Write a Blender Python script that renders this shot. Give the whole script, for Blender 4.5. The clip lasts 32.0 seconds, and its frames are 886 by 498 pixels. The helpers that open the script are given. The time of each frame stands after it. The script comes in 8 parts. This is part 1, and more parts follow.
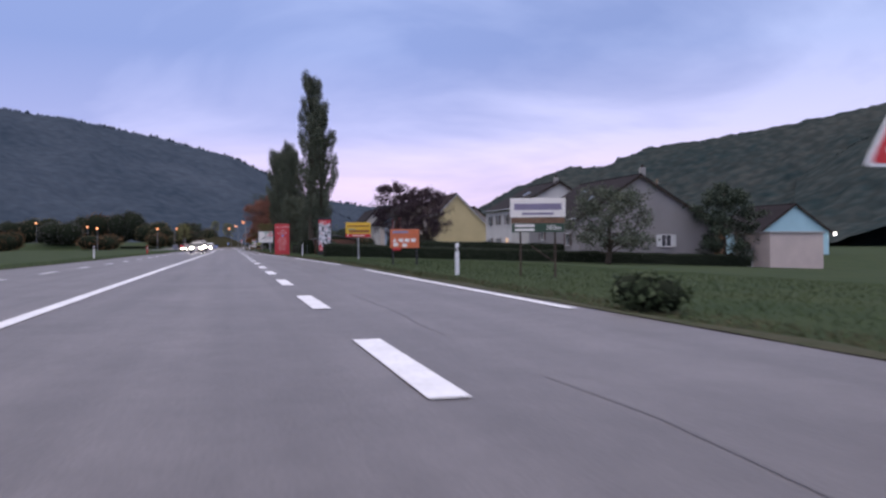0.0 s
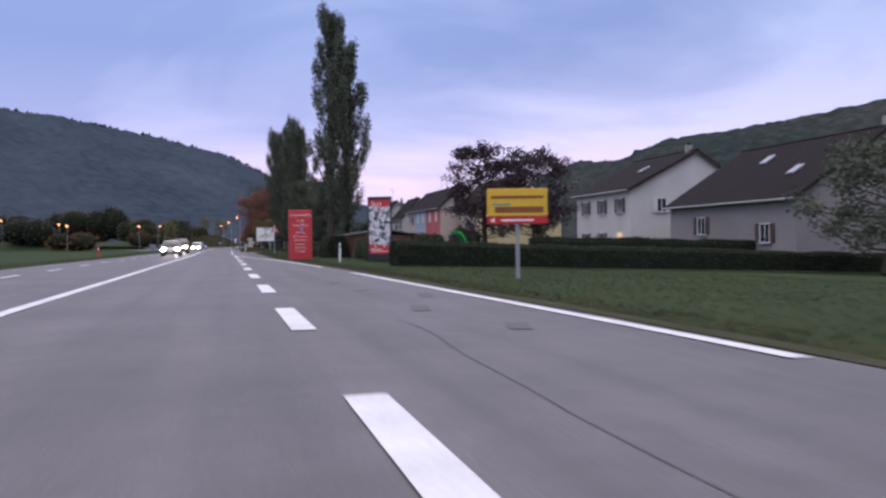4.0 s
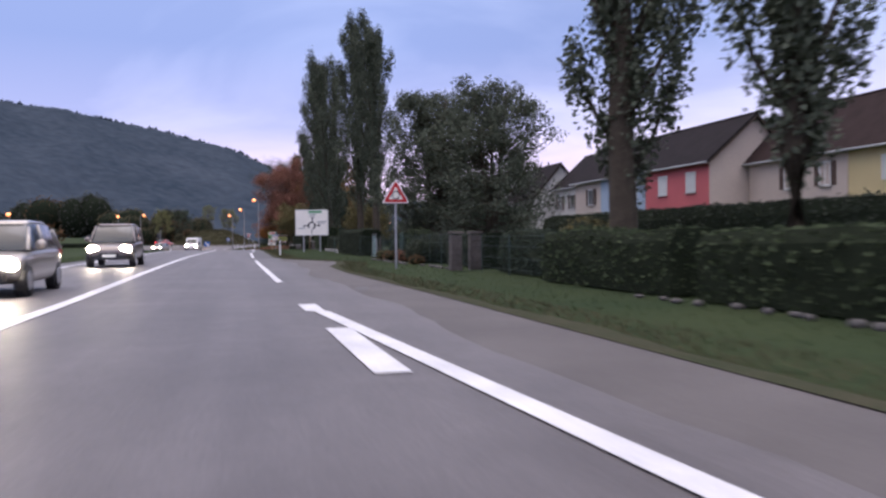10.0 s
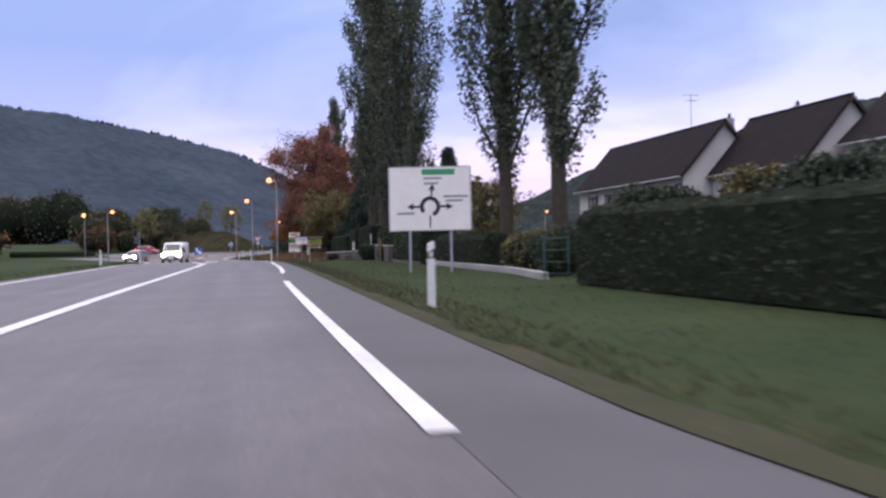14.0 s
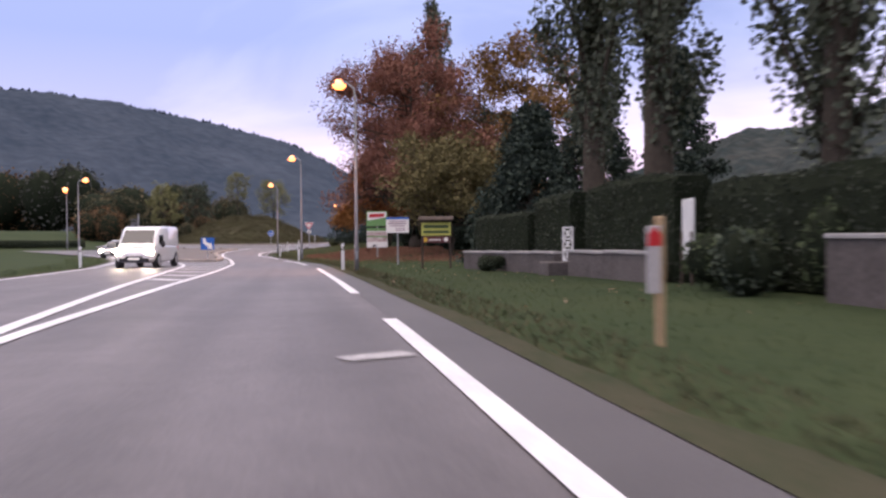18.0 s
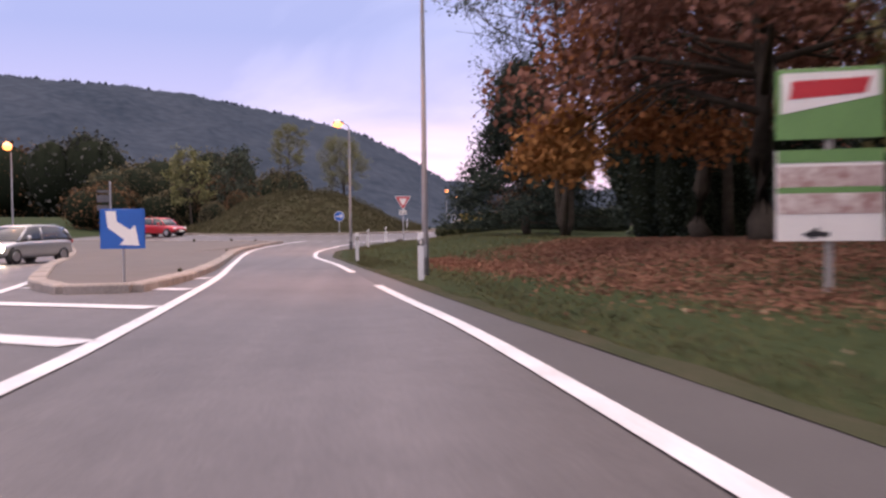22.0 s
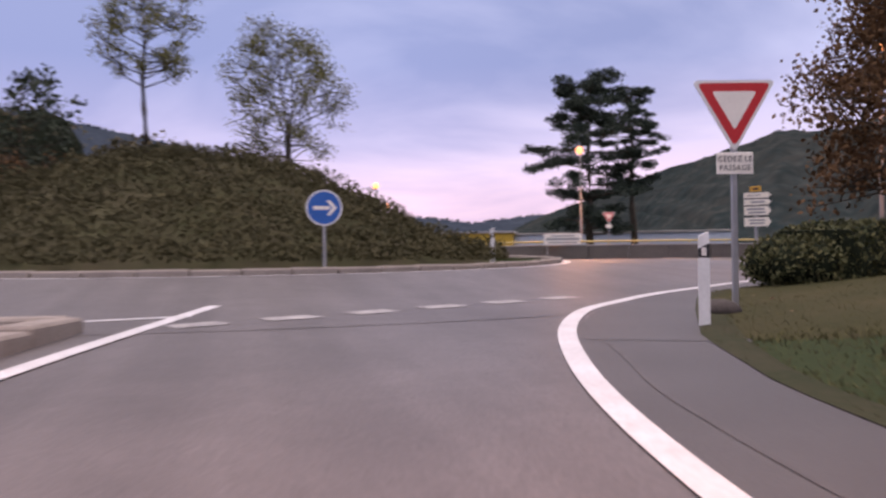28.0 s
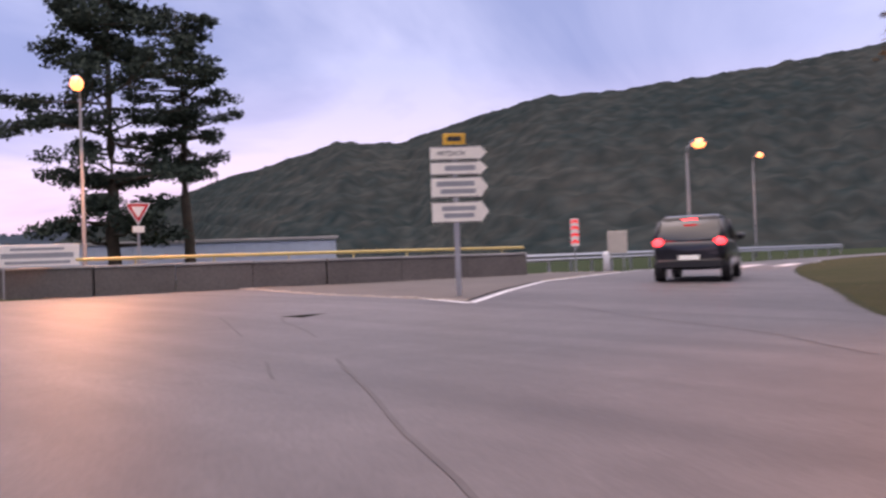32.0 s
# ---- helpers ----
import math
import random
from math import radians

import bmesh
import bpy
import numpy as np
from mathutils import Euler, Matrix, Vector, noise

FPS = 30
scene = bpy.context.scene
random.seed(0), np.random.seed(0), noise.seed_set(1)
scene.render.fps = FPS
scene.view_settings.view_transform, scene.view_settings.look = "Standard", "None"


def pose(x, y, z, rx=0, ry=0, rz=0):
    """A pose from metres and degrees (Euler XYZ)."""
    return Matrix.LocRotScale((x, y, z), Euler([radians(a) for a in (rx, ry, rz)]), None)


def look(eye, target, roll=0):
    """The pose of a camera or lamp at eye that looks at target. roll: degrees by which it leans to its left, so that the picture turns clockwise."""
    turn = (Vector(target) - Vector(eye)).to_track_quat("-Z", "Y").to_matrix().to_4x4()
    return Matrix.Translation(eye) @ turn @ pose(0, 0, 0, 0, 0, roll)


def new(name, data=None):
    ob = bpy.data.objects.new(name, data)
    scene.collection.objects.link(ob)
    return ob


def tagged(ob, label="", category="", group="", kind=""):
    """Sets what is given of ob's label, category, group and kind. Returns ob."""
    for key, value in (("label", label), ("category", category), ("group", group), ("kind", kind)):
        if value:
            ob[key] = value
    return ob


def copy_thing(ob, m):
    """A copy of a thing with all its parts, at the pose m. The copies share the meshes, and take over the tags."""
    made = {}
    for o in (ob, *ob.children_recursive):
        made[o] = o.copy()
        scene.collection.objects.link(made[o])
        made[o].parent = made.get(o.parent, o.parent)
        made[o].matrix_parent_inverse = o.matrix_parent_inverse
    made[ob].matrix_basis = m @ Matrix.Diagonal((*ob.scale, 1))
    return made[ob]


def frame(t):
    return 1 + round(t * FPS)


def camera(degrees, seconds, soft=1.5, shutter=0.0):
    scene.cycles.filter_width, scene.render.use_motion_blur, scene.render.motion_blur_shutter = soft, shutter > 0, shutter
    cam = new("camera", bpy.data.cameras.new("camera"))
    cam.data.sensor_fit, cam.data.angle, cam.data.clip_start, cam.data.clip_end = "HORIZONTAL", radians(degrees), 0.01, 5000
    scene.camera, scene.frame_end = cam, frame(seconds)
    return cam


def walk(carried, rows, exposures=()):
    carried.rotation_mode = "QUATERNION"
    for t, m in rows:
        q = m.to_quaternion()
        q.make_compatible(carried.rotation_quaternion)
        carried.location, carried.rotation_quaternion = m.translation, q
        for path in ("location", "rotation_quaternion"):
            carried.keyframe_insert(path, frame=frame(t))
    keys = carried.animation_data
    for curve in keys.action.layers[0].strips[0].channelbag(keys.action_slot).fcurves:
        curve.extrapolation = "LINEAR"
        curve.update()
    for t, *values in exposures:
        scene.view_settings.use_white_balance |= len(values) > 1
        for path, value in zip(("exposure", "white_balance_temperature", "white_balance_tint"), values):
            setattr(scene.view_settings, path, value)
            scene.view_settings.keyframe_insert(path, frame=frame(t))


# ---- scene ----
cam = camera(54.9, 32.0, soft=2.5, shutter=0.5)
METRES, EYE, TILT, LEAN, TURN = 300.0, 1.0, 1.71, 0.0, -13.8
ROWS = [
    (0.0, 0.0, 0.0, 0.0, -0.02, -2.03, 0.43),
    (0.5, -0.0029, 0.0122, -0.0003, -0.49, -2.16, 0.3),
    (1.0, -0.006, 0.0257, -0.0007, -0.88, -2.21, 0.09),
    (1.5, -0.0088, 0.0387, -0.0011, -1.21, -2.22, -0.06),
    (2.0, -0.0121, 0.0531, -0.0015, -1.45, -2.23, -0.06),
    (2.5, -0.0155, 0.0675, -0.0019, -1.49, -2.22, 0.1),
    (4.5, -0.0307, 0.1303, -0.0038, 0.13, -2.12, 0.82),
    (5.0, -0.0353, 0.1481, -0.0043, 0.65, -2.16, 0.91),
    (5.5, -0.0398, 0.1652, -0.0049, 1.08, -2.14, 1.0),
    (6.0, -0.0449, 0.1845, -0.0054, 1.36, -2.13, 0.92),
    (6.5, -0.0495, 0.202, -0.0059, 1.42, -2.17, 0.72),
    (7.0, -0.0542, 0.2209, -0.0064, 1.37, -2.2, 0.6),
    (7.5, -0.0586, 0.2381, -0.0069, 1.23, -2.25, 0.45),
    (8.0, -0.0633, 0.2571, -0.0076, 1.05, -2.3, 0.4),
    (8.5, -0.0676, 0.2742, -0.0079, 0.9, -2.38, 0.48),
    (9.0, -0.0723, 0.2929, -0.0085, 0.68, -2.39, 0.5),
    (9.5, -0.0766, 0.3102, -0.009, 0.44, -2.35, 0.52),
    (10.0, -0.0812, 0.329, -0.0096, 0.12, -2.29, 0.54),
    (10.5, -0.0854, 0.3465, -0.0101, -0.11, -2.23, 0.66),
    (11.0, -0.09, 0.3654, -0.0106, -0.18, -2.17, 0.78),
    (11.5, -0.0944, 0.3826, -0.0113, -0.21, -2.1, 0.86),
    (12.0, -0.0992, 0.4013, -0.0118, -0.1, -2.13, 1.01),
    (12.5, -0.1037, 0.4195, -0.0122, 0.01, -2.1, 1.04),
    (13.0, -0.1085, 0.4387, -0.0128, 0.03, -2.1, 1.36),
    (13.5, -0.1129, 0.4573, -0.0133, 0.09, -2.05, 1.17),
    (14.0, -0.1178, 0.4777, -0.0138, 0.39, -2.05, 1.11),
    (14.5, -0.1223, 0.4962, -0.0143, 0.96, -2.1, 1.13),
    (16.5, -0.1374, 0.5655, -0.0161, 3.38, -2.33, 0.67),
    (17.0, -0.1416, 0.5832, -0.0167, 3.6, -2.42, 0.67),
    (17.5, -0.1456, 0.5996, -0.0172, 3.71, -2.53, 0.53),
    (18.0, -0.1498, 0.6173, -0.0178, 3.62, -2.56, 0.59),
    (18.5, -0.1535, 0.6326, -0.0181, 3.59, -2.67, 0.68),
    (19.0, -0.1577, 0.6494, -0.0186, 3.68, -2.78, 0.91),
    (19.5, -0.1617, 0.6653, -0.0193, 3.96, -2.8, 1.32),
    (20.0, -0.1662, 0.6829, -0.02021, 4.16, -2.89, 1.04),
    (20.5, -0.1705, 0.6990, -0.02102, 4.65, -2.84, 1.01),
    (21.0, -0.1748, 0.7150, -0.02162, 5.67, -2.98, 1.02),
    (21.5, -0.1791, 0.7302, -0.02225, 6.91, -3.05, 1.04),
    (22.0, -0.1838, 0.7459, -0.02295, 8.24, -3.14, 0.92),
    (22.5, -0.1886, 0.7609, -0.02367, 9.36, -3.21, 0.73),
    (23.0, -0.1936, 0.7758, -0.02435, 10.44, -3.31, 0.33),
    (23.5, -0.1984, 0.7898, -0.02505, 11.36, -3.23, 0.19),
    (24.0, -0.2035, 0.8038, -0.02564, 12.15, -3.13, -0.02),
    (24.5, -0.2081, 0.8170, -0.02606, 12.64, -3.06, 0.31),
    (26.5, -0.2247, 0.8607, -0.02733, 10.34, -1.84, 0.59),
    (27.0, -0.2276, 0.8713, -0.02753, 7.65, -1.62, 0.71),
    (27.5, -0.2295, 0.8804, -0.02763, 5.02, -1.41, 0.75),
    (28.0, -0.2308, 0.8902, -0.02773, -0.09, -1.13, 0.64),
    (28.5, -0.231, 0.8992, -0.02783, -5.56, -0.9, 0.51),
    (29.0, -0.2304, 0.9089, -0.02783, -11.71, -0.56, 0.47),
    (29.5, -0.2291, 0.9181, -0.02783, -17.38, -0.23, 0.84),
    (30.0, -0.2269, 0.928, -0.02783, -23.23, 0.03, 1.05),
    (30.5, -0.2239, 0.9373, -0.02783, -27.89, 0.02, 1.21),
    (31.0, -0.22, 0.9474, -0.02803, -30.98, -0.16, 1.15),
    (31.5, -0.2163, 0.9564, -0.02823, -31.56, -0.54, 1.28),
    (32.0, -0.2128, 0.9664, -0.02833, -28.96, -0.83, 1.17),
]
EXPOSURES = ((0, -0.14, 6050, 14), (7, -0.03, 6150, 14), (14, 0.2, 6200, 14), (17, 0.28, 6400, 14), (19, 0.42, 7150, 25), (20, 0.43, 7450, 28), (21, 0.42, 7800, 31), (22, 0.3, 7150, 24), (24, 0.28, 7050, 22), (27, 0.0, 7000, 21), (28, -0.06, 6950, 22), (30, -0.06, 6500, 18), (32, 0.1, 6850, 24))
SKY = 1.0

walk(cam, [(t, pose(0, 0, EYE, TILT, LEAN, TURN) @ pose(METRES * x, METRES * y, METRES * z, 90 + pitch, roll, yaw)) for t, x, y, z, yaw, pitch, roll in ROWS],
     EXPOSURES)

# ---------------------------------------------------------------- world and sun
world = bpy.data.worlds.new("dusk")
scene.world = world
world.use_nodes = True


def build_world():
    nt = world.node_tree
    nt.nodes.clear()
    N, L = nt.nodes.new, nt.links.new
    out, bg = N("ShaderNodeOutputWorld"), N("ShaderNodeBackground")
    co = N("ShaderNodeTexCoord")
    sep = N("ShaderNodeSeparateXYZ")
    L(co.outputs["Generated"], sep.inputs[0])
    # cloud deck: the direction is thrown onto a flat layer overhead
    zc = N("ShaderNodeMath"); zc.operation = "MAXIMUM"; zc.inputs[1].default_value = 0.0
    L(sep.outputs["Z"], zc.inputs[0])
    za = N("ShaderNodeMath"); za.operation = "ADD"; za.inputs[1].default_value = 0.3
    L(zc.outputs[0], za.inputs[0])
    dx = N("ShaderNodeMath"); dx.operation = "DIVIDE"
    dy = N("ShaderNodeMath"); dy.operation = "DIVIDE"
    L(sep.outputs["X"], dx.inputs[0]); L(za.outputs[0], dx.inputs[1])
    L(sep.outputs["Y"], dy.inputs[0]); L(za.outputs[0], dy.inputs[1])
    com = N("ShaderNodeCombineXYZ")
    L(dx.outputs[0], com.inputs[0]); L(dy.outputs[0], com.inputs[1])
    mp = N("ShaderNodeMapping"); mp.inputs["Rotation"].default_value = (0, 0, radians(35)); mp.inputs["Scale"].default_value = (0.75, 1.05, 1); mp.inputs["Location"].default_value = (3.3, 1.7, 0)
    L(com.outputs[0], mp.inputs[0])
    n1 = N("ShaderNodeTexNoise"); n1.inputs["Scale"].default_value = 1.15; n1.inputs["Detail"].default_value = 7; n1.inputs["Roughness"].default_value = 0.52; n1.inputs["Distortion"].default_value = 0.7
    L(mp.outputs[0], n1.inputs["Vector"])
    # base colour by height
    ramp = N("ShaderNodeValToRGB")
    L(zc.outputs[0], ramp.inputs[0])
    e = ramp.color_ramp.elements
    e[0].position, e[0].color = 0.0, (0.84, 0.67, 0.86, 1)
    e[1].position, e[1].color = 0.8, (1.9, 1.75, 1.75, 1)
    for p, c in ((0.07, (0.88, 0.74, 0.98, 1)), (0.13, (0.66, 0.67, 0.98, 1)), (0.22, (0.46, 0.55, 0.88, 1)), (0.36, (0.48, 0.58, 0.88, 1))):
        k = e.new(p); k.color = c
    cl = N("ShaderNodeValToRGB")
    L(n1.outputs["Fac"], cl.inputs[0])
    k = cl.color_ramp.elements
    k[0].position, k[0].color = 0.4, (0.76, 0.81, 0.9, 1)
    k[1].position, k[1].color = 0.62, (1.36, 1.3, 1.22, 1)
    mul = N("ShaderNodeMix"); mul.data_type = "RGBA"; mul.blend_type = "MULTIPLY"; mul.inputs[0].default_value = 1.0
    L(ramp.outputs[0], mul.inputs[6]); L(cl.outputs[0], mul.inputs[7])
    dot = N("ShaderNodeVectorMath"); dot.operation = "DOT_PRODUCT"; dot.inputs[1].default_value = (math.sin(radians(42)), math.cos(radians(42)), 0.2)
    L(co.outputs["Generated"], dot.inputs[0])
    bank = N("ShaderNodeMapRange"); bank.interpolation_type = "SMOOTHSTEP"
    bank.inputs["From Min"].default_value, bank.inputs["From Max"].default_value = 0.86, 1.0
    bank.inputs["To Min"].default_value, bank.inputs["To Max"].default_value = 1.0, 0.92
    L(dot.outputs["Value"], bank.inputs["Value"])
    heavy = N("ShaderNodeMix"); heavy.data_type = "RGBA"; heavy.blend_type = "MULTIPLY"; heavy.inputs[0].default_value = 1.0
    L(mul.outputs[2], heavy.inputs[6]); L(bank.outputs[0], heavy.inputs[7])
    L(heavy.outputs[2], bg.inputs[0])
    bg.inputs[1].default_value = SKY
    L(bg.outputs[0], out.inputs[0])


build_world()
sun = new("sun", bpy.data.lights.new("sun", "SUN"))
sun.data.energy, sun.data.angle, sun.data.color = 0.35, radians(40), (0.92, 0.88, 1.0)
sun.matrix_world = look((0, 0, 50), (-12, -20, 0))

# ---------------------------------------------------------------- materials
MATS = {}


def mat(name, col, rough=0.7, metal=0.0, vary=0.12, scale=3.0, fine=40.0, bump=0.15, emit=None, strength=0.0, island=0.0, second=None, spec=0.5, obrand=0.0):
    """A surface with variation at two scales and fine relief, in object space metres."""
    if name in MATS:
        return MATS[name]
    m = MATS[name] = bpy.data.materials.new(name)
    m.use_nodes = True
    nt = m.node_tree
    N, L = nt.nodes.new, nt.links.new
    b = nt.nodes["Principled BSDF"]
    b.inputs["Roughness"].default_value, b.inputs["Metallic"].default_value = rough, metal
    b.inputs["Specular IOR Level"].default_value = spec
    geo = N("ShaderNodeNewGeometry")
    big, small = N("ShaderNodeTexNoise"), N("ShaderNodeTexNoise")
    big.inputs["Scale"].default_value, big.inputs["Detail"].default_value = scale, 4
    small.inputs["Scale"].default_value, small.inputs["Detail"].default_value = fine, 3
    L(geo.outputs["Position"], big.inputs["Vector"]); L(geo.outputs["Position"], small.inputs["Vector"])
    add = N("ShaderNodeMath"); add.operation = "ADD"
    L(big.outputs["Fac"], add.inputs[0]); L(small.outputs["Fac"], add.inputs[1])
    fac = add.outputs[0]
    top = 1.0
    if island:
        k = N("ShaderNodeMath"); k.operation = "MULTIPLY_ADD"; k.inputs[1].default_value = island
        L(geo.outputs["Random Per Island"], k.inputs[0]); L(fac, k.inputs[2])
        fac, top = k.outputs[0], 1.0 + island / 2
    if obrand:
        oi = N("ShaderNodeObjectInfo")
        k = N("ShaderNodeMath"); k.operation = "MULTIPLY_ADD"; k.inputs[1].default_value = obrand
        L(oi.outputs["Random"], k.inputs[0]); L(fac, k.inputs[2])
        fac, top = k.outputs[0], top + obrand / 2
    mr = N("ShaderNodeMapRange")
    w = 0.35 + (island + obrand) / 2
    mr.inputs["From Min"].default_value, mr.inputs["From Max"].default_value = top - w, top + w
    L(fac, mr.inputs["Value"])
    mx = N("ShaderNodeMix"); mx.data_type = "RGBA"
    L(mr.outputs[0], mx.inputs[0])
    c2 = second or tuple(min(1, c * (1 + vary)) for c in col)
    c1 = col if second else tuple(c * (1 - vary) for c in col)
    mx.inputs[6].default_value, mx.inputs[7].default_value = (*c1, 1), (*c2, 1)
    L(mx.outputs[2], b.inputs["Base Color"])
    if bump:
        bp = N("ShaderNodeBump"); bp.inputs["Strength"].default_value = bump; bp.inputs["Distance"].default_value = 0.01
        L(small.outputs["Fac"], bp.inputs["Height"]); L(bp.outputs[0], b.inputs["Normal"])
    if emit:
        b.inputs["Emission Color"].default_value, b.inputs["Emission Strength"].default_value = (*emit, 1), strength
    return m


def leafmat(name, a, b, rough=0.8, isl=1.2):
    m = mat(name, a, rough, vary=0.3, scale=0.6, fine=6, bump=0, island=isl, second=b, spec=0.1)
    return m


# ---------------------------------------------------------------- mesh helpers
class Shape:
    """Collects vertices and faces of ONE part."""

    def __init__(self):
        self.v, self.f = [], []

    def add(self, vs, fs):
        o = len(self.v)
        self.v += [tuple(p) for p in vs]
        self.f += [tuple(i + o for i in q) for q in fs]
        return self

    def box(self, c, s, rz=0.0, taper=1.0, rx=0.0):
        hx, hy, hz = s[0] / 2, s[1] / 2, s[2] / 2
        R = Euler((rx, 0, rz)).to_matrix()
        vs = []
        for z in (-1, 1):
            k = taper if z > 0 else 1
            for x, y in ((-1, -1), (1, -1), (1, 1), (-1, 1)):
                vs.append(Vector(c) + R @ Vector((x * hx * k, y * hy * k, z * hz)))
        return self.add(vs, [(3, 2, 1, 0), (4, 5, 6, 7), (0, 1, 5, 4), (1, 2, 6, 5), (2, 3, 7, 6), (3, 0, 4, 7)])

    def rbox(self, c, s, r=0.02, rz=0.0):
        """A box with chamfered upright edges and top."""
        hx, hy = s[0] / 2, s[1] / 2
        z0, z1 = c[2] - s[2] / 2, c[2] + s[2] / 2
        R = Matrix.Rotation(rz, 3, "Z")
        def ring(x, y, z, k):
            pts = [(-x + k, -y), (x - k, -y), (x, -y + k), (x, y - k), (x - k, y), (-x + k, y), (-x, y - k), (-x, -y + k)]
            return [Vector((c[0], c[1], 0)) + R @ Vector((p[0], p[1], z)) for p in pts]
        vs = ring(hx, hy, z0, r) + ring(hx, hy, z1 - r, r) + ring(hx - r, hy - r, z1, r)
        fs = [tuple(range(7, -1, -1)), tuple(range(16, 24))]
        for a in (0, 8):
            fs += [(a + i, a + (i + 1) % 8, a + 8 + (i + 1) % 8, a + 8 + i) for i in range(8)]
        return self.add(vs, fs)

    def tube(self, p, q, r0, r1=None, n=8, cap=True):
        p, q = Vector(p), Vector(q)
        r1 = r0 if r1 is None else r1
        d = q - p
        M = d.to_track_quat("Z", "Y").to_matrix()
        vs = []
        for o, r in ((p, r0), (q, r1)):
            vs += [o + M @ Vector((r * math.cos(6.28319 * i / n), r * math.sin(6.28319 * i / n), 0)) for i in range(n)]
        fs = [(i, (i + 1) % n, n + (i + 1) % n, n + i) for i in range(n)]
        if cap:
            fs += [tuple(range(n - 1, -1, -1)), tuple(range(n, 2 * n))]
        return self.add(vs, fs)

    def path(self, pts, radii, n=7):
        """A bent tapering tube through points."""
        rings = []
        for i, p in enumerate(pts):
            a, b = Vector(pts[max(0, i - 1)]), Vector(pts[min(len(pts) - 1, i + 1)])
            M = (b - a).to_track_quat("Z", "Y").to_matrix()
            rings.append([Vector(p) + M @ Vector((radii[i] * math.cos(6.28319 * k / n), radii[i] * math.sin(6.28319 * k / n), 0)) for k in range(n)])
        fs = []
        for i in range(len(pts) - 1):
            fs += [(i * n + k, i * n + (k + 1) % n, (i + 1) * n + (k + 1) % n, (i + 1) * n + k) for k in range(n)]
        fs += [tuple(range(n - 1, -1, -1)), tuple((len(pts) - 1) * n + k for k in range(n))]
        return self.add([p for r in rings for p in r], fs)

    def prism(self, poly, y0, y1, axis="y"):
        """A polygon in the x-z plane (or x-y with axis z), pulled from y0 to y1."""
        n = len(poly)
        if axis == "y":
            vs = [(x, y0, z) for x, z in poly] + [(x, y1, z) for x, z in poly]
        elif axis == "x":
            vs = [(y0, x, z) for x, z in poly] + [(y1, x, z) for x, z in poly]
        else:
            vs = [(x, y, y0) for x, y in poly] + [(x, y, y1) for x, y in poly]
        fs = [tuple(range(n)), tuple(range(2 * n - 1, n - 1, -1))] + [(i, n + i, n + (i + 1) % n, (i + 1) % n) for i in range(n)]
        return self.add(vs, fs)

    def disc(self, c, r, y0, y1, n=24):
        return self.prism([(c[0] + r * math.cos(6.28319 * i / n), c[1] + r * math.sin(6.28319 * i / n)) for i in range(n)], y0, y1)

    def ball(self, c, r, n=10, m=6):
        vs, fs = [], []
        for j in range(m + 1):
            a = math.pi * j / m
            for i in range(n):
                b = 6.28319 * i / n
                vs.append((c[0] + r[0] * math.sin(a) * math.cos(b), c[1] + r[1] * math.sin(a) * math.sin(b), c[2] + r[2] * math.cos(a)))
        for j in range(m):
            fs += [(j * n + i, (j + 1) * n + i, (j + 1) * n + (i + 1) % n, j * n + (i + 1) % n) for i in range(n)]
        return self.add(vs, fs)

    def mesh(self, name, material, smooth=False, fix=True):
        me = bpy.data.meshes.new(name)
        me.from_pydata(self.v, [], self.f)
        if fix:
            bm = bmesh.new()
            bm.from_mesh(me)
            bmesh.ops.recalc_face_normals(bm, faces=bm.faces)
            bm.to_mesh(me)
            bm.free()
        me.materials.append(material)
        if smooth:
            me.polygons.foreach_set("use_smooth", [True] * len(me.polygons))
        return me


def part(name, shape, material, parent=None, label="", smooth=False, fix=True):
    ob = new(name, shape.mesh(name, material, smooth, fix))
    ob.parent = parent
    if label:
        ob["label"] = label
    return ob


def thing(name, m, label, category, group="", kind=""):
    ob = new(name)
    ob.matrix_basis = m
    ob.empty_display_size = 0.2
    return tagged(ob, label, category, group, kind)


def structure(name, shape, material, label, category, smooth=False, kind="structure", fix=True):
    return tagged(part(name, shape, material, None, "", smooth, fix), label, category, "", kind)


def leaves(rng, centres, size, spread=0.4, flat=0.0):
    """Small leaf-like four-cornered blades, loosely folded, one island each."""
    n = len(centres)
    d = rng.normal(size=(n, 3)); d[:, 2] *= 1 - flat
    d /= np.linalg.norm(d, axis=1)[:, None] + 1e-9
    u = np.cross(d, rng.normal(size=(n, 3)))
    u /= np.linalg.norm(u, axis=1)[:, None] + 1e-9
    s = size * (1 + spread * rng.uniform(-1, 1, n))[:, None]
    c = np.asarray(centres)
    w = np.cross(d, u)
    q = np.stack([c - d * s * 0.6, c + u * s * 0.42 + w * s * 0.12, c + d * s * 0.6, c - u * s * 0.42 + w * s * 0.12], 1).reshape(-1, 3)
    me = bpy.data.meshes.new("leaves")
    me.vertices.add(4 * n); me.vertices.foreach_set("co", q.ravel())
    me.loops.add(4 * n); me.loops.foreach_set("vertex_index", np.arange(4 * n))
    me.polygons.add(n); me.polygons.foreach_set("loop_start", np.arange(0, 4 * n, 4)); me.polygons.foreach_set("loop_total", np.full(n, 4))
    me.update(calc_edges=True)
    return me


def leafpart(name, rng, centres, size, material, parent, label="", flat=0.0):
    me = leaves(rng, centres, size, flat=flat)
    me.name = name
    me.materials.append(material)
    ob = new(name, me)
    ob.parent = parent
    if label:
        ob["label"] = label
    return ob


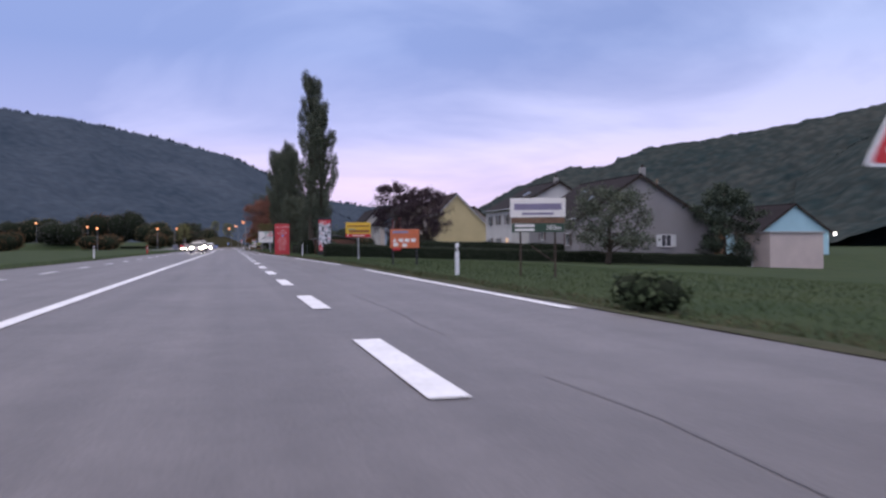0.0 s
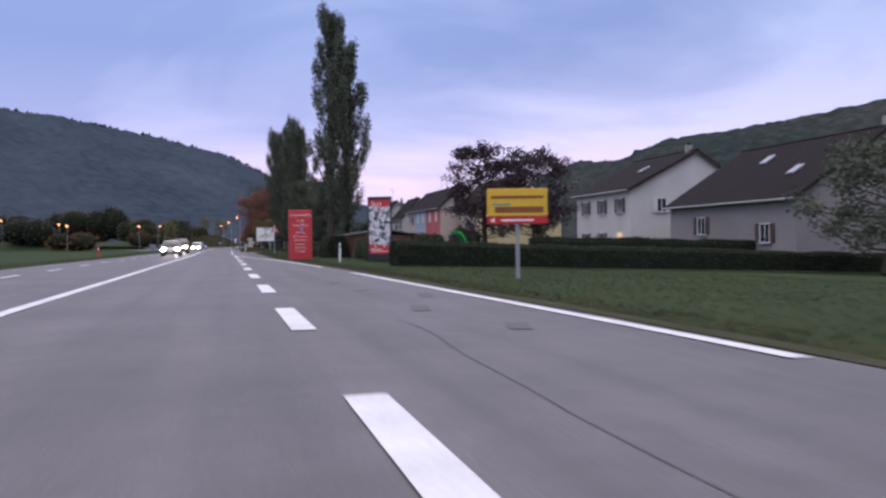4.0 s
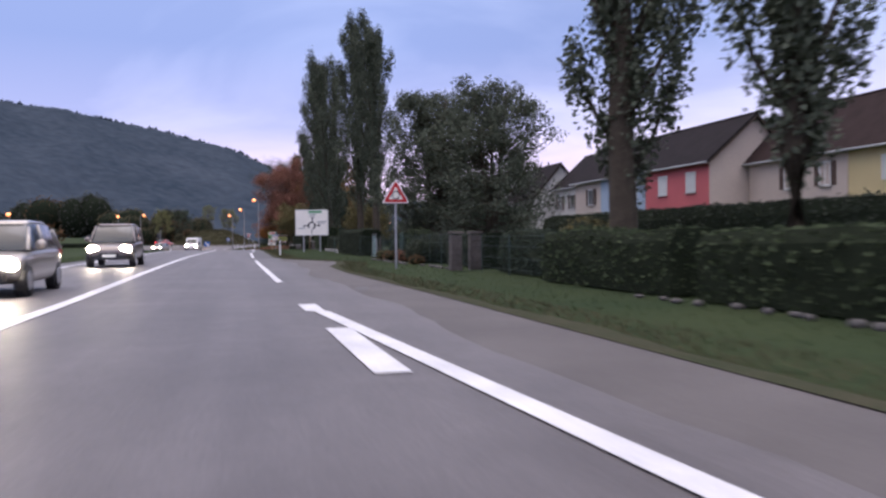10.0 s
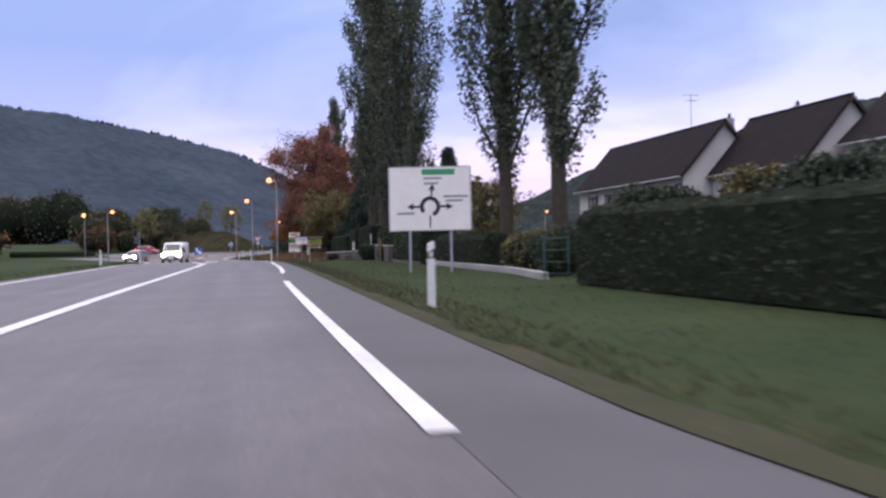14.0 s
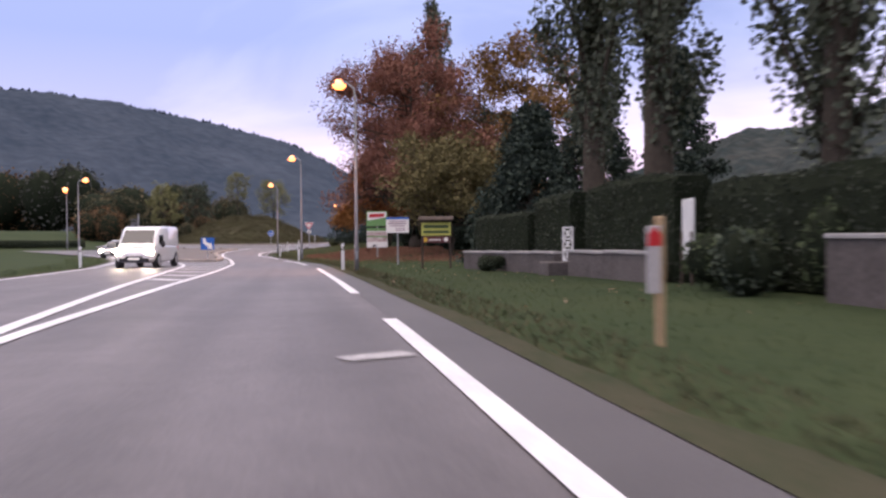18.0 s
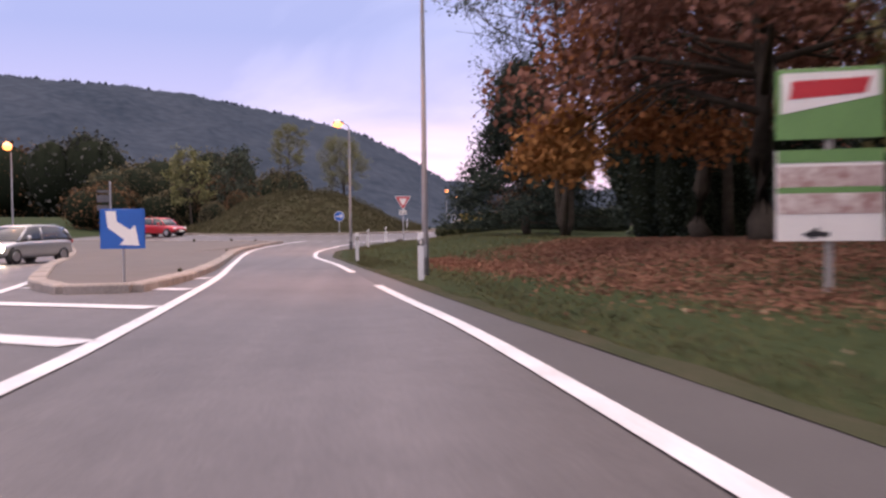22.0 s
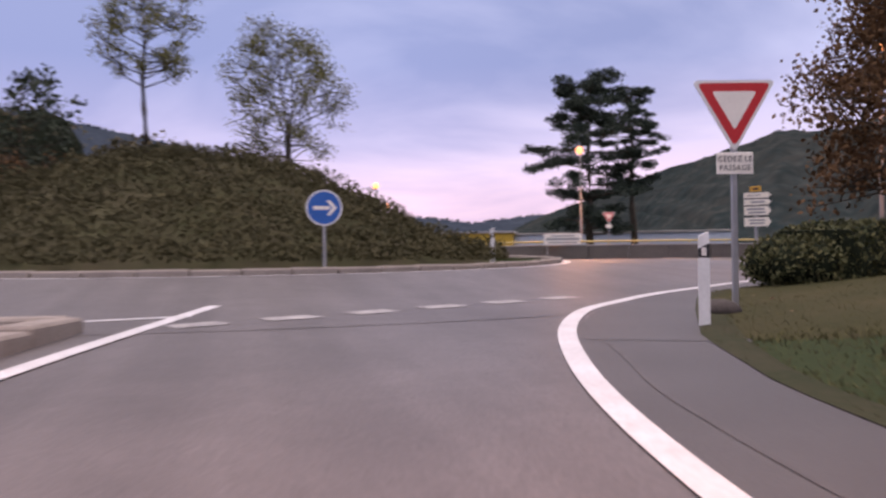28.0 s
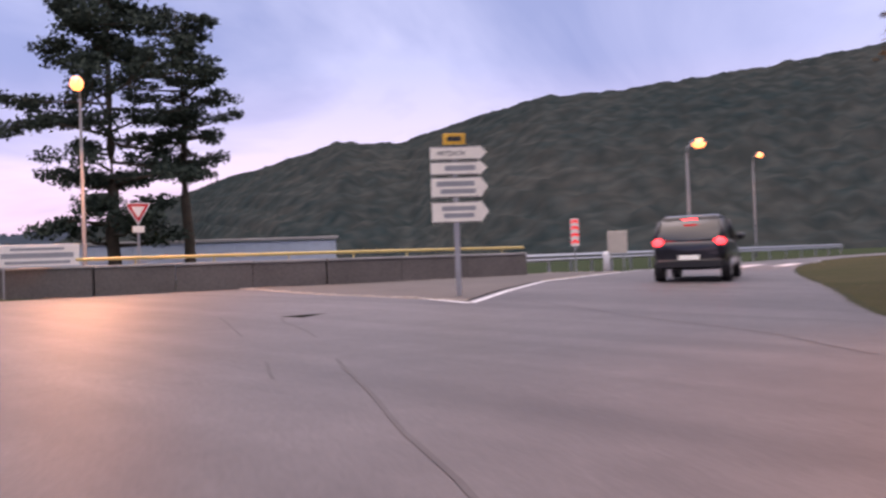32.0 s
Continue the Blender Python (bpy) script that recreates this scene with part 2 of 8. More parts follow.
# ---------------------------------------------------------------- the lie of the land
PY = [-200, 0, 40, 62, 85, 107, 118, 130, 153, 180, 200, 211, 221, 231, 240, 244, 248, 255, 267, 273, 279, 284, 289, 294, 300, 310, 330, 400, 5000]
PZ = [0.0, 0.0, 0.03, 0.04, 0.08, 0.07, 0.05, 0.1, 0.15, 0.21, 0.23, 0.12, -0.03, -0.14, -0.25, -0.29, -0.32, -0.36, -0.42, -0.37, -0.29, -0.13, 0.02, 0.12, 0.24, 0.4, 0.54, 0.54, 0.54]
CX, CY = -4.3, 304.0
# asphalt edges of the main road: (y, x)
RIGHT = [(-60, 5.3), (0, 5.3), (45, 5.25), (66, 4.75), (80, 4.05), (94, 3.4), (118, 3.55), (128, 3.25), (134, 3.4), (138, 4.1), (141.5, 4.5), (144.5, 3.5), (148, 2.45), (152, 2.1), (158, 2.15), (185, 2.45), (206, 2.35), (226, 2.35), (234, 2.15), (244, 1.15), (251, 0.42), (258, -0.35), (267, -1.3), (274, -1.35), (278, -0.5), (281, 0.1), (283.5, 1.0), (286, 2.4), (288.5, 3.9)]
LEFT = [(-60, -10.3), (0, -10.3), (70, -9.3), (130, -8.8), (150, -8.0), (195, -7.4), (215, -8.0), (232, -8.8), (252, -11.5), (268, -15.5), (276, -19), (282, -23), (288, -28)]


def gz(x, y, banked=True):
    """Height of the land at x, y."""
    z = float(np.interp(y, PY, PZ))
    r = math.hypot(x - CX, y - CY)
    z += 0.06 * min(4.0, max(0.0, 15.5 - r))
    if x > 8:
        fade = min(1.0, max(0.35, 1 - (y - 78) / 40))
        z -= 0.036 * min(62.0, x - 8) * fade * min(1.0, max(0.0, (235 - y) / 40))
    # grass bank right of the entry and of the side road, rising from the asphalt's edge
    bank = 0.0
    if banked and x > -1 and 232 < y < 312:
        d = (x - 9.7) * 0.556 - (y - 293.1) * 0.832
        if y < 288.5:
            d = min(d, x - float(np.interp(y, [r[0] for r in RIGHT], [r[1] for r in RIGHT])))
        bank = 0.75 * min(1.0, max(0.0, (d - 0.4) / 7)) * min(1.0, (y - 232) / 14) * min(1.0, max(0.0, (55 - x) / 20))
    z += bank
    # lawn rising west of the ring
    if x < -13 and y > 295:
        u = min(1.0, max(0.0, (r - 17.5) / 30))
        z += 2.1 * u * u * (3 - 2 * u) * min(1.0, (-13 - x) / 6) * min(1.0, (y - 295) / 6)
    if x < -60:
        z -= 0.01 * min(200, -60 - x)
    return z


def at(x, y, rz=0.0, dz=0.0):
    return pose(x, y, gz(x, y) + dz, 0, 0, rz)


def streaked(m, sx, sy, lo, hi):
    """Lays long traffic streaks and a coarse mottling over a surface's colour."""
    nt = m.node_tree
    N, L = nt.nodes.new, nt.links.new
    b = nt.nodes["Principled BSDF"]
    src = b.inputs["Base Color"].links[0].from_socket
    geo, mp, n1, n2 = N("ShaderNodeNewGeometry"), N("ShaderNodeMapping"), N("ShaderNodeTexNoise"), N("ShaderNodeTexNoise")
    mp.inputs["Scale"].default_value = (sx, sy, 1)
    L(geo.outputs["Position"], mp.inputs[0]); L(mp.outputs[0], n1.inputs["Vector"]); L(geo.outputs["Position"], n2.inputs["Vector"])
    n1.inputs["Scale"].default_value, n1.inputs["Detail"].default_value = 1.0, 3
    n2.inputs["Scale"].default_value, n2.inputs["Detail"].default_value, n2.inputs["Roughness"].default_value = 38.0, 4, 0.75
    k = src
    n3 = N("ShaderNodeTexNoise"); n3.inputs["Scale"].default_value, n3.inputs["Detail"].default_value, n3.inputs["Roughness"].default_value, n3.inputs["Distortion"].default_value = 2.2, 6, 0.65, 0.6
    L(geo.outputs["Position"], n3.inputs["Vector"])
    for n, a, c in ((n1, lo, hi), (n3, 0.86, 1.12), (n2, 0.68, 1.32)):
        mr = N("ShaderNodeMapRange")
        mr.inputs["From Min"].default_value, mr.inputs["From Max"].default_value = 0.3, 0.7
        mr.inputs["To Min"].default_value, mr.inputs["To Max"].default_value = a, c
        L(n.outputs["Fac"], mr.inputs["Value"])
        mx = N("ShaderNodeMix"); mx.data_type = "RGBA"; mx.blend_type = "MULTIPLY"; mx.inputs[0].default_value = 1.0
        L(k, mx.inputs[6]); L(mr.outputs[0], mx.inputs[7])
        k = mx.outputs[2]
    L(k, b.inputs["Base Color"])
    return m


ASPH = streaked(mat("asphalt", (0.1, 0.0895, 0.0915), 0.55, vary=0.26, scale=0.4, fine=30, bump=0.4, spec=0.45), 1.5, 0.04, 0.78, 1.18)
ASPHD = mat("asphalt_seam", (0.078, 0.071, 0.073), 0.65, vary=0.3, scale=3, fine=40)
PAINT = mat("road_paint", (0.62, 0.61, 0.63), 0.55, vary=0.22, scale=1.6, fine=22, bump=0.1)
WORN = mat("worn_road_paint", (0.13, 0.12, 0.12), 0.6, scale=4.0, fine=30, bump=0.2, second=(0.52, 0.5, 0.5))
GRASS = mat("grass", (0.025, 0.042, 0.02), 0.95, scale=0.3, fine=9, bump=0.1, second=(0.048, 0.06, 0.028), spec=0.05)
EARTH = mat("earth", (0.09, 0.075, 0.05), 0.95, scale=0.6, fine=14, bump=0.5, second=(0.06, 0.07, 0.03), spec=0.1)
KERB = mat("kerb_stone", (0.27, 0.235, 0.21), 0.85, vary=0.3, scale=2, fine=30)
CONC = mat("concrete", (0.3, 0.29, 0.28), 0.85, vary=0.25, scale=0.8, fine=18)
STEEL = mat("galvanised_steel", (0.42, 0.43, 0.44), 0.4, 0.85, vary=0.12, scale=4, fine=50)
WHITE = mat("white_plastic", (0.74, 0.74, 0.74), 0.5, vary=0.1, scale=3, fine=25)
BLACK = mat("black_plastic", (0.02, 0.02, 0.022), 0.5)
RED = mat("red_sheeting", (0.55, 0.025, 0.03), 0.4, vary=0.1)
BLUE = mat("blue_sheeting", (0.01, 0.11, 0.42), 0.4, vary=0.1)
BARK = mat("bark", (0.07, 0.058, 0.045), 0.95, vary=0.3, scale=4, fine=25, bump=0.6, spec=0.1)


def grid_axis(lo, hi, step, far):
    a = list(np.arange(lo, hi + 0.01, step))
    s, v, w = step, lo, hi
    left, right = [], []
    while v > -far:
        s *= 1.35; v -= s; left.append(v)
    s = step
    while w < far:
        s *= 1.35; w += s; right.append(w)
    return left[::-1] + a + right


def build_ground():
    xs, ys = grid_axis(-40, 60, 2.0, 4500), grid_axis(-20, 360, 2.0, 4500)
    s = Shape()
    for y in ys:
        for x in xs:
            s.v.append((x, y, gz(x, y) - 0.04 + (0.05 * noise.noise((x * 0.13, y * 0.13, 0)) - 0.03 if (x > 12 or x < -14) else 0)))
    nx = len(xs)
    s.f = [(j * nx + i, j * nx + i + 1, (j + 1) * nx + i + 1, (j + 1) * nx + i) for j in range(len(ys) - 1) for i in range(nx - 1)]
    structure("ground", s, GRASS, "short green grass verge and meadow beside the road", "ground", True, fix=False)


build_ground()


def lerp_list(rows, y):
    return float(np.interp(y, [r[0] for r in rows], [r[1] for r in rows]))




def build_road():
    s = Shape()
    ys = list(np.arange(-60, 288.1, 1.0))
    n = 12
    for y in ys:
        a, b = lerp_list(LEFT, y), lerp_list(RIGHT, y)
        for i in range(n + 1):
            x = a + (b - a) * i / n
            if i in (0, n):
                x += 0.07 * noise.noise((y * 0.7, i, 3))
            s.v.append((x, y, gz(x, y)))
    m = n + 1
    s.f = [(j * m + i, j * m + i + 1, (j + 1) * m + i + 1, (j + 1) * m + i) for j in range(len(ys) - 1) for i in range(n)]
    structure("road", s, ASPH, "grey worn asphalt main road with white markings", "road", True, fix=False)
    # the ring
    s = Shape()
    rr = [10.6, 11.5, 12.5, 14, 15.5, 17, 18.8]
    K = 128
    for k in range(K):
        a = 6.28319 * k / K
        for r in rr:
            x, y = CX + r * math.cos(a), CY + r * math.sin(a)
            s.v.append((x, y, gz(x, y, False) + 0.005))
    m = len(rr)
    s.f = [(k * m + i, k * m + i + 1, ((k + 1) % K) * m + i + 1, ((k + 1) % K) * m + i) for k in range(K) for i in range(m - 1)]
    structure("road_ring", s, ASPH, "asphalt carriageway round the traffic island", "road", True, fix=False)


build_road()


def strip(name, pts, left, right, dz, material, label, category="road", step=1.5, sunk=0.0):
    """A flat band along a line of points, draped on the land, from left to right of it in metres."""
    s = Shape()
    P = [Vector((p[0], p[1])) for p in pts]
    Q = []
    for a, b in zip(P, P[1:]):
        k = max(1, int((b - a).length / step))
        Q += [a + (b - a) * i / k for i in range(k)]
    Q.append(P[-1])
    rows = max(1, int(abs(right - left) / (0.25 if sunk else 2.5)))
    for i, q in enumerate(Q):
        d = Q[min(i + 1, len(Q) - 1)] - Q[max(i - 1, 0)]
        d.normalize()
        nrm = Vector((d.y, -d.x))
        for j in range(rows + 1):
            o = left + (right - left) * j / rows
            x, y = q.x + nrm.x * o, q.y + nrm.y * o
            s.v.append((x, y, gz(x, y, material.name not in ("asphalt", "shoulder_asphalt")) + (dz if j or not sunk else dz - sunk) - (0.05 if abs(right - left) > 2.5 and i in (0, len(Q) - 1) else 0.0)))
    m = rows + 1
    s.f = [(j * m + i, j * m + i + 1, (j + 1) * m + i + 1, (j + 1) * m + i) for j in range(len(Q) - 1) for i in range(rows)]
    return structure(name, s, material, label, category, True, fix=False)


def curve(pts, n=6):
    """Catmull-Rom through the points."""
    P = [Vector((p[0], p[1])) for p in pts]
    P = [2 * P[0] - P[1]] + P + [2 * P[-1] - P[-2]]
    out = []
    for i in range(1, len(P) - 2):
        a, b, c, d = P[i - 1:i + 3]
        for k in range(n):
            t = k / n
            out.append(0.5 * (2 * b + (c - a) * t + (2 * a - 5 * b + 4 * c - d) * t * t + (3 * b - a - 3 * c + d) * t ** 3))
    out.append(P[-2])
    return [(p.x, p.y) for p in out]


# arms of the roundabout
EAST = curve([(12, 300.5), (20, 305), (30, 309.5), (45, 313), (75, 316)])
strip("road_east", EAST, -5.0, 4.2, 0.006, ASPH, "asphalt side road leaving the roundabout past a crossing")
NORTH = curve([(2, 318), (10, 328), (17, 345), (24, 380), (40, 440)])
strip("road_north", NORTH, -4, 4, 0.01, ASPH, "asphalt main road leaving the roundabout")
NEAST = curve([(8, 316), (14, 317), (24, 316), (34, 318)])
strip("road_slip", NEAST, -3.0, 9, 0.0075, ASPH, "asphalt paving beside the parapet")

# markings
LINE = 0.013


def wavy(pts, amp, seed, step=0.8):
    P = [Vector((p[0], p[1])) for p in pts]
    out = []
    for a, b in zip(P, P[1:]):
        k = max(1, int((b - a).length / step))
        for i in range(k):
            p = a + (b - a) * i / k
            out.append((p.x + amp * noise.noise((p.x * 0.9, p.y * 0.35, seed)), p.y + amp * noise.noise((p.x * 0.3, p.y * 0.5, seed + 9))))
    out.append(pts[-1])
    return out


def mark(pts, w, name="line_marking", label="white painted road line"):
    return strip(name, pts, -w / 2, w / 2, LINE, PAINT, label, "road marking", 1.0)


CENTRE = curve([(-2.8, -60), (-2.85, 0), (-2.9, 50), (-2.85, 100), (-2.97, 130), (-3.05, 150), (-2.92, 163), (-2.5, 180), (-2.15, 198)])
mark(CENTRE, 0.24)
SPLITR = curve([(-2.15, 198), (-2.15, 212), (-2.2, 226), (-2.42, 236), (-2.65, 240), (-3.02, 245), (-3.33, 249), (-3.7, 253), (-4.2, 257.5), (-4.78, 263), (-5.35, 268.5), (-5.8, 275), (-5.75, 279.4), (-5.1, 282.9), (-3.75, 288.4)])
mark(SPLITR, 0.19)
SPLITL = curve([(-2.3, 198), (-3.0, 208), (-3.9, 222), (-4.7, 235), (-6.6, 246), (-8.6, 255), (-11.6, 268), (-15, 279)])
mark(SPLITL, 0.2)
for k in range(10):
    y = 214 + 4.1 * k
    a = float(np.interp(y + 1.2, [p[1] for p in SPLITL], [p[0] for p in SPLITL]))
    b = float(np.interp(y, [p[1] for p in SPLITR], [p[0] for p in SPLITR]))
    mark([(a + 0.15, y + 1.6), (b - 0.15, y)], 0.5, "hatch_marking", "white painted hatching bar")
for k in range(18):
    y = 5.3 - 31.6 + 7.9 * k
    if y < 112:
        mark([(1.36 - 0.003 * y, y), (1.36 - 0.003 * (y + 3.5), y + 3.5)], 0.29, "dash_marking", "thick white lane dash")
for k in range(28):
    y = -30 + 7.9 * k
    if y < 168:
        mark([(-6.75, y), (-6.75, y + 2.9)], 0.2, "dash_marking", "white lane dash")
EDGE = [(4.95, -60), (4.95, 20), (4.98, 42), (4.5, 62), (4.1, 72.5), (2.9, 92), (1.75, 104), (1.05, 114.5)]


def along(line, y0, y1, w):
    pts = [(float(np.interp(y, [p[1] for p in line], [p[0] for p in line])), y) for y in np.arange(y0, y1, 1.5)]
    mark(pts, w)


along(EDGE, -20, 6.0, 0.2)
along(EDGE, 12, 34.5, 0.2)
along(EDGE, 41, 64.5, 0.2)
along(EDGE, 70.5, 114.5, 0.2)
EDGE2 = curve([(1.0, 114), (0.92, 124), (0.86, 138), (0.88, 150), (0.96, 162), (1.12, 173), (1.58, 186), (1.68, 203), (1.68, 220), (1.6, 226), (1.26, 233), (0.94, 239), (0.55, 243), (0.13, 247.4), (-0.35, 252.6), (-0.86, 257.8), (-1.4, 262), (-2.02, 267), (-2.28, 272), (-2.1, 276), (-1.66, 279), (-1.18, 281.2), (-0.52, 283.3), (0.1, 284.82), (0.8, 286.12), (1.35, 286.86), (1.92, 287.45), (2.65, 288.22), (3.5, 289.0), (4.4, 289.74), (6.0, 291.08), (7.4, 292.22), (8.55, 293.3), (9.8, 294.6), (10.75, 295.48), (14.5, 299.38)])
along(EDGE2, 114, 116.5, 0.28)
along(EDGE2, 122.8, 146.5, 0.17)
along(EDGE2, 152, 173, 0.17)
along(EDGE2, 178, 201.6, 0.17)
along(EDGE2, 205.9, 226.2, 0.17)
along(EDGE2, 232.0, 248.4, 0.17)
mark([p for p in EDGE2 if p[1] >= 252.0], 0.19)
mark([(-6.9, 138), (-6.9, 196), (-7.6, 215), (-8.4, 232)], 0.2)
mark([(-8.4, 232), (-11, 252), (-14.5, 268), (-19, 277)], 0.2)
mark([(CX + 11.32 * math.cos(a), CY + 11.32 * math.sin(a)) for a in np.arange(-2.6, 1.6, 0.08)], 0.18)
for k in range(6):
    x, y = -3.9 + 1.06 * k, 285.89 + 0.5 * k
    strip("give_way_marking", wavy([(x - 0.3, y - 0.14), (x + 0.3, y + 0.15)], 0.05, k, 0.15), -0.2, 0.2, LINE, WORN, "half worn-away white give-way dash", "road marking", 0.15)
mark([(-7.6, 286.0), (-6.0, 286.4), (-4.0, 286.9)], 0.15)
strip("arrow_marking", [(0.95, 197.3), (1.5, 197.55)], -0.14, 0.14, LINE, WORN, "worn remnant of a white lane arrow", "road marking", 0.2)
mark([(22.6, 327), (19.6, 314.5), (17.6, 307.5)], 0.17)
mark([(17.6, 307.5), (21.2, 309.9), (25.5, 312.6), (36, 316.4)], 0.16)
for k in range(6):
    mark([(36.2 + k * 1.0 - 0.6, 315.6 - k * 1.15), (40.6 + k * 1.0 - 0.6, 316.9 - k * 1.15)], 0.55, "crossing_marking", "white bar of the pedestrian crossing")

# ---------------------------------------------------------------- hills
# blue-grey haze of distance is painted into the far hills' colour
FOREST_HAZE = mat("hazed_far_forest", (0.032, 0.045, 0.062), 1.0, scale=0.005, fine=0.05, bump=0, second=(0.06, 0.074, 0.094), spec=0.0)
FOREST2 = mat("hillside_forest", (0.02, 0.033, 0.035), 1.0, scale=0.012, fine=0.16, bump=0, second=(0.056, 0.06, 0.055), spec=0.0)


def crowns(m, size, lo, hi):
    """Paints single tree crowns on a far wood: lighter middles, the shade of the gaps put into the colour."""
    nt = m.node_tree
    N, L = nt.nodes.new, nt.links.new
    b = nt.nodes["Principled BSDF"]
    src = b.inputs["Base Color"].links[0].from_socket
    geo, mp, vo, mr, mx = N("ShaderNodeNewGeometry"), N("ShaderNodeMapping"), N("ShaderNodeTexVoronoi"), N("ShaderNodeMapRange"), N("ShaderNodeMix")
    mp.inputs["Scale"].default_value = (1, 1, 0.6)
    L(geo.outputs["Position"], mp.inputs[0]); L(mp.outputs[0], vo.inputs["Vector"])
    vo.inputs["Scale"].default_value = 1 / size
    mr.inputs["From Min"].default_value, mr.inputs["From Max"].default_value = 0.15, 0.75
    mr.inputs["To Min"].default_value, mr.inputs["To Max"].default_value = hi, lo
    L(vo.outputs["Distance"], mr.inputs["Value"])
    mx.data_type, mx.blend_type = "RGBA", "MULTIPLY"
    mx.inputs[0].default_value = 1.0
    L(src, mx.inputs[6]); L(mr.outputs[0], mx.inputs[7]); L(mx.outputs[2], b.inputs["Base Color"])


crowns(FOREST_HAZE, 24.0, 0.94, 1.06)
crowns(FOREST2, 5.5, 0.8, 1.14)


def hill(name, crest, base, material, label, seed, ref, trees, tall=1.0, bumps=0.0):
    """A wooded ridge. crest: bearing, elevation in degrees, distance in metres, seen from ref; base: how far the foot lies in front, as a share."""
    rng = np.random.default_rng(seed)
    az = [c[0] for c in crest]
    s = Shape()
    n, m = (480, 96) if bumps else (420, 44)
    for i in range(n + 1):
        a = az[0] + (az[-1] - az[0]) * i / n
        el = float(np.interp(a, az, [c[1] for c in crest]))
        D = float(np.interp(a, az, [c[2] for c in crest]))
        H = D * math.tan(radians(el))
        for j in range(m + 1):
            u = j / m
            d = D * (base + (1 - base) * u)
            w = (3 * u * u - 2 * u ** 3) ** 0.8
            x, y = ref[0] + d * math.sin(radians(a)), ref[1] + d * math.cos(radians(a))
            z = -3 + (H + 3) * w + (0.06 * H * noise.noise((x * 0.006, y * 0.006, seed)) * math.sin(math.pi * u)) 
            rough = (0.0042 if bumps else 0.0028) * D * min(1.0, 6 * u)
            z += rough * (noise.noise((x * 32 / D, y * 32 / D, seed)) + 0.9 * noise.noise((x * 75 / D, y * 75 / D, seed + 3)))
            if bumps and j < m:
                f = noise.voronoi((x / 5.5, y / 5.5, z / 9.0))[0]
                z += bumps * (0.75 - f[0]) * (0.7 + 0.6 * noise.noise((x * 0.03, y * 0.03, 2)))
            s.v.append((x, y, z))
    k = m + 1
    s.f = [(i * k + j, i * k + j + 1, (i + 1) * k + j + 1, (i + 1) * k + j) for i in range(n) for j in range(m)]
    ob = structure(name, s, material, label, "hill", True, "structure", fix=False)
    # woods on the slope, densest on the crest
    q = []
    V = np.array(s.v).reshape(n + 1, m + 1, 3)
    for t in range(trees):
        i = rng.integers(0, n)
        j = m - 1 - int(rng.integers(0, 3) if m < 100 else rng.integers(0, 8))
        f, g = rng.random(), rng.random()
        p = (V[i, j] * (1 - f) + V[i + 1, j] * f) * (1 - g) + (V[i, j + 1] * (1 - f) + V[i + 1, j + 1] * f) * g
        h = tall * rng.uniform(0.003, 0.0065) * np.hypot(*(p[:2] - ref))
        h = min(h, 16) * rng.uniform(0.45, 1.0)
        q.append((p, h))
    ws = Shape()
    for p, h in q:
        r = h * rng.uniform(0.35, 0.6)
        b = rng.uniform(0, 6)
        pts = [(p[0] + r * math.cos(b + 1.257 * c), p[1] + r * math.sin(b + 1.257 * c), p[2] + h * 0.3) for c in range(5)]
        ws.add([(p[0], p[1], p[2] - 2)] + pts + [(p[0] + r * 0.2, p[1], p[2] + h)], [(0, 1 + (c + 1) % 5, 1 + c) for c in range(5)] + [(6, 1 + c, 1 + (c + 1) % 5) for c in range(5)])
    w = part("far_woods", ws, material, None, "", True, fix=False)
    tagged(w, "dark mixed woods in late autumn on the hillside", "woods", "", "stuff")
    return ob


hill("hill_west", [(-75, 8.9, 1900), (-50, 9.9, 2000), (-32, 9.6, 2200), (-24.3, 9.1, 2300), (-18, 8.85, 2300), (-14.7, 8.75, 2300), (-9.4, 8.05, 2400), (-5, 7.25, 2450), (-0.2, 6.15, 2500), (3.2, 4.5, 2550), (6.0, 2.8, 2600), (9, 1.4, 2700), (12, 0.3, 2800)], 0.45, FOREST_HAZE,
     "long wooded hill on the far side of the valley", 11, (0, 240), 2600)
hill("hill_far", [(-4, 2.2, 4300), (3, 2.9, 4300), (6.5, 3.1, 4300), (9, 2.75, 4300), (13, 2.6, 4300), (16, 2.2, 4300), (20, 2.7, 4300), (25, 2.9, 4300)], 0.75, FOREST_HAZE, "far ridge at the valley's end, painted haze-blue", 5, (0, 280), 300)
hill("hill_east", [(16, 0.5, 1100), (20, 2.4, 1050), (24.3, 3.8, 760), (27.6, 5.1, 610), (32, 6.4, 520), (36, 7.55, 490), (40.6, 7.4, 500), (45.9, 8.9, 420), (49.8, 9.8, 395), (56, 10.2, 390), (62, 10.7, 400), (70.6, 11.3, 420), (90, 11, 450), (120, 11, 450)], 0.35, FOREST2,
     "steep wooded hillside above the village", 8, (7, 297), 5000, 0.9, 1.5)
hill("hill_village", [(37, 4, 430), (45, 8.5, 430), (60, 10, 440), (90, 10, 450), (125, 9, 470)], 0.6, FOREST2,
     "wooded slope beyond the meadow and the houses", 9, (0, 8), 1500, 0.9)

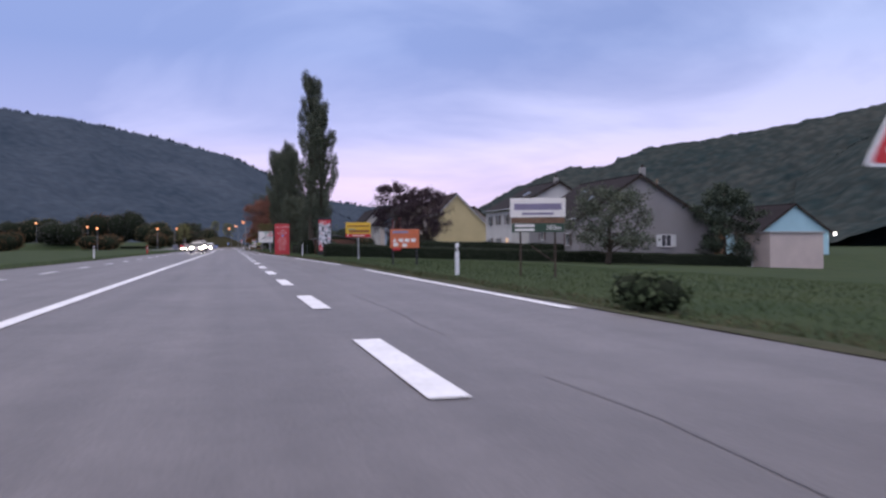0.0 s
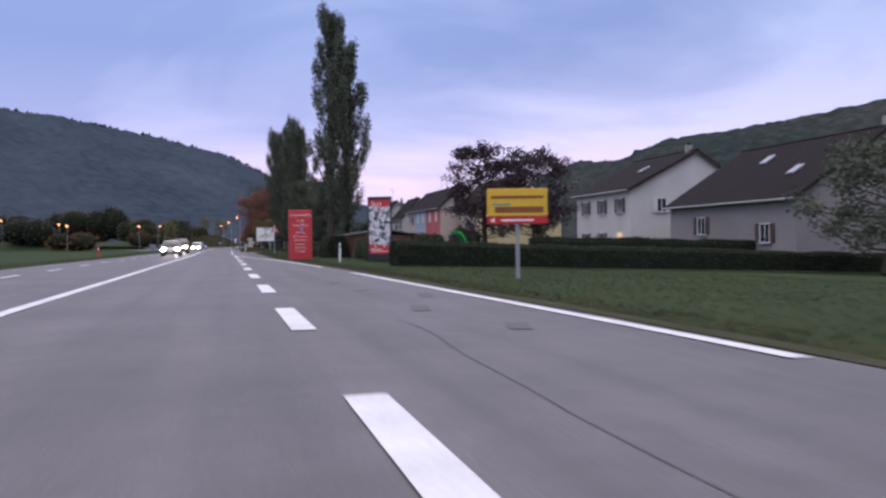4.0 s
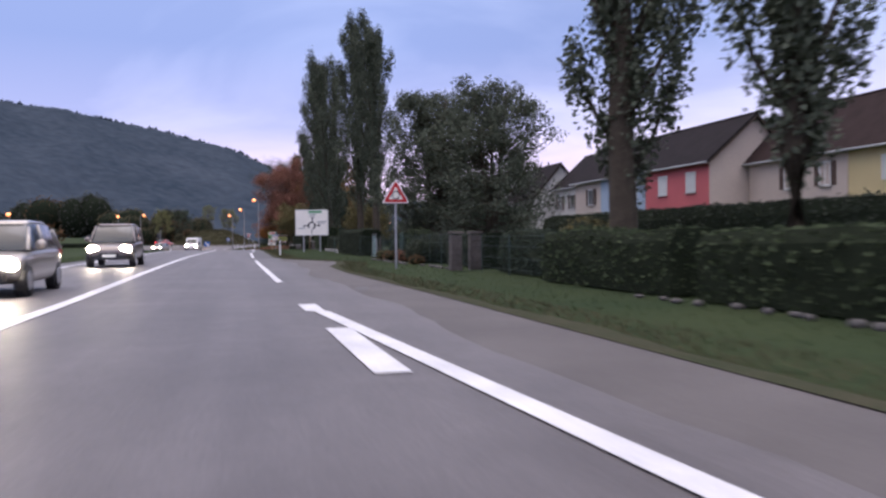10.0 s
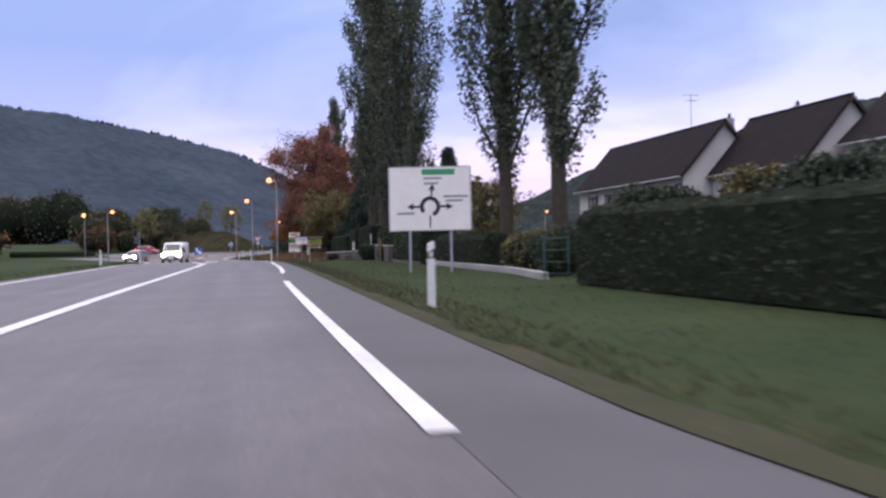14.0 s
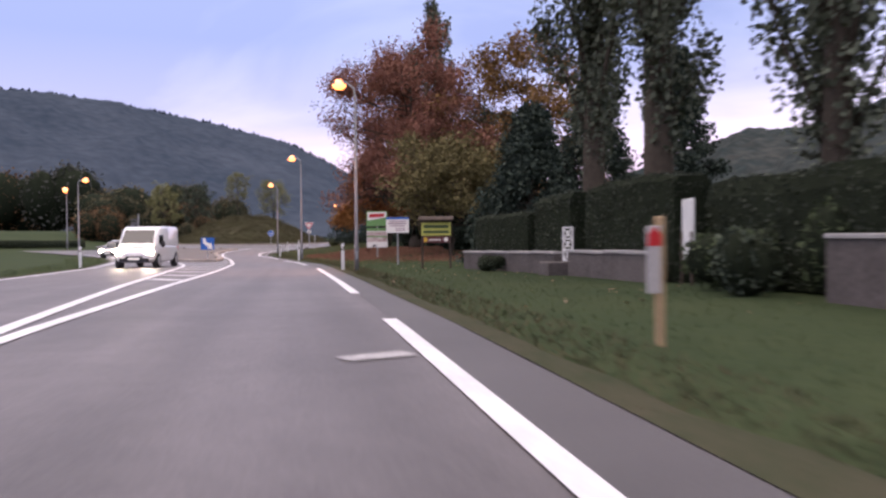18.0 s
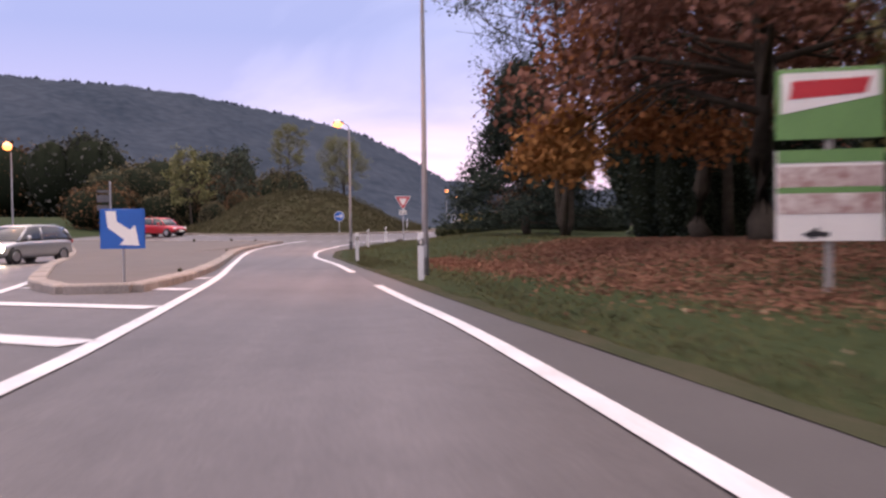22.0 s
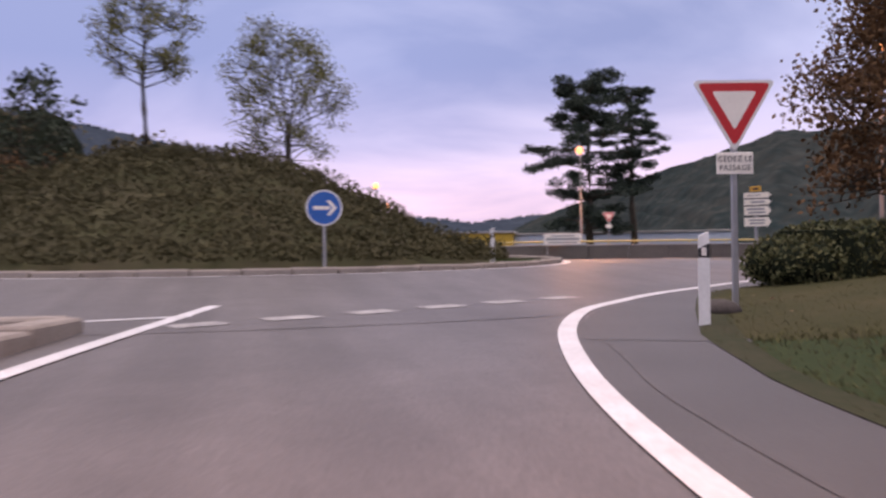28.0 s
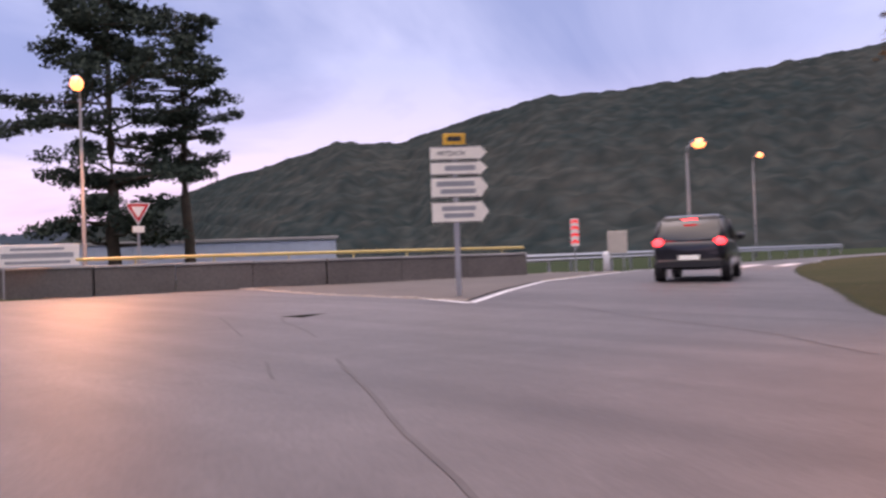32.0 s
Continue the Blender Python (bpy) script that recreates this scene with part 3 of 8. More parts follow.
# ---------------------------------------------------------------- kerbs and islands
def kerb_line(parent, pts, w=0.3, h=0.16, length=1.0):
    """Kerb stones one by one along a line."""
    P = [Vector((p[0], p[1])) for p in pts]
    done = 0
    for a, b in zip(P, P[1:]):
        k = max(1, round((b - a).length / length))
        for i in range(k):
            p, q = a + (b - a) * i / k, a + (b - a) * (i + 1) / k
            c = (p + q) / 2
            L = (q - p).length - 0.012
            key = (round(L, 2), w, h)
            if key not in KERBS:
                KERBS[key] = Shape().rbox((0, 0, h / 2 - 0.06), (L, w, h + 0.12), 0.03).mesh("kerb_stone", KERB)
            ob = new("kerb_stone", KERBS[key])
            ob.parent = parent
            d = q - p
            ob.matrix_basis = pose(c.x, c.y, gz(c.x, c.y) + 0.006 * ((done * 7) % 3 - 1), 0, 0, math.degrees(math.atan2(d.y, d.x)))
            done += 1


KERBS = {}


def fan(name, pts, dz, material, label, category, rise=0.0):
    """A flat filled outline draped on the land, as rings towards its middle."""
    s = Shape()
    c = Vector((sum(p[0] for p in pts) / len(pts), sum(p[1] for p in pts) / len(pts)))
    n, m = len(pts), 6
    for j in range(m):
        u = j / m
        for p in pts:
            x, y = p[0] + (c.x - p[0]) * u, p[1] + (c.y - p[1]) * u
            s.v.append((x, y, gz(x, y) + dz + rise * math.sin(u * 1.57)))
    s.v.append((c.x, c.y, gz(c.x, c.y) + dz + rise))
    for j in range(m - 1):
        s.f += [(j * n + i, j * n + (i + 1) % n, (j + 1) * n + (i + 1) % n, (j + 1) * n + i) for i in range(n)]
    s.f += [((m - 1) * n + i, (m - 1) * n + (i + 1) % n, m * n) for i in range(n)]
    return structure(name, s, material, label, category, True)


ISLE_R = curve([(-4.25, 246.4), (-4.15, 249.6), (-4.4, 254.2), (-4.8, 258.5), (-5.45, 264.5), (-6.0, 269.5), (-6.4, 275), (-6.3, 278.6), (-5.9, 282), (-5.2, 285.6)], 3)
ISLE_L = curve([(-20, 289), (-16.6, 281), (-13.2, 270.5), (-10.2, 259.5), (-8.6, 254.4), (-6.8, 248.9), (-5.4, 246.3)], 3)
ISLE_B = [(CX + 18.4 * math.cos(radians(a)), CY + 18.4 * math.sin(radians(a))) for a in range(-96, -140, -6)]
OUT = ISLE_R + ISLE_B + ISLE_L
isle = fan("splitter_island", OUT, 0.12, mat("island_paving", (0.1, 0.087, 0.08), 0.8, vary=0.25, scale=0.7, fine=25), "raised splitter island paved in brown-grey asphalt with stone kerbs", "traffic island", 0.04)
kerb_line(isle, OUT + [OUT[0]], 0.38, 0.17)
RINGK = [(CX + 11.0 * math.cos(radians(a)), CY + 11.0 * math.sin(radians(a))) for a in range(0, 361, 5)]
ringk = structure("island_kerb", Shape().box((CX, CY, gz(CX, CY) - 0.5), (4, 4, 0.3)), KERB, "low stone kerb round the planted traffic island", "kerb")
kerb_line(ringk, RINGK, 0.3, 0.14)
ISLE_E = [(18.0, 308.0), (21.4, 310.3), (25.6, 312.8), (33.5, 315.8), (33, 318.2), (26, 318.0), (20.4, 321), (18.4, 313)]
isle2 = fan("splitter_island_east", ISLE_E, 0.03, MATS["island_paving"], "low paved splitter island at the side road", "traffic island")
kerb_line(isle2, ISLE_E[2:] + ISLE_E[:1], 0.16, 0.035, 0.5)

# ---------------------------------------------------------------- plants
LEAF = {
    "poplar": leafmat("poplar_leaves", (0.06048, 0.07392, 0.05264), (0.1478, 0.1658, 0.1165)),
    "dark": leafmat("dark_leaves", (0.03136, 0.0448, 0.0336), (0.08288, 0.1008, 0.0672)),
    "copper": leafmat("copper_leaves", (0.032, 0.023, 0.029), (0.08, 0.054, 0.062)),
    "rust": leafmat("rust_leaves", (0.15, 0.066, 0.05), (0.32, 0.155, 0.105)),
    "orange": leafmat("orange_leaves", (0.21, 0.09, 0.03), (0.42, 0.2, 0.065)),
    "russet": leafmat("russet_leaves", (0.17, 0.06, 0.025), (0.36, 0.15, 0.055)),
    "golden": leafmat("golden_leaves", (0.12, 0.065, 0.025), (0.27, 0.16, 0.06)),
    "olive": leafmat("olive_leaves", (0.085, 0.076, 0.034), (0.2, 0.168, 0.075)),
    "brown": leafmat("brown_leaves", (0.075, 0.043, 0.024), (0.185, 0.105, 0.05)),
    "lime": leafmat("pale_leaves", (0.12, 0.125, 0.05), (0.25, 0.24, 0.11)),
    "hedge": leafmat("hedge_leaves", (0.0336, 0.04144, 0.03136), (0.0672, 0.0784, 0.05376), 0.75, 0.5),
    "hedge3": leafmat("hedge_leaves_brown", (0.0448, 0.04032, 0.0336), (0.0896, 0.0784, 0.06048), 0.75, 0.5),
    "hedge4": leafmat("hedge_leaves_yellowing", (0.045, 0.062, 0.03), (0.13, 0.12, 0.055), 0.75, 0.9),
    "hedge2": leafmat("hedge_leaves_green", (0.04032, 0.056, 0.02912), (0.08736, 0.112, 0.056), 0.75, 0.5),
    "shrub": leafmat("shrub_leaves", (0.065, 0.06, 0.034), (0.165, 0.135, 0.075)),
    # greyed leaf colour, puts the haze of distance into far clumps
    "haze": leafmat("hazed_leaves", (0.05, 0.054, 0.046), (0.1, 0.1, 0.085)),
    "heath": leafmat("heath_leaves", (0.048, 0.048, 0.025), (0.118, 0.105, 0.056), 0.85, 0.7),
    "needle": leafmat("needles", (0.0224, 0.03584, 0.03024), (0.06048, 0.0784, 0.05824)),
}
# dark filler in hedges and bushes, stands in for shade between leaves
SHADE_CORE = mat("foliage_shade_core", (0.018, 0.023, 0.014), 1.0, vary=0.3, scale=2, fine=12, spec=0.05)


def tree(kind, x, y, h, r, leaf, label, seed, n=5000, size=0.3, trunk=0.3, base=0.25, rz=0.0, dz=0.0, name="tree", stems=1, gap=0.0):
    """A tree with bent limbs and a crown of leaf clumps. kind: column, round, spare, plate or cone."""
    rng = np.random.default_rng(seed)
    ob = thing(name, at(x, y, rz, dz - 0.05), label, "tree")
    w = Shape()
    tips = []
    for st in range(stems):
        lean = rng.normal(0, 0.03, 2) + ((0, 0) if stems == 1 else (0.1 * math.cos(6.28 * st / stems + 1), 0.1 * math.sin(6.28 * st / stems + 1)))
        pts = [Vector((lean[0] * h * t + rng.normal(0, 0.02 * r), lean[1] * h * t + rng.normal(0, 0.02 * r), h * t * 0.94)) for t in (0, 0.04, 0.15, 0.3, 0.45, 0.6, 0.8, 1.0)]
        k = trunk / math.sqrt(stems)
        w.path(pts, [k * 1.18, k * 1.02, k * 0.92, k * 0.8, k * 0.62, k * 0.45, k * 0.22, 0.03], 9)
        limbs = {"column": 34, "round": 26, "spare": 30, "plate": 40, "cone": 64, "broad": 34}[kind]
        for i in range(limbs):
            u = base + (0.97 - base) * (i + rng.random()) / limbs
            a = i * 2.4 + rng.normal(0, 0.4)
            j = min(len(pts) - 2, int(np.searchsorted([0, 0.04, 0.15, 0.3, 0.45, 0.6, 0.8, 1.0], u)) - 1)
            tt = (0, 0.04, 0.15, 0.3, 0.45, 0.6, 0.8, 1.0)
            p = pts[j].lerp(pts[j + 1], (u - tt[j]) / (tt[j + 1] - tt[j]))
            v = (u - base) / (1 - base)
            if kind == "column":
                R = r * (0.35 + 0.65 * math.sin(math.pi * min(1, v * 0.8 + 0.22))) * rng.uniform(0.7, 1.1)
                rise = R * rng.uniform(1.6, 3.0)
            elif kind == "cone":
                R, rise = r * (1.02 - v) * rng.uniform(0.85, 1.1), -0.1 * r * (1 - v)
            elif kind == "plate":
                R, rise = r * (0.4 + 0.7 * math.sin(math.pi * min(1, 0.12 + v * 0.78))) * rng.uniform(0.35, 1.15), rng.uniform(-0.1, 0.25) * r
            elif kind == "broad":
                R = r * math.sqrt(max(0.05, 1 - (1.4 * v - 0.48) ** 2)) * rng.uniform(0.7, 1.08)
                rise = R * rng.uniform(-0.1, 0.5)
            else:
                R = r * math.sqrt(max(0.03, 1 - (1.75 * v - 0.8) ** 2)) * rng.uniform(0.75, 1.1)
                rise = R * rng.uniform(0.15, 0.6)
            q = p + Vector((R * math.cos(a), R * math.sin(a), rise))
            q.z = min(q.z, h * 0.995)
            mid = p.lerp(q, 0.5) + Vector(rng.normal(0, 0.07 * R, 3))
            lr = max(0.02, k * 0.32 * (1 - 0.6 * v))
            lb = Shape().path([p, mid, q], [lr, lr * 0.6, 0.012], 5)
            tips.append((q, R, mid)); tips.append((mid.lerp(q, 0.5), R, mid))
            if kind in ("round", "spare", "broad"):
                for c in range(4):
                    e = mid.lerp(q, rng.uniform(0.1, 0.9)) + Vector((*rng.normal(0, 0.2 * R, 2), rng.uniform(0.05, 0.4) * R))
                    lb.path([mid.lerp(q, 0.2 * c), e], [lr * 0.45, 0.01], 4)
                    tips.append((e, R, mid))
            if kind == "plate":
                for c in range(3):
                    e = p.lerp(q, rng.uniform(0.3, 1.0)) + Vector((*rng.normal(0, 0.16 * r, 2), rng.uniform(0, 0.12) * r))
                    lb.path([mid, e], [lr * 0.4, 0.01], 4)
                    tips.append((e, R, mid))
            if kind == "column":
                tips.append((p.lerp(mid, 0.7), R, mid)); tips.append((p.lerp(mid, 0.25), R, mid))
            part("limb", lb, BARK, ob, "", True)
    part("trunk", w, BARK, ob, "", True)
    C, per = [], max(1, int(0.78 * n) // len(tips))
    for q, R, mid in tips:
        if gap and rng.random() < gap:
            continue
        if kind == "plate":
            sc = (0.2 * r, 0.2 * r, 0.1 * r)
        elif kind == "column":
            sc = (0.2 * r + 0.12, 0.2 * r + 0.12, 0.5 * r + 0.2)
        elif kind == "cone":
            sc = (0.24 * r, 0.24 * r, 0.2 * r)
        else:
            sc = (0.21 * r, 0.21 * r, 0.17 * r)
        k = int(per * rng.uniform(0.6, 1.4))
        d = rng.normal(size=(k, 3)); d /= np.linalg.norm(d, axis=1)[:, None]
        C.append(np.array(q) + d * rng.uniform(0.25, 1, (k, 1)) * sc)
    C = np.concatenate(C)
    C = C[C[:, 2] > h * base * 0.6]
    leafpart("crown", rng, C, size * 1.09, LEAF[leaf], ob, "")
    return ob


def hedge(pts, w, h, leaf, label, seed, name="hedge", dens=55, size=0.11, wave=0.1, category="hedge", rnd=0.25, dz=0.0, near=0.62):
    """A clipped hedge along a line: dark core, painted as the shade inside, under a skin of leaves."""
    rng = np.random.default_rng(seed)
    dens, size = dens * 2.6, size * near
    ob = thing(name, Matrix.Identity(4), label, category)
    s, C = Shape(), []
    P = [Vector((p[0], p[1])) for p in pts]
    Q = []
    for a, b in zip(P, P[1:]):
        k = max(1, int((b - a).length / 0.8))
        Q += [a + (b - a) * i / k for i in range(k)]
    Q.append(P[-1])
    prof = [(-0.5, 0.0), (-0.52, 0.4), (-0.5, 1 - rnd * 0.7), (-0.36, 1.0), (0.36, 1.0), (0.5, 1 - rnd * 0.7), (0.52, 0.4), (0.5, 0.0)]
    m = len(prof)
    rows = []
    for i, q in enumerate(Q):
        d = Q[min(i + 1, len(Q) - 1)] - Q[max(i - 1, 0)]
        d.normalize()
        nr = Vector((d.y, -d.x))
        hh = h * (1 + wave * noise.noise((q.x * 0.5, q.y * 0.5, seed)))
        end = 0.9 if i in (0, len(Q) - 1) else 1
        row = []
        for a, b in prof:
            k = 1 + wave * 0.8 * noise.noise((q.x + a * 3, q.y, b * 2 + seed))
            x, y = q.x + nr.x * a * w * k * end, q.y + nr.y * a * w * k * end
            row.append(Vector((x, y, gz(q.x, q.y) + dz + b * hh * (0.97 if end < 1 else 1))))
        rows.append(row)
        s.v += [tuple(p) for p in row]
    for i in range(len(Q) - 1):
        s.f += [(i * m + j, i * m + j + 1, (i + 1) * m + j + 1, (i + 1) * m + j) for j in range(m - 1)]
    s.f += [tuple(range(m)), tuple((len(Q) - 1) * m + j for j in range(m - 1, -1, -1))]
    part("foliage_shade_core", s, SHADE_CORE, ob, "", False)
    for i in range(len(Q) - 1):
        for j in range(m - 1):
            a, b, c, d = rows[i][j], rows[i][j + 1], rows[i + 1][j + 1], rows[i + 1][j]
            ar = (b - a).length * (d - a).length
            k = rng.poisson(ar * dens)
            if k:
                u, v = rng.random(k)[:, None], rng.random(k)[:, None]
                C.append((np.array(a) * (1 - u) + np.array(b) * u) * (1 - v) + (np.array(d) * (1 - u) + np.array(c) * u) * v)
    for e in (0, len(Q) - 1):
        r0 = rows[e]
        k = int(w * h * dens)
        u, v = rng.random(k)[:, None], rng.random(k)[:, None] * 0.95
        C.append((np.array(r0[0]) * (1 - u) + np.array(r0[-1]) * u) + v * np.array([0, 0, r0[3].z - r0[0].z]))
    C = np.concatenate(C)
    C += rng.normal(0, 0.03, C.shape)
    leafpart("leaves", rng, C, size, LEAF[leaf], ob, "")
    return ob


def bush(x, y, rx, ry, h, leaf, label, seed, n=1500, size=0.12, name="bush", dz=0.0, rz=0.0):
    rng = np.random.default_rng(seed)
    ob = thing(name, at(x, y, rz, dz - 0.03), label, "bush")
    s = Shape()
    lumps = []
    for i in range(7):
        a, u = i * 2.4 + rng.random(), rng.uniform(0.15, 0.6) if i else 0
        lumps.append(((rx * u * math.cos(a), ry * u * math.sin(a), h * rng.uniform(0.32, 0.55)), (rx * rng.uniform(0.4, 0.62), ry * rng.uniform(0.4, 0.62), h * rng.uniform(0.38, 0.48))))
    for c, r in lumps:
        # solid dark lumps fill the bush in place of its inner shade
        s.ball((c[0], c[1], c[2]), tuple(k * 0.86 for k in r), 9, 6)
    for i in range(8):
        a = i * 0.8
        s.tube((0.2 * rx * math.cos(a), 0.2 * ry * math.sin(a), 0), (0.5 * rx * math.cos(a), 0.5 * ry * math.sin(a), h * 0.5), 0.025, 0.01, 5)
    part("shade_core_and_stems", s, SHADE_CORE, ob, "", True)
    C = []
    for c, r in lumps:
        d = rng.normal(size=(n // 7, 3)); d /= np.linalg.norm(d, axis=1)[:, None]
        C.append(np.array(c) + d * np.array(r) * rng.uniform(0.8, 1.08, (n // 7, 1)))
    C = np.concatenate(C)
    C = C[C[:, 2] > 0.02]
    leafpart("leaves", rng, C, size, LEAF[leaf], ob)
    return ob


# poplars beside the road
tree("column", 11.0, 124.9, 27.0, 2.2, "poplar", "tall dark green columnar poplar behind the hedge", 1, 46000, 0.14, 0.42, 0.1, name="poplar")
tree("column", 11.7, 117.9, 21.0, 2.1, "poplar", "columnar poplar with a bare lower trunk", 2, 44000, 0.135, 0.36, 0.13, name="poplar")
tree("column", 12.0, 185.4, 22.5, 2.15, "poplar", "columnar poplar in a garden by the road", 4, 46000, 0.13, 0.34, 0.18, name="poplar")
tree("column", 12.8, 180.9, 21.5, 2.15, "poplar", "columnar poplar with dense grey-green leaves", 5, 46000, 0.13, 0.36, 0.18, name="poplar")
tree("column", 10.5, 217.8, 24.0, 2.4, "poplar", "tall columnar poplar beyond the low wall", 6, 40000, 0.14, 0.4, 0.14, name="poplar")
tree("column", 10.8, 213.2, 24.5, 2.1, "poplar", "tall columnar poplar with a thick bare trunk", 7, 38000, 0.14, 0.45, 0.14, name="poplar")
tree("column", 11.5, 206.3, 23.0, 2.55, "poplar", "broad columnar poplar above the garden hedge", 9, 48000, 0.14, 0.42, 0.1, name="poplar", stems=2)
tree("column", 13.0, 260.0, 20.5, 1.4, "poplar", "slim pale poplar top above the maples", 10, 9000, 0.2, 0.2, 0.35, name="poplar")
tree("column", 11.2, 262.5, 17.0, 1.3, "poplar", "slim pale poplar beside a taller one", 12, 7000, 0.2, 0.2, 0.35, name="poplar")
tree("broad", 11.1, 149.0, 9.6, 2.7, "poplar", "broad willow-like tree with many upright stems", 21, 52000, 0.1, 0.4, 0.06, stems=3)
tree("broad", 13.0, 144.6, 9.2, 2.9, "poplar", "low spreading willow-like tree behind the fence", 28, 42000, 0.1, 0.36, 0.06, stems=3)
tree("broad", 14.8, 200.8, 4.9, 2.7, "olive", "yellow-green garden tree above the hedge", 27, 16000, 0.13, 0.2, 0.12, stems=2)
tree("round", 16.8, 88.5, 7.5, 2.4, "copper", "dark purple-leaved plum tree with an open top", 22, 13000, 0.12, 0.2, 0.2, stems=2, gap=0.12)
tree("round", 19.2, 85.4, 6.9, 2.5, "copper", "dark purple-leaved plum tree beside the hedge", 23, 13000, 0.12, 0.2, 0.2, stems=2, gap=0.12)
tree("broad", 33.0, 71.5, 6.6, 3.7, "poplar", "spreading old fruit tree on the meadow", 24, 14000, 0.14, 0.28, 0.12, gap=0.1)
tree("broad", 48.5, 77.5, 8.0, 3.3, "dark", "round dark garden tree above the hedge", 25, 16000, 0.16, 0.25, 0.08)
MAPLE = tree("broad", 8.95, 249.3, 13.5, 5.9, "rust", "broad maple with red-brown autumn leaves and one golden branch", 31, 52000, 0.13, 0.34, 0.2)
tree("broad", 9.7, 239.2, 6.0, 3.6, "olive", "low spreading tree with olive-yellow autumn leaves", 32, 26000, 0.13, 0.2, 0.3, stems=2)
tree("broad", 10.6, 256.6, 11.0, 4.6, "rust", "maple with thinning red-brown leaves", 33, 20000, 0.15, 0.3, 0.3, gap=0.15)


def golden_branch():
    """Low golden boughs of the maple, reaching out over the lawn's edge, with russet leaves above them."""
    rng = np.random.default_rng(339)
    low = [(3.9, 250.0, 2.3), (4.5, 250.4, 2.5), (4.9, 250.0, 2.2), (4.3, 250.8, 3.0), (5.3, 250.7, 2.7), (5.0, 251.0, 3.4)]
    high = [(5.0, 250.9, 4.6), (5.6, 251.4, 5.3), (6.0, 250.6, 3.6), (6.8, 251.2, 3.2), (7.6, 251.0, 3.0), (8.6, 250.6, 2.9)]
    g = gz(8.95, 249.3) - 0.05
    for tips, size, name, leaf, label, n in ((low, (0.32, 0.36, 0.2), "golden_foliage", "orange", "bright orange-golden foliage", 420), (high, (0.45, 0.5, 0.3), "russet_foliage", "russet", "russet-orange foliage", 420)):
        C = []
        for x, y, z in tips:
            q = Vector((x - 8.95, y - 249.3, z - g))
            part("limb", Shape().path([(-0.1, 0, 3.9), (q.x * 0.5, q.y * 0.5, 0.5 * q.z + 2.6), q], [0.055, 0.035, 0.012], 5), BARK, MAPLE, "", True)
            C.append(np.array(q) + rng.normal(0, 1, (n, 3)) * size)
        leafpart(name, rng, np.concatenate(C), 0.14, LEAF[leaf], MAPLE, label)


golden_branch()
tree("broad", 16.6, 248.0, 14.0, 5.8, "golden", "maple with thinning golden-brown leaves", 37, 34000, 0.16, 0.35, 0.12, gap=0.15)
tree("cone", 11.4, 228.6, 7.6, 3.2, "needle", "dense dark conifer beside the garden hedge", 34, 34000, 0.14, 0.25, 0.03, name="conifer")
tree("cone", 15.4, 230.6, 9.6, 3.4, "needle", "dark conifer behind the thuja hedge", 36, 22000, 0.15, 0.25, 0.03, name="conifer")
tree("cone", 21.2, 232.6, 12.0, 2.8, "needle", "tall dark spruce in a garden", 35, 26000, 0.15, 0.25, 0.06, name="spruce")
tree("broad", 11.5, 291.5, 8.0, 2.8, "brown", "tree with dark brown leaves behind the rounded hedge", 47, 26000, 0.1, 0.2, 0.14, stems=2, gap=0.25)
tree("cone", 8.9, 276.2, 9.8, 4.4, "needle", "dense dark evergreen tree reaching low over the lawn", 41, 60000, 0.115, 0.24, 0.06)
tree("round", 9.7, 270.9, 17.0, 5.0, "dark", "tall forked tree with upright limbs and thin leaves", 42, 26000, 0.11, 0.3, 0.28, stems=4, gap=0.35)
tree("broad", 17.8, 264.0, 12.0, 4.8, "dark", "dense dark evergreen tree on the lawn", 43, 38000, 0.14, 0.3, 0.04)
tree("broad", 19.5, 279.0, 12.0, 4.2, "dark", "dark half-bare tree at the end of the lawn", 44, 16000, 0.18, 0.26, 0.1, gap=0.15)
tree("broad", 24.4, 297.6, 11.0, 4.3, "brown", "spreading tree with brown autumn leaves", 45, 50000, 0.12, 0.34, 0.12)
tree("broad", 15.3, 294.6, 9.0, 2.7, "brown", "tree with thin brown leaves overhanging the hedge", 46, 26000, 0.09, 0.13, 0.46, gap=0.15)
tree("plate", 22.0, 334.0, 14.2, 4.1, "needle", "tall black pine with layered dark branches", 51, 46000, 0.14, 0.32, 0.11, name="pine_tree", gap=0.22)
tree("plate", 26.3, 335.6, 14.0, 3.0, "needle", "leaning black pine with a bare lower trunk", 52, 26000, 0.14, 0.28, 0.36, name="pine_tree", gap=0.28)

# the planted mound in the roundabout
MX, MR, MTOP = -5.0, 10.2, 3.1


def mound_z(u):
    v = np.clip((np.asarray(u) - 0.16) / 0.84, 0, 1)
    return MTOP * (1 - v * v * (3 - 2 * v)) ** 0.9


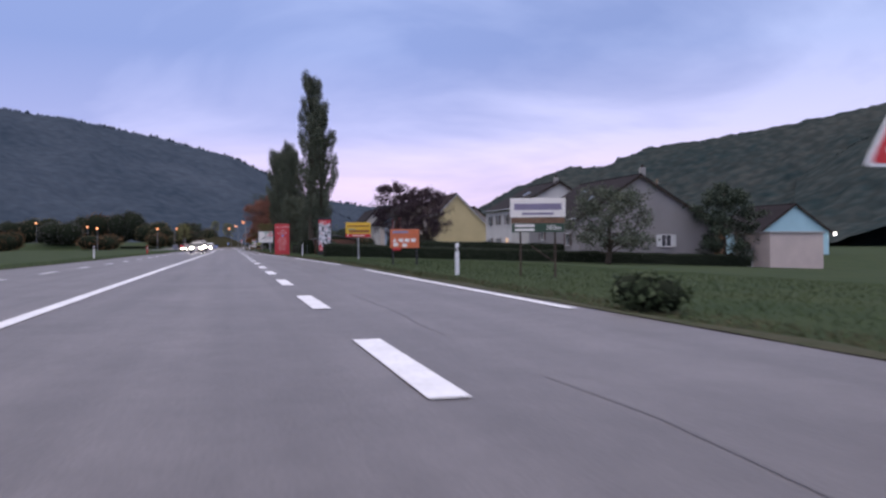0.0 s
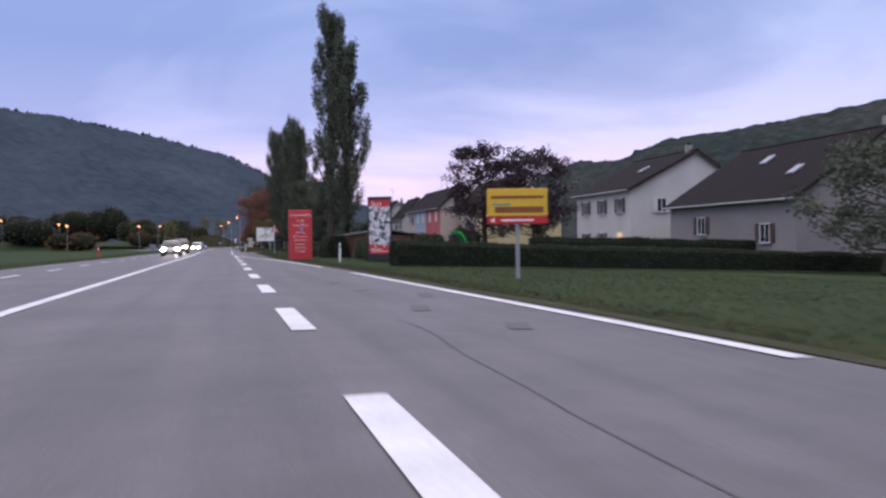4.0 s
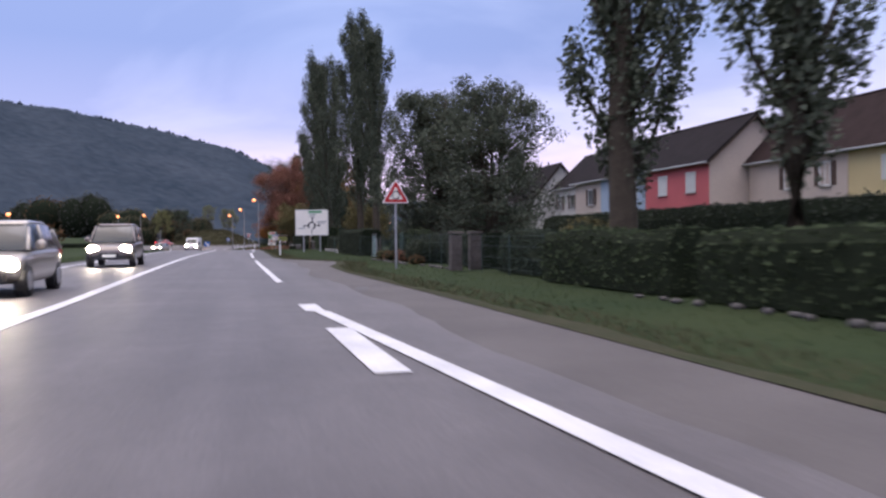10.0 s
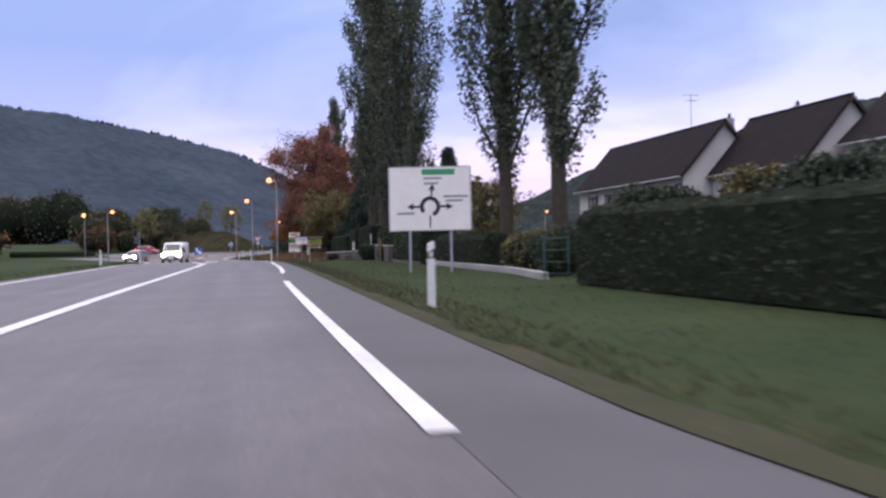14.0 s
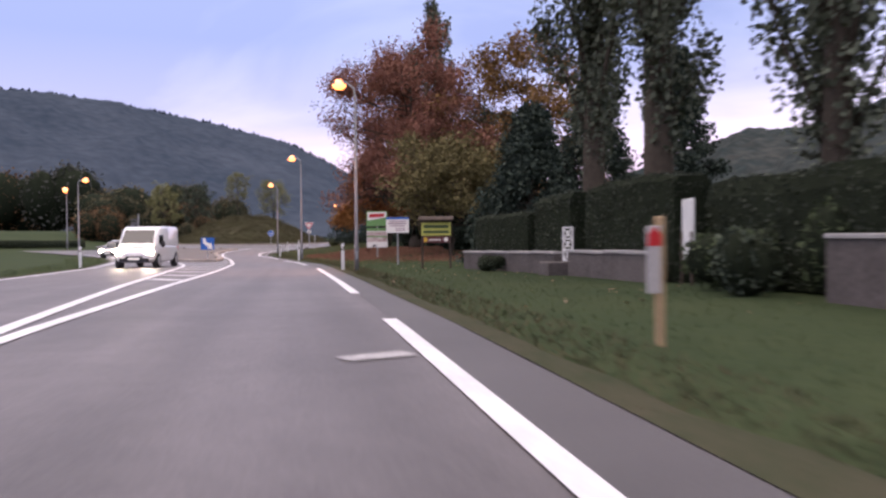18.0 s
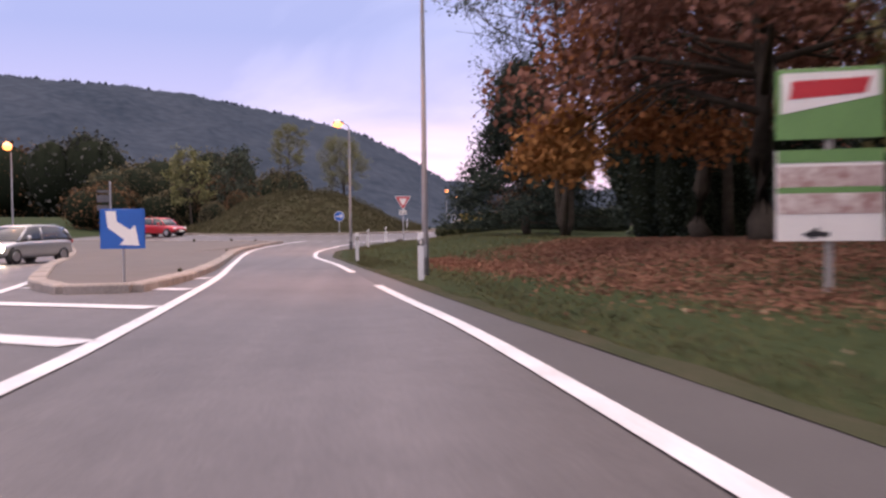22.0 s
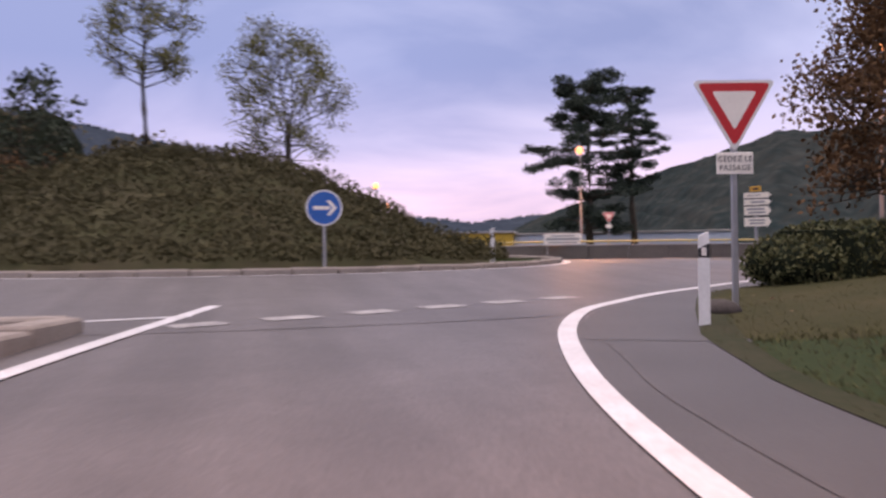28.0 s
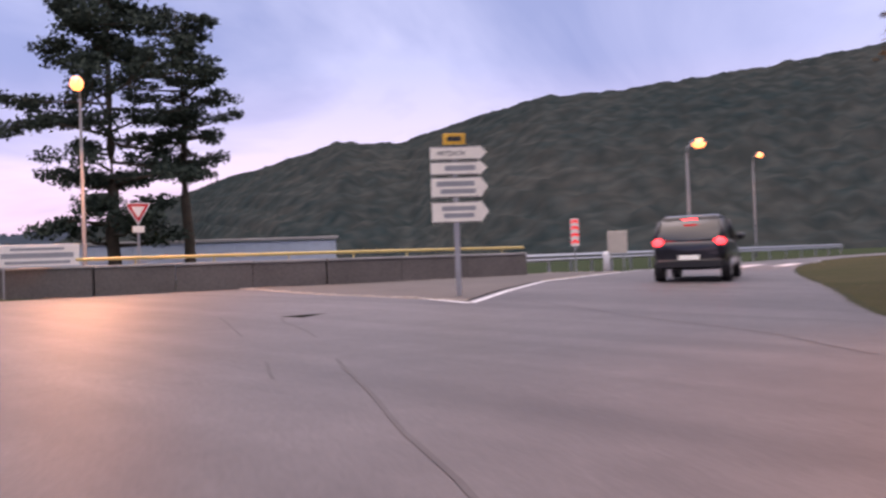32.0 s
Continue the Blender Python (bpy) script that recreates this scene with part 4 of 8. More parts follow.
def build_mound():
    s = Shape()
    K, m = 60, 14
    for j in range(m + 1):
        for k in range(K):
            a = 6.28319 * k / K
            r = MR * j / m * (1 + 0.02 * math.sin(3 * a + 1))
            x, y = MX + r * math.cos(a), CY + r * math.sin(a)
            s.v.append((x, y, 0.56 + float(mound_z(j / m)) + 0.12 * noise.noise((x * 0.8, y * 0.8, 1)) if j < m else gz(x, y) - 0.15))
    s.f = [(j * K + k, j * K + (k + 1) % K, (j + 1) * K + (k + 1) % K, (j + 1) * K + k) for j in range(m) for k in range(K)]
    structure("mound", s, EARTH, "earth mound in the middle of the roundabout", "mound", True)
    rng = np.random.default_rng(77)
    a, u = rng.uniform(0, 6.28319, 85000), np.sqrt(rng.random(85000))
    x, y = MX + MR * u * np.cos(a), CY + MR * u * np.sin(a)
    tuft = np.array([noise.noise((p * 0.55, q * 0.8, 5)) + 0.5 * noise.noise((p * 1.6, q * 2.2, 9)) for p, q in zip(x, y)])
    z = 0.56 + mound_z(u) + rng.uniform(0, 0.6, len(x)) * np.maximum(0, 0.45 + tuft) + 0.06
    me = leafpart("ground_cover", rng, np.stack([x, y, z], 1), 0.085, LEAF["heath"], None)
    tagged(me, "low brown-green shrubs covering the mound", "shrubs", "", "stuff")


build_mound()
for i, (x, y, rx, h, lf) in enumerate([(-10.6, 306.5, 1.7, 2.5, "brown"), (-9.4, 309.3, 1.8, 2.6, "shrub"), (-12.4, 303.6, 1.5, 2.3, "shrub"), (-7.0, 311.0, 1.6, 2.2, "brown")]):
    bush(x, y, rx, rx, h, lf, "tall soft autumn shrub on the mound's back slope", 70 + i, 6000, 0.09, "shrub", dz=0.56 + float(mound_z(math.hypot(x - MX, y - CY) / MR)) - gz(x, y) - 0.3)
tree("spare", -6.0, 303.0, 6.0, 1.6, "lime", "young tree with a light crown on the mound", 61, 9000, 0.06, 0.1, 0.4, dz=3.0)
tree("round", -1.5, 306.6, 5.6, 2.1, "lime", "young twin-stemmed tree with pale leaves on the mound", 62, 16000, 0.06, 0.1, 0.2, dz=2.45, stems=2)
for i, (x, y, rx, h, lf) in enumerate([(-14, 322, 4, 5.2, "brown"), (-20, 324, 4.5, 5.8, "shrub"), (-26, 321, 4.5, 6.2, "brown"), (-9, 326, 4, 6.0, "shrub"), (-17, 330, 5, 8.0, "dark"), (-26, 331, 5, 8.0, "shrub")]):
    bush(x, y, rx, 3.5, h * (1.25 if x > -19 else 0.85), {"dark": "shrub"}.get(lf, lf), "tall autumn shrub in the belt behind the roundabout", 80 + i, 5200, 0.2, "shrub")
tree("spare", -12.5, 316.5, 8.5, 2.4, "dark", "half-bare tree behind the mound", 91, 2500, 0.2, 0.13, 0.3, gap=0.2)
tree("spare", -17, 319, 8.5, 2.4, "lime", "slender pale tree behind the shrubs", 92, 2800, 0.2, 0.14, 0.3)
for i, (x, y) in enumerate([(-40, 290), (-55, 300), (-70, 285), (-95, 280), (-120, 300), (-90, 310), (-150, 290), (-60, 340), (-100, 350), (-30, 360)]):
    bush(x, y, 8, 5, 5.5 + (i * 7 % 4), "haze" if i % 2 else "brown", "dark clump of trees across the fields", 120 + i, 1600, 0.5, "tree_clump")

for k in range(16):
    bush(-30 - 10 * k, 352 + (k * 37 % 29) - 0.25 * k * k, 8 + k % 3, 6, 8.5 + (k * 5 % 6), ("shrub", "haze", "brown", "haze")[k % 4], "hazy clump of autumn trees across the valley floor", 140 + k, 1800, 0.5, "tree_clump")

# hedges on the village side
hedge([(7.4, 71.5), (16, 73.0), (30, 75.5), (44, 77.0), (51.2, 77.4)], 1.2, 1.05, "hedge", "long clipped dark hedge at the edge of the meadow", 201, dens=60)
hedge([(18, 83), (30, 84), (44, 84)], 1.0, 1.6, "hedge", "clipped dark garden hedge below the houses", 202, dens=40, size=0.14)
hedge([(9.0, 81.6), (9.3, 87), (9.4, 92.2)], 1.4, 1.15, "hedge2", "overgrown hedge along the verge", 203, wave=0.3, rnd=0.4)
hedge([(8.0, 95.7), (7.8, 97.5), (7.8, 99.2)], 1.6, 1.5, "hedge", "big overgrown dark bush before the shed", 204, wave=0.3, rnd=0.6)
hedge([(7.7, 100.7), (7.6, 103.0)], 0.9, 0.74, "hedge3", "low brownish clipped hedge behind the verge", 239, wave=0.2)
hedge([(7.6, 103.6), (7.6, 107.3)], 1.0, 0.76, "hedge3", "low brownish clipped hedge with a loose top", 241, wave=0.25)
hedge([(7.7, 108.2), (7.7, 114.3)], 1.0, 1.1, "hedge2", "clipped dark green hedge along the roadside", 219, wave=0.1)
hedge([(7.75, 115.3), (7.8, 121.8)], 1.0, 1.18, "hedge2", "clipped dark green hedge beside a garden opening", 205, wave=0.1)
hedge([(14.0, 104), (14.0, 122), (13.8, 138)], 1.0, 2.0, "hedge", "long clipped dark hedge at the back of the gardens", 240, wave=0.05, dens=40, size=0.14)
hedge([(8.6, 130.0), (8.6, 135.2)], 0.9, 1.2, "hedge", "dark shrubs behind a wire fence", 206, wave=0.4, rnd=0.5)
bush(8.3, 138.0, 1.1, 2.0, 1.42, "hedge", "rounded dark clipped bush behind the fence", 207, 5200, 0.07)
hedge([(9.2, 143.2), (9.0, 149.8)], 1.2, 1.25, "hedge2", "loose garden shrubs behind a green wire fence", 242, wave=0.45, rnd=0.7)
hedge([(8.25, 155.2), (8.15, 160), (8.1, 166.2)], 1.4, 1.68, "hedge", "tall clipped dark hedge in a straight block", 209, wave=0.05, rnd=0.15)
hedge([(9.3, 178.5), (9.2, 186)], 1.1, 1.35, "hedge", "clipped dark hedge by a garden gate", 210, wave=0.1)
hedge([(9.0, 187.0), (9.1, 194.6)], 1.8, 2.3, "hedge2", "tall clipped green hedge on a low kerb", 211, wave=0.05, rnd=0.12)
hedge([(9.9, 196.4), (9.9, 202.5), (9.8, 207.6)], 1.0, 2.15, "hedge", "tall dark hedge behind the garden wall", 212, wave=0.08)
hedge([(9.5, 208.6), (9.35, 214.0)], 1.0, 2.5, "hedge", "tall trimmed thuja hedge above the low wall", 213, wave=0.06, rnd=0.1)
hedge([(9.3, 215.2), (9.2, 218.6)], 1.0, 2.45, "hedge", "tall trimmed thuja hedge beside a white gate", 236, wave=0.05, rnd=0.1)
hedge([(9.0, 218.8), (8.2, 223.5)], 1.0, 2.0, "hedge", "trimmed thuja hedge above the low wall", 214, wave=0.04, rnd=0.08)
hedge([(8.6, 225.2), (12.4, 234), (20, 240)], 1.2, 1.9, "dark", "loose dark hedge behind the advertising boards", 215, wave=0.25, size=0.16)
hedge([(8.6, 288.0), (12.0, 284.0), (15.2, 279.8)], 2.0, 1.25, "hedge", "low rounded dark hedge across the lawn", 216, wave=0.12, rnd=0.6, dens=70)
bush(5.75, 288.55, 1.0, 0.95, 0.98, "hedge4", "rounded bush at the end of the hedge beside the roundabout", 270, 4200, 0.07)
hedge([(6.5, 289.1), (8.2, 290.45), (11.5, 293.3)], 1.9, 1.08, "hedge4", "rounded hedge with yellowing tips beside the roundabout", 217, wave=0.22, rnd=0.85, dens=90)
hedge([(-36, 296.6), (-30, 297.3), (-23.6, 298.6)], 1.4, 0.72, "hedge", "low clipped dark hedge on the west lawn", 259, rnd=0.4)
hedge([(17, 277.5), (26, 274), (40, 270)], 1.6, 1.6, "dark", "dark hedge at the back of the lawn", 218, wave=0.12)
bush(10.7, 260.9, 1.8, 1.7, 6.2, "needle", "tall dense dark clipped yew between the maples", 254, 9000, 0.12)
bush(14.0, 256.5, 2.0, 2.0, 4.6, "needle", "dense dark yew behind the maples", 255, 7000, 0.14)
bush(11.2, 243.6, 2.0, 1.5, 1.5, "needle", "spreading dark juniper under the trees", 256, 6000, 0.1)
bush(12.6, 236.2, 1.8, 1.6, 2.2, "needle", "dark spreading shrub behind the boards", 257, 5000, 0.12)
hedge([(13.2, 264.5), (18, 257), (19.5, 249), (18, 241)], 2.4, 3.4, "dark", "tall loose dark shrubs behind the maples", 258, wave=0.5, rnd=0.5, dens=40, size=0.17)
tree("round", 22.5, 176.5, 4.0, 2.2, "dark", "dense dark fruit tree in a back garden", 61, 9000, 0.17, 0.2, 0.12, stems=2)
tree("round", 25.5, 185.0, 4.2, 2.3, "olive", "olive-green garden tree below the terrace", 62, 9000, 0.17, 0.2, 0.12, stems=2)
tree("round", 21.5, 189.0, 3.4, 2.2, "dark", "low spreading garden tree behind the hedge", 63, 8000, 0.17, 0.2, 0.1, stems=2)
tree("round", 25.0, 197.0, 3.8, 2.2, "olive", "loose greenish garden tree below the terrace", 64, 8000, 0.17, 0.2, 0.1, stems=2)
tree("round", 18.0, 166.5, 3.1, 2.0, "dark", "dark garden tree beyond the wire fence", 65, 8000, 0.15, 0.2, 0.1, stems=2)
for i, (x, y, r) in enumerate(((-6.7, 273.3, 0.06), (-8.5, 287.0, 0.1), (-10.8, 286.6, 0.11), (-6.9, 286.5, 0.07), (-4.6, 252.2, 0.06), (-5.4, 263.2, 0.05))):
    bush(x, y, r, r, 2.0 * r, "brown" if i % 2 else "shrub", "small withered weed in the island's joints", 260 + i, 120, 0.03, "weed", dz=0.13)
bush(6.0, 11.6, 0.6, 0.6, 0.62, "hedge2", "low tuft of weeds on the verge", 220, 900, 0.09)
bush(13.5, 108.5, 1.9, 1.9, 2.9, "hedge", "round dark clipped yew in a garden", 231, 3000, 0.1)
bush(11.2, 104.6, 1.3, 1.2, 1.7, "hedge2", "rounded green garden shrub", 232, 2200, 0.08)
bush(10.2, 101.6, 0.9, 0.9, 1.3, "olive", "yellow-green shrub in a garden", 233, 1400, 0.08)
bush(15.5, 103.5, 1.6, 1.6, 2.3, "brown", "rusty brown garden shrub", 234, 2400, 0.1)
bush(11.8, 99.4, 1.0, 1.0, 1.2, "hedge2", "small green shrub by the shed", 235, 1400, 0.08)
bush(28, 134, 2.2, 2.2, 3.4, "hedge", "round dark garden shrub before the yellow house", 221, 1800, 0.16)
bush(26, 140, 1.6, 1.6, 2.6, "hedge2", "round clipped green garden shrub", 222, 1200, 0.15)
bush(24.5, 122, 1.5, 1.5, 2.4, "dark", "small garden tree behind the shed", 223, 1200, 0.15)
bush(7.9, 203.5, 0.7, 0.7, 1.15, "dark", "small clipped shrub before the wall", 224, 700, 0.09)
bush(7.4, 219.5, 0.55, 0.55, 0.6, "dark", "small lavender bush at the foot of the wall", 225, 500, 0.07)
bush(8.9, 205.2, 1.2, 1.1, 1.25, "hedge2", "spreading green shrub in the garden opening", 237, 1500, 0.09)
bush(9.6, 203.4, 0.75, 0.75, 1.75, "hedge2", "round clipped bush behind the wall", 238, 1300, 0.08)
bush(8.6, 198.5, 0.9, 0.9, 1.1, "hedge2", "green shrub by the garden gate", 226, 800, 0.09)
hedge([(8.5, 122.3), (8.4, 127.3)], 1.1, 1.1, "dark", "loose dark garden shrubs behind the fence", 252, wave=0.5, rnd=0.6, dens=70)
bush(9.0, 123.6, 0.8, 0.9, 1.2, "hedge2", "loose green garden shrub behind the fence", 228, 2400, 0.07)
bush(8.8, 126.0, 0.7, 0.8, 1.0, "dark", "dark garden shrub beside the gate pillars", 244, 2000, 0.07)
bush(11.6, 128.6, 1.5, 1.4, 1.9, "olive", "yellow-green shrub beyond the gate pillars", 245, 3600, 0.08)
bush(7.5, 140.6, 0.5, 0.5, 0.55, "rust", "small russet garden plant at the fence", 246, 900, 0.06)
bush(7.3, 143.0, 0.55, 0.7, 0.5, "brown", "brown withered plant at the fence", 247, 900, 0.06)
bush(7.3, 144.6, 0.5, 0.6, 0.55, "olive", "yellowish plant spilling over the edging", 248, 900, 0.06)
bush(7.2, 136.6, 0.45, 0.6, 0.4, "brown", "low withered plant on the verge", 249, 700, 0.06)
bush(10.5, 152.6, 1.6, 1.6, 2.1, "shrub", "loose pale-green garden shrub", 250, 3600, 0.09)
bush(12.0, 157.5, 1.8, 2.0, 2.6, "hedge2", "spreading green shrub behind the clipped hedge", 251, 4000, 0.09)
bush(9.0, 171.0, 0.9, 0.9, 1.5, "hedge", "dark round clipped yew beside the gate", 229, 3200, 0.07)
bush(8.8, 167.3, 0.6, 0.7, 1.2, "hedge2", "green shrub between hedge and gate", 253, 1800, 0.07)
bush(9.6, 174.6, 1.3, 1.6, 1.55, "olive", "yellowing shrub beyond the gate", 243, 3600, 0.08)

# ---------------------------------------------------------------- street furniture
LAMPW = mat("sodium_lens", (1, 0.7, 0.45), 0.4, emit=(1.0, 0.3, 0.07), strength=3.4)
HEADL = mat("headlamp_lens", (1, 1, 0.95), 0.3, emit=(1.0, 0.84, 0.62), strength=90.0)
TAILL = mat("tail_lens", (0.6, 0.02, 0.02), 0.3, emit=(1.0, 0.035, 0.04), strength=6.0)
CREAM = mat("cream_board", (0.86, 0.82, 0.72), 0.45, vary=0.08)
GREYP = mat("sign_back_grey", (0.3, 0.31, 0.32), 0.5, vary=0.1)


def lettering(parent, text, x, z, size, material, y=-0.003, name="lettering", align="CENTER", spacing=1.0):
    cu = bpy.data.curves.new(name, "FONT")
    cu.body, cu.size, cu.align_x, cu.extrude, cu.space_character = text, size, align, 0.001, spacing
    tmp = bpy.data.objects.new(name, cu)
    me = bpy.data.meshes.new_from_object(tmp)
    bpy.data.objects.remove(tmp)
    me.materials.append(material)
    ob = new(name, me)
    ob.parent = parent
    ob.matrix_basis = pose(x, y, z, 90, 0, 0)
    return ob


def bars(parent, rows, material, y=-0.004, name="text_bar"):
    """Plain bars in place of writing: x centre, z, width, height."""
    for x, z, w, h in rows:
        part(name, Shape().box((x, y, z), (w, 0.004, h)), material, parent)


POLE = mat("lamp_pole", (0.2, 0.2, 0.21), 0.6, 0.3, vary=0.15, scale=3, fine=40)


def street_lamp(x, y, h, rz=0.0, lit=260.0, arm=0.42, dz=0.0, glow=1.0):
    """Lamp with a tapered pole; its arm points along local -x."""
    ob = thing("street_lamp", at(x, y, rz, dz), "tall galvanised street lamp, lit with warm orange light", "street lamp", "street lamps along the road")
    p = Shape()
    p.path([(0, 0, -0.3), (0, 0, 0.9), (0, 0, 0.95), (0, 0, h - 0.35)], [0.085, 0.085, 0.07, 0.042], 12)
    pole = part("pole", p, POLE, ob, "", True)
    part("door_plate", Shape().box((0, -0.087, 0.55), (0.08, 0.012, 0.3)), STEEL, pole)
    part("arm", Shape().path([(0, 0, h - 0.4), (-0.05, 0, h - 0.12), (-0.22, 0, h), (-arm, 0, h + 0.06)], [0.04, 0.036, 0.033, 0.03], 8), STEEL, ob, "", True)
    hd = Shape().prism([(-arm - 0.48, h - 0.01), (-arm - 0.4, h + 0.1), (-arm, h + 0.14), (-arm + 0.14, h + 0.1), (-arm + 0.16, h + 0.0)], -0.13, 0.13)
    head = part("lamp_head", hd, GREYP, ob, "grey lamp housing")
    part("lens", Shape().ball((-arm - 0.18, 0, h - 0.01), (0.27 * glow, 0.18 * glow, 0.2 * glow), 12, 6), LAMPW, head, "glowing orange lens", True)
    if lit:
        li = bpy.data.lights.new("street_light", "SPOT")
        li.energy, li.color, li.spot_size, li.spot_blend, li.shadow_soft_size = lit * 4, (1.0, 0.44, 0.22), radians(120), 0.8, 0.12
        lo = new("street_light", li)
        lo.parent = ob
        lo.matrix_basis = pose(-arm - 0.5, 0, h - 0.2 - 0.2 * glow, 0, 30, 0)
    return ob


street_lamp(3.03, 223.1, 7.0, 0, 240)
street_lamp(1.33, 250.1, 6.9, 0, 240)
street_lamp(-0.66, 276.4, 6.7, 0, 260)
street_lamp(17.35, 324.9, 6.6, 62, 950, glow=1.15)
street_lamp(16.55, 298.95, 7.0, 60, 420, 0.3, glow=1.1)
street_lamp(37.7, 315.3, 5.0, 120, 140, 0.3)
street_lamp(66.0, 327.0, 7.4, 120, 140, 0.3)
street_lamp(-17.0, 266.9, 6.6, 180, 160)
# far lenses are oversized, the added bulk stands in for glare
for x, y in ((-38, 262), (-46, 297), (9, 352), (15, 380), (20, 410), (26, 440), (-64, 310), (-24, 292)):
    street_lamp(x, y, 6.6, 90, 0, glow=1.5)


def delineator(x, y, rz=0.0):
    """White roadside post with its slanted black band and reflector."""
    if not DELI:
        ob = thing("delineator_post", at(x, y, rz), "white plastic roadside delineator post with a black band", "delineator post", "delineator posts")
        sec = [(-0.06, -0.05), (0.06, -0.05), (0.045, 0.05), (-0.045, 0.05)]
        b = Shape().prism(sec, -0.2, 0.74, "z")
        part("post", b, WHITE, ob)
        t = Shape().add([(a * 0.97, c * 0.97, 0.745) for a, c in sec] + [(a * 0.97, c * 0.97, 0.87 + a * 0.5) for a, c in sec], [(0, 1, 2, 3), (4, 5, 6, 7), (0, 1, 5, 4), (1, 2, 6, 5), (2, 3, 7, 6), (3, 0, 4, 7)])
        band = part("band", t, BLACK, ob, "black slanted band")
        part("reflector", Shape().box((0, -0.052, 0.81), (0.05, 0.006, 0.09)), mat("reflector", (0.8, 0.75, 0.7), 0.25), band, "pale reflector")
        c = Shape().add([(a, k, 0.872 + a * 0.5) for a, k in sec] + [(a * 0.9, k * 0.9, 1.0 + a * 0.45) for a, k in sec], [(0, 1, 2, 3), (4, 5, 6, 7), (0, 1, 5, 4), (1, 2, 6, 5), (2, 3, 7, 6), (3, 0, 4, 7)])
        part("cap", c, WHITE, ob)
        DELI.append(ob)
        return ob
    return copy_thing(DELI[0], at(x, y, rz))


DELI = []
for x, y, r in ((7.1, 27, 10), (6.34, 81.6, 5), (2.84, 161, 0), (2.47, 222.6, 5), (1.1, 248.4, 8), (-0.28, 262.1, 10), (0.28, 279.6, 5), (1.45, 284.3, -20), (-11.0, 74, 0), (-9.3, 181, 0), (-9.6, 235, 0), (-8.7, 205, 0), (3.6, 299, 0)):
    delineator(x, y, r)

# red-banded marker on the far verge
mk = thing("marker_post", at(-10.9, 117), "red and white banded marker post on the far verge", "marker post")
part("post", Shape().rbox((0, 0, 0.5), (0.16, 0.1, 1.1), 0.02), RED, mk)
part("band", Shape().box((0, -0.052, 0.75), (0.17, 0.006, 0.16)), WHITE, mk, "white reflective band")


def tri_pts(side, z0, flip, r=0.0):
    h = side * 0.866
    return [(-side / 2, z0 + h), (0, z0), (side / 2, z0 + h)] if flip else [(-side / 2, z0), (side / 2, z0), (0, z0 + h)]


def tri_round(side, z0, flip, cut=0.07):
    """A triangle with cut-off corners."""
    P = [Vector(p) for p in tri_pts(side, z0, flip)]
    out = []
    for i in range(3):
        a, b, c = P[i - 1], P[i], P[(i + 1) % 3]
        out += [b + (a - b).normalized() * cut, b + ((a - b).normalized() + (c - b).normalized()) * cut * 0.3, b + (c - b).normalized() * cut]
    return [(p.x, p.y) for p in out]


def triangle_sign(x, y, rz, side, z0, flip, label, name):
    ob = thing(name, at(x, y, rz), label, "road sign")
    part("post", Shape().rbox((0, 0.05, (z0 + 0.4) / 2 - 0.1), (0.08, 0.05, z0 + 0.6), 0.012), STEEL, ob, "galvanised post")
    part("back_plate", Shape().prism(tri_round(side, z0, flip), 0.0, 0.022), WHITE, ob)
    d = side * 0.035
    part("border", Shape().prism(tri_round(side - 3.46 * d, z0 + (2 if flip else 1) * d, flip, 0.06), -0.004, 0.0), RED, ob, "red border")
    w = side * 0.135
    part("face", Shape().prism(tri_round(side - 3.46 * w, z0 + (2 if flip else 1) * w, flip, 0.03), -0.008, -0.004), SIGNW, ob, "white face")
    return ob


SIGNW = mat("sign_white", (0.84, 0.8, 0.74), 0.35, vary=0.06)


def arc_arrow(cx, cz, r, a0, a1, w):
    """A bent arrow in the x-z plane."""
    n = 8
    A = [radians(a0 + (a1 - a0) * i / n) for i in range(n + 1)]
    s = Shape()
    o = [(cx + (r + w / 2) * math.cos(a), cz + (r + w / 2) * math.sin(a)) for a in A]
    q = [(cx + (r - w / 2) * math.cos(a), cz + (r - w / 2) * math.sin(a)) for a in A]
    for i in range(n):
        s.prism([o[i], o[i + 1], q[i + 1], q[i]], -0.012, -0.008)
    e, t = A[-1], (1 if a1 > a0 else -1)
    tx, tz = -math.sin(e) * t, math.cos(e) * t
    c = Vector((cx + r * math.cos(e), cz + r * math.sin(e)))
    nx = Vector((math.cos(e), math.sin(e)))
    s.prism([tuple(c + nx * w * 1.25), tuple(c + Vector((tx, tz)) * w * 2.0), tuple(c - nx * w * 1.25)], -0.012, -0.008)
    return s


ts = triangle_sign(5.45, 131.6, 0, 1.0, 2.3, False, "red-bordered triangular roundabout warning sign on a post", "roundabout_warning_sign")
for k in range(3):
    part("arrow", arc_arrow(0, 2.3 + 0.29, 0.135, 100 + 120 * k, 185 + 120 * k, 0.035), BLACK, ts, "black curved arrow")
t0 = triangle_sign(6.15, 6.7, 0, 1.0, 1.68, False, "red-bordered triangular warning sign on a post", "warning_sign")
part("symbol", Shape().prism([(-0.1, 1.9), (0.1, 1.9), (0.03, 2.15), (-0.03, 2.15)], -0.012, -0.008), BLACK, t0, "black symbol")
ys = triangle_sign(2.6, 285.45, -14, 1.05, 2.0, True, "give-way sign, a red-bordered triangle point down", "give_way_sign")
pl = part("plate", Shape().rbox((0, 0.008, 1.87), (0.46, 0.02, 0.27), 0.01), SIGNW, ys, "white plate with black writing")
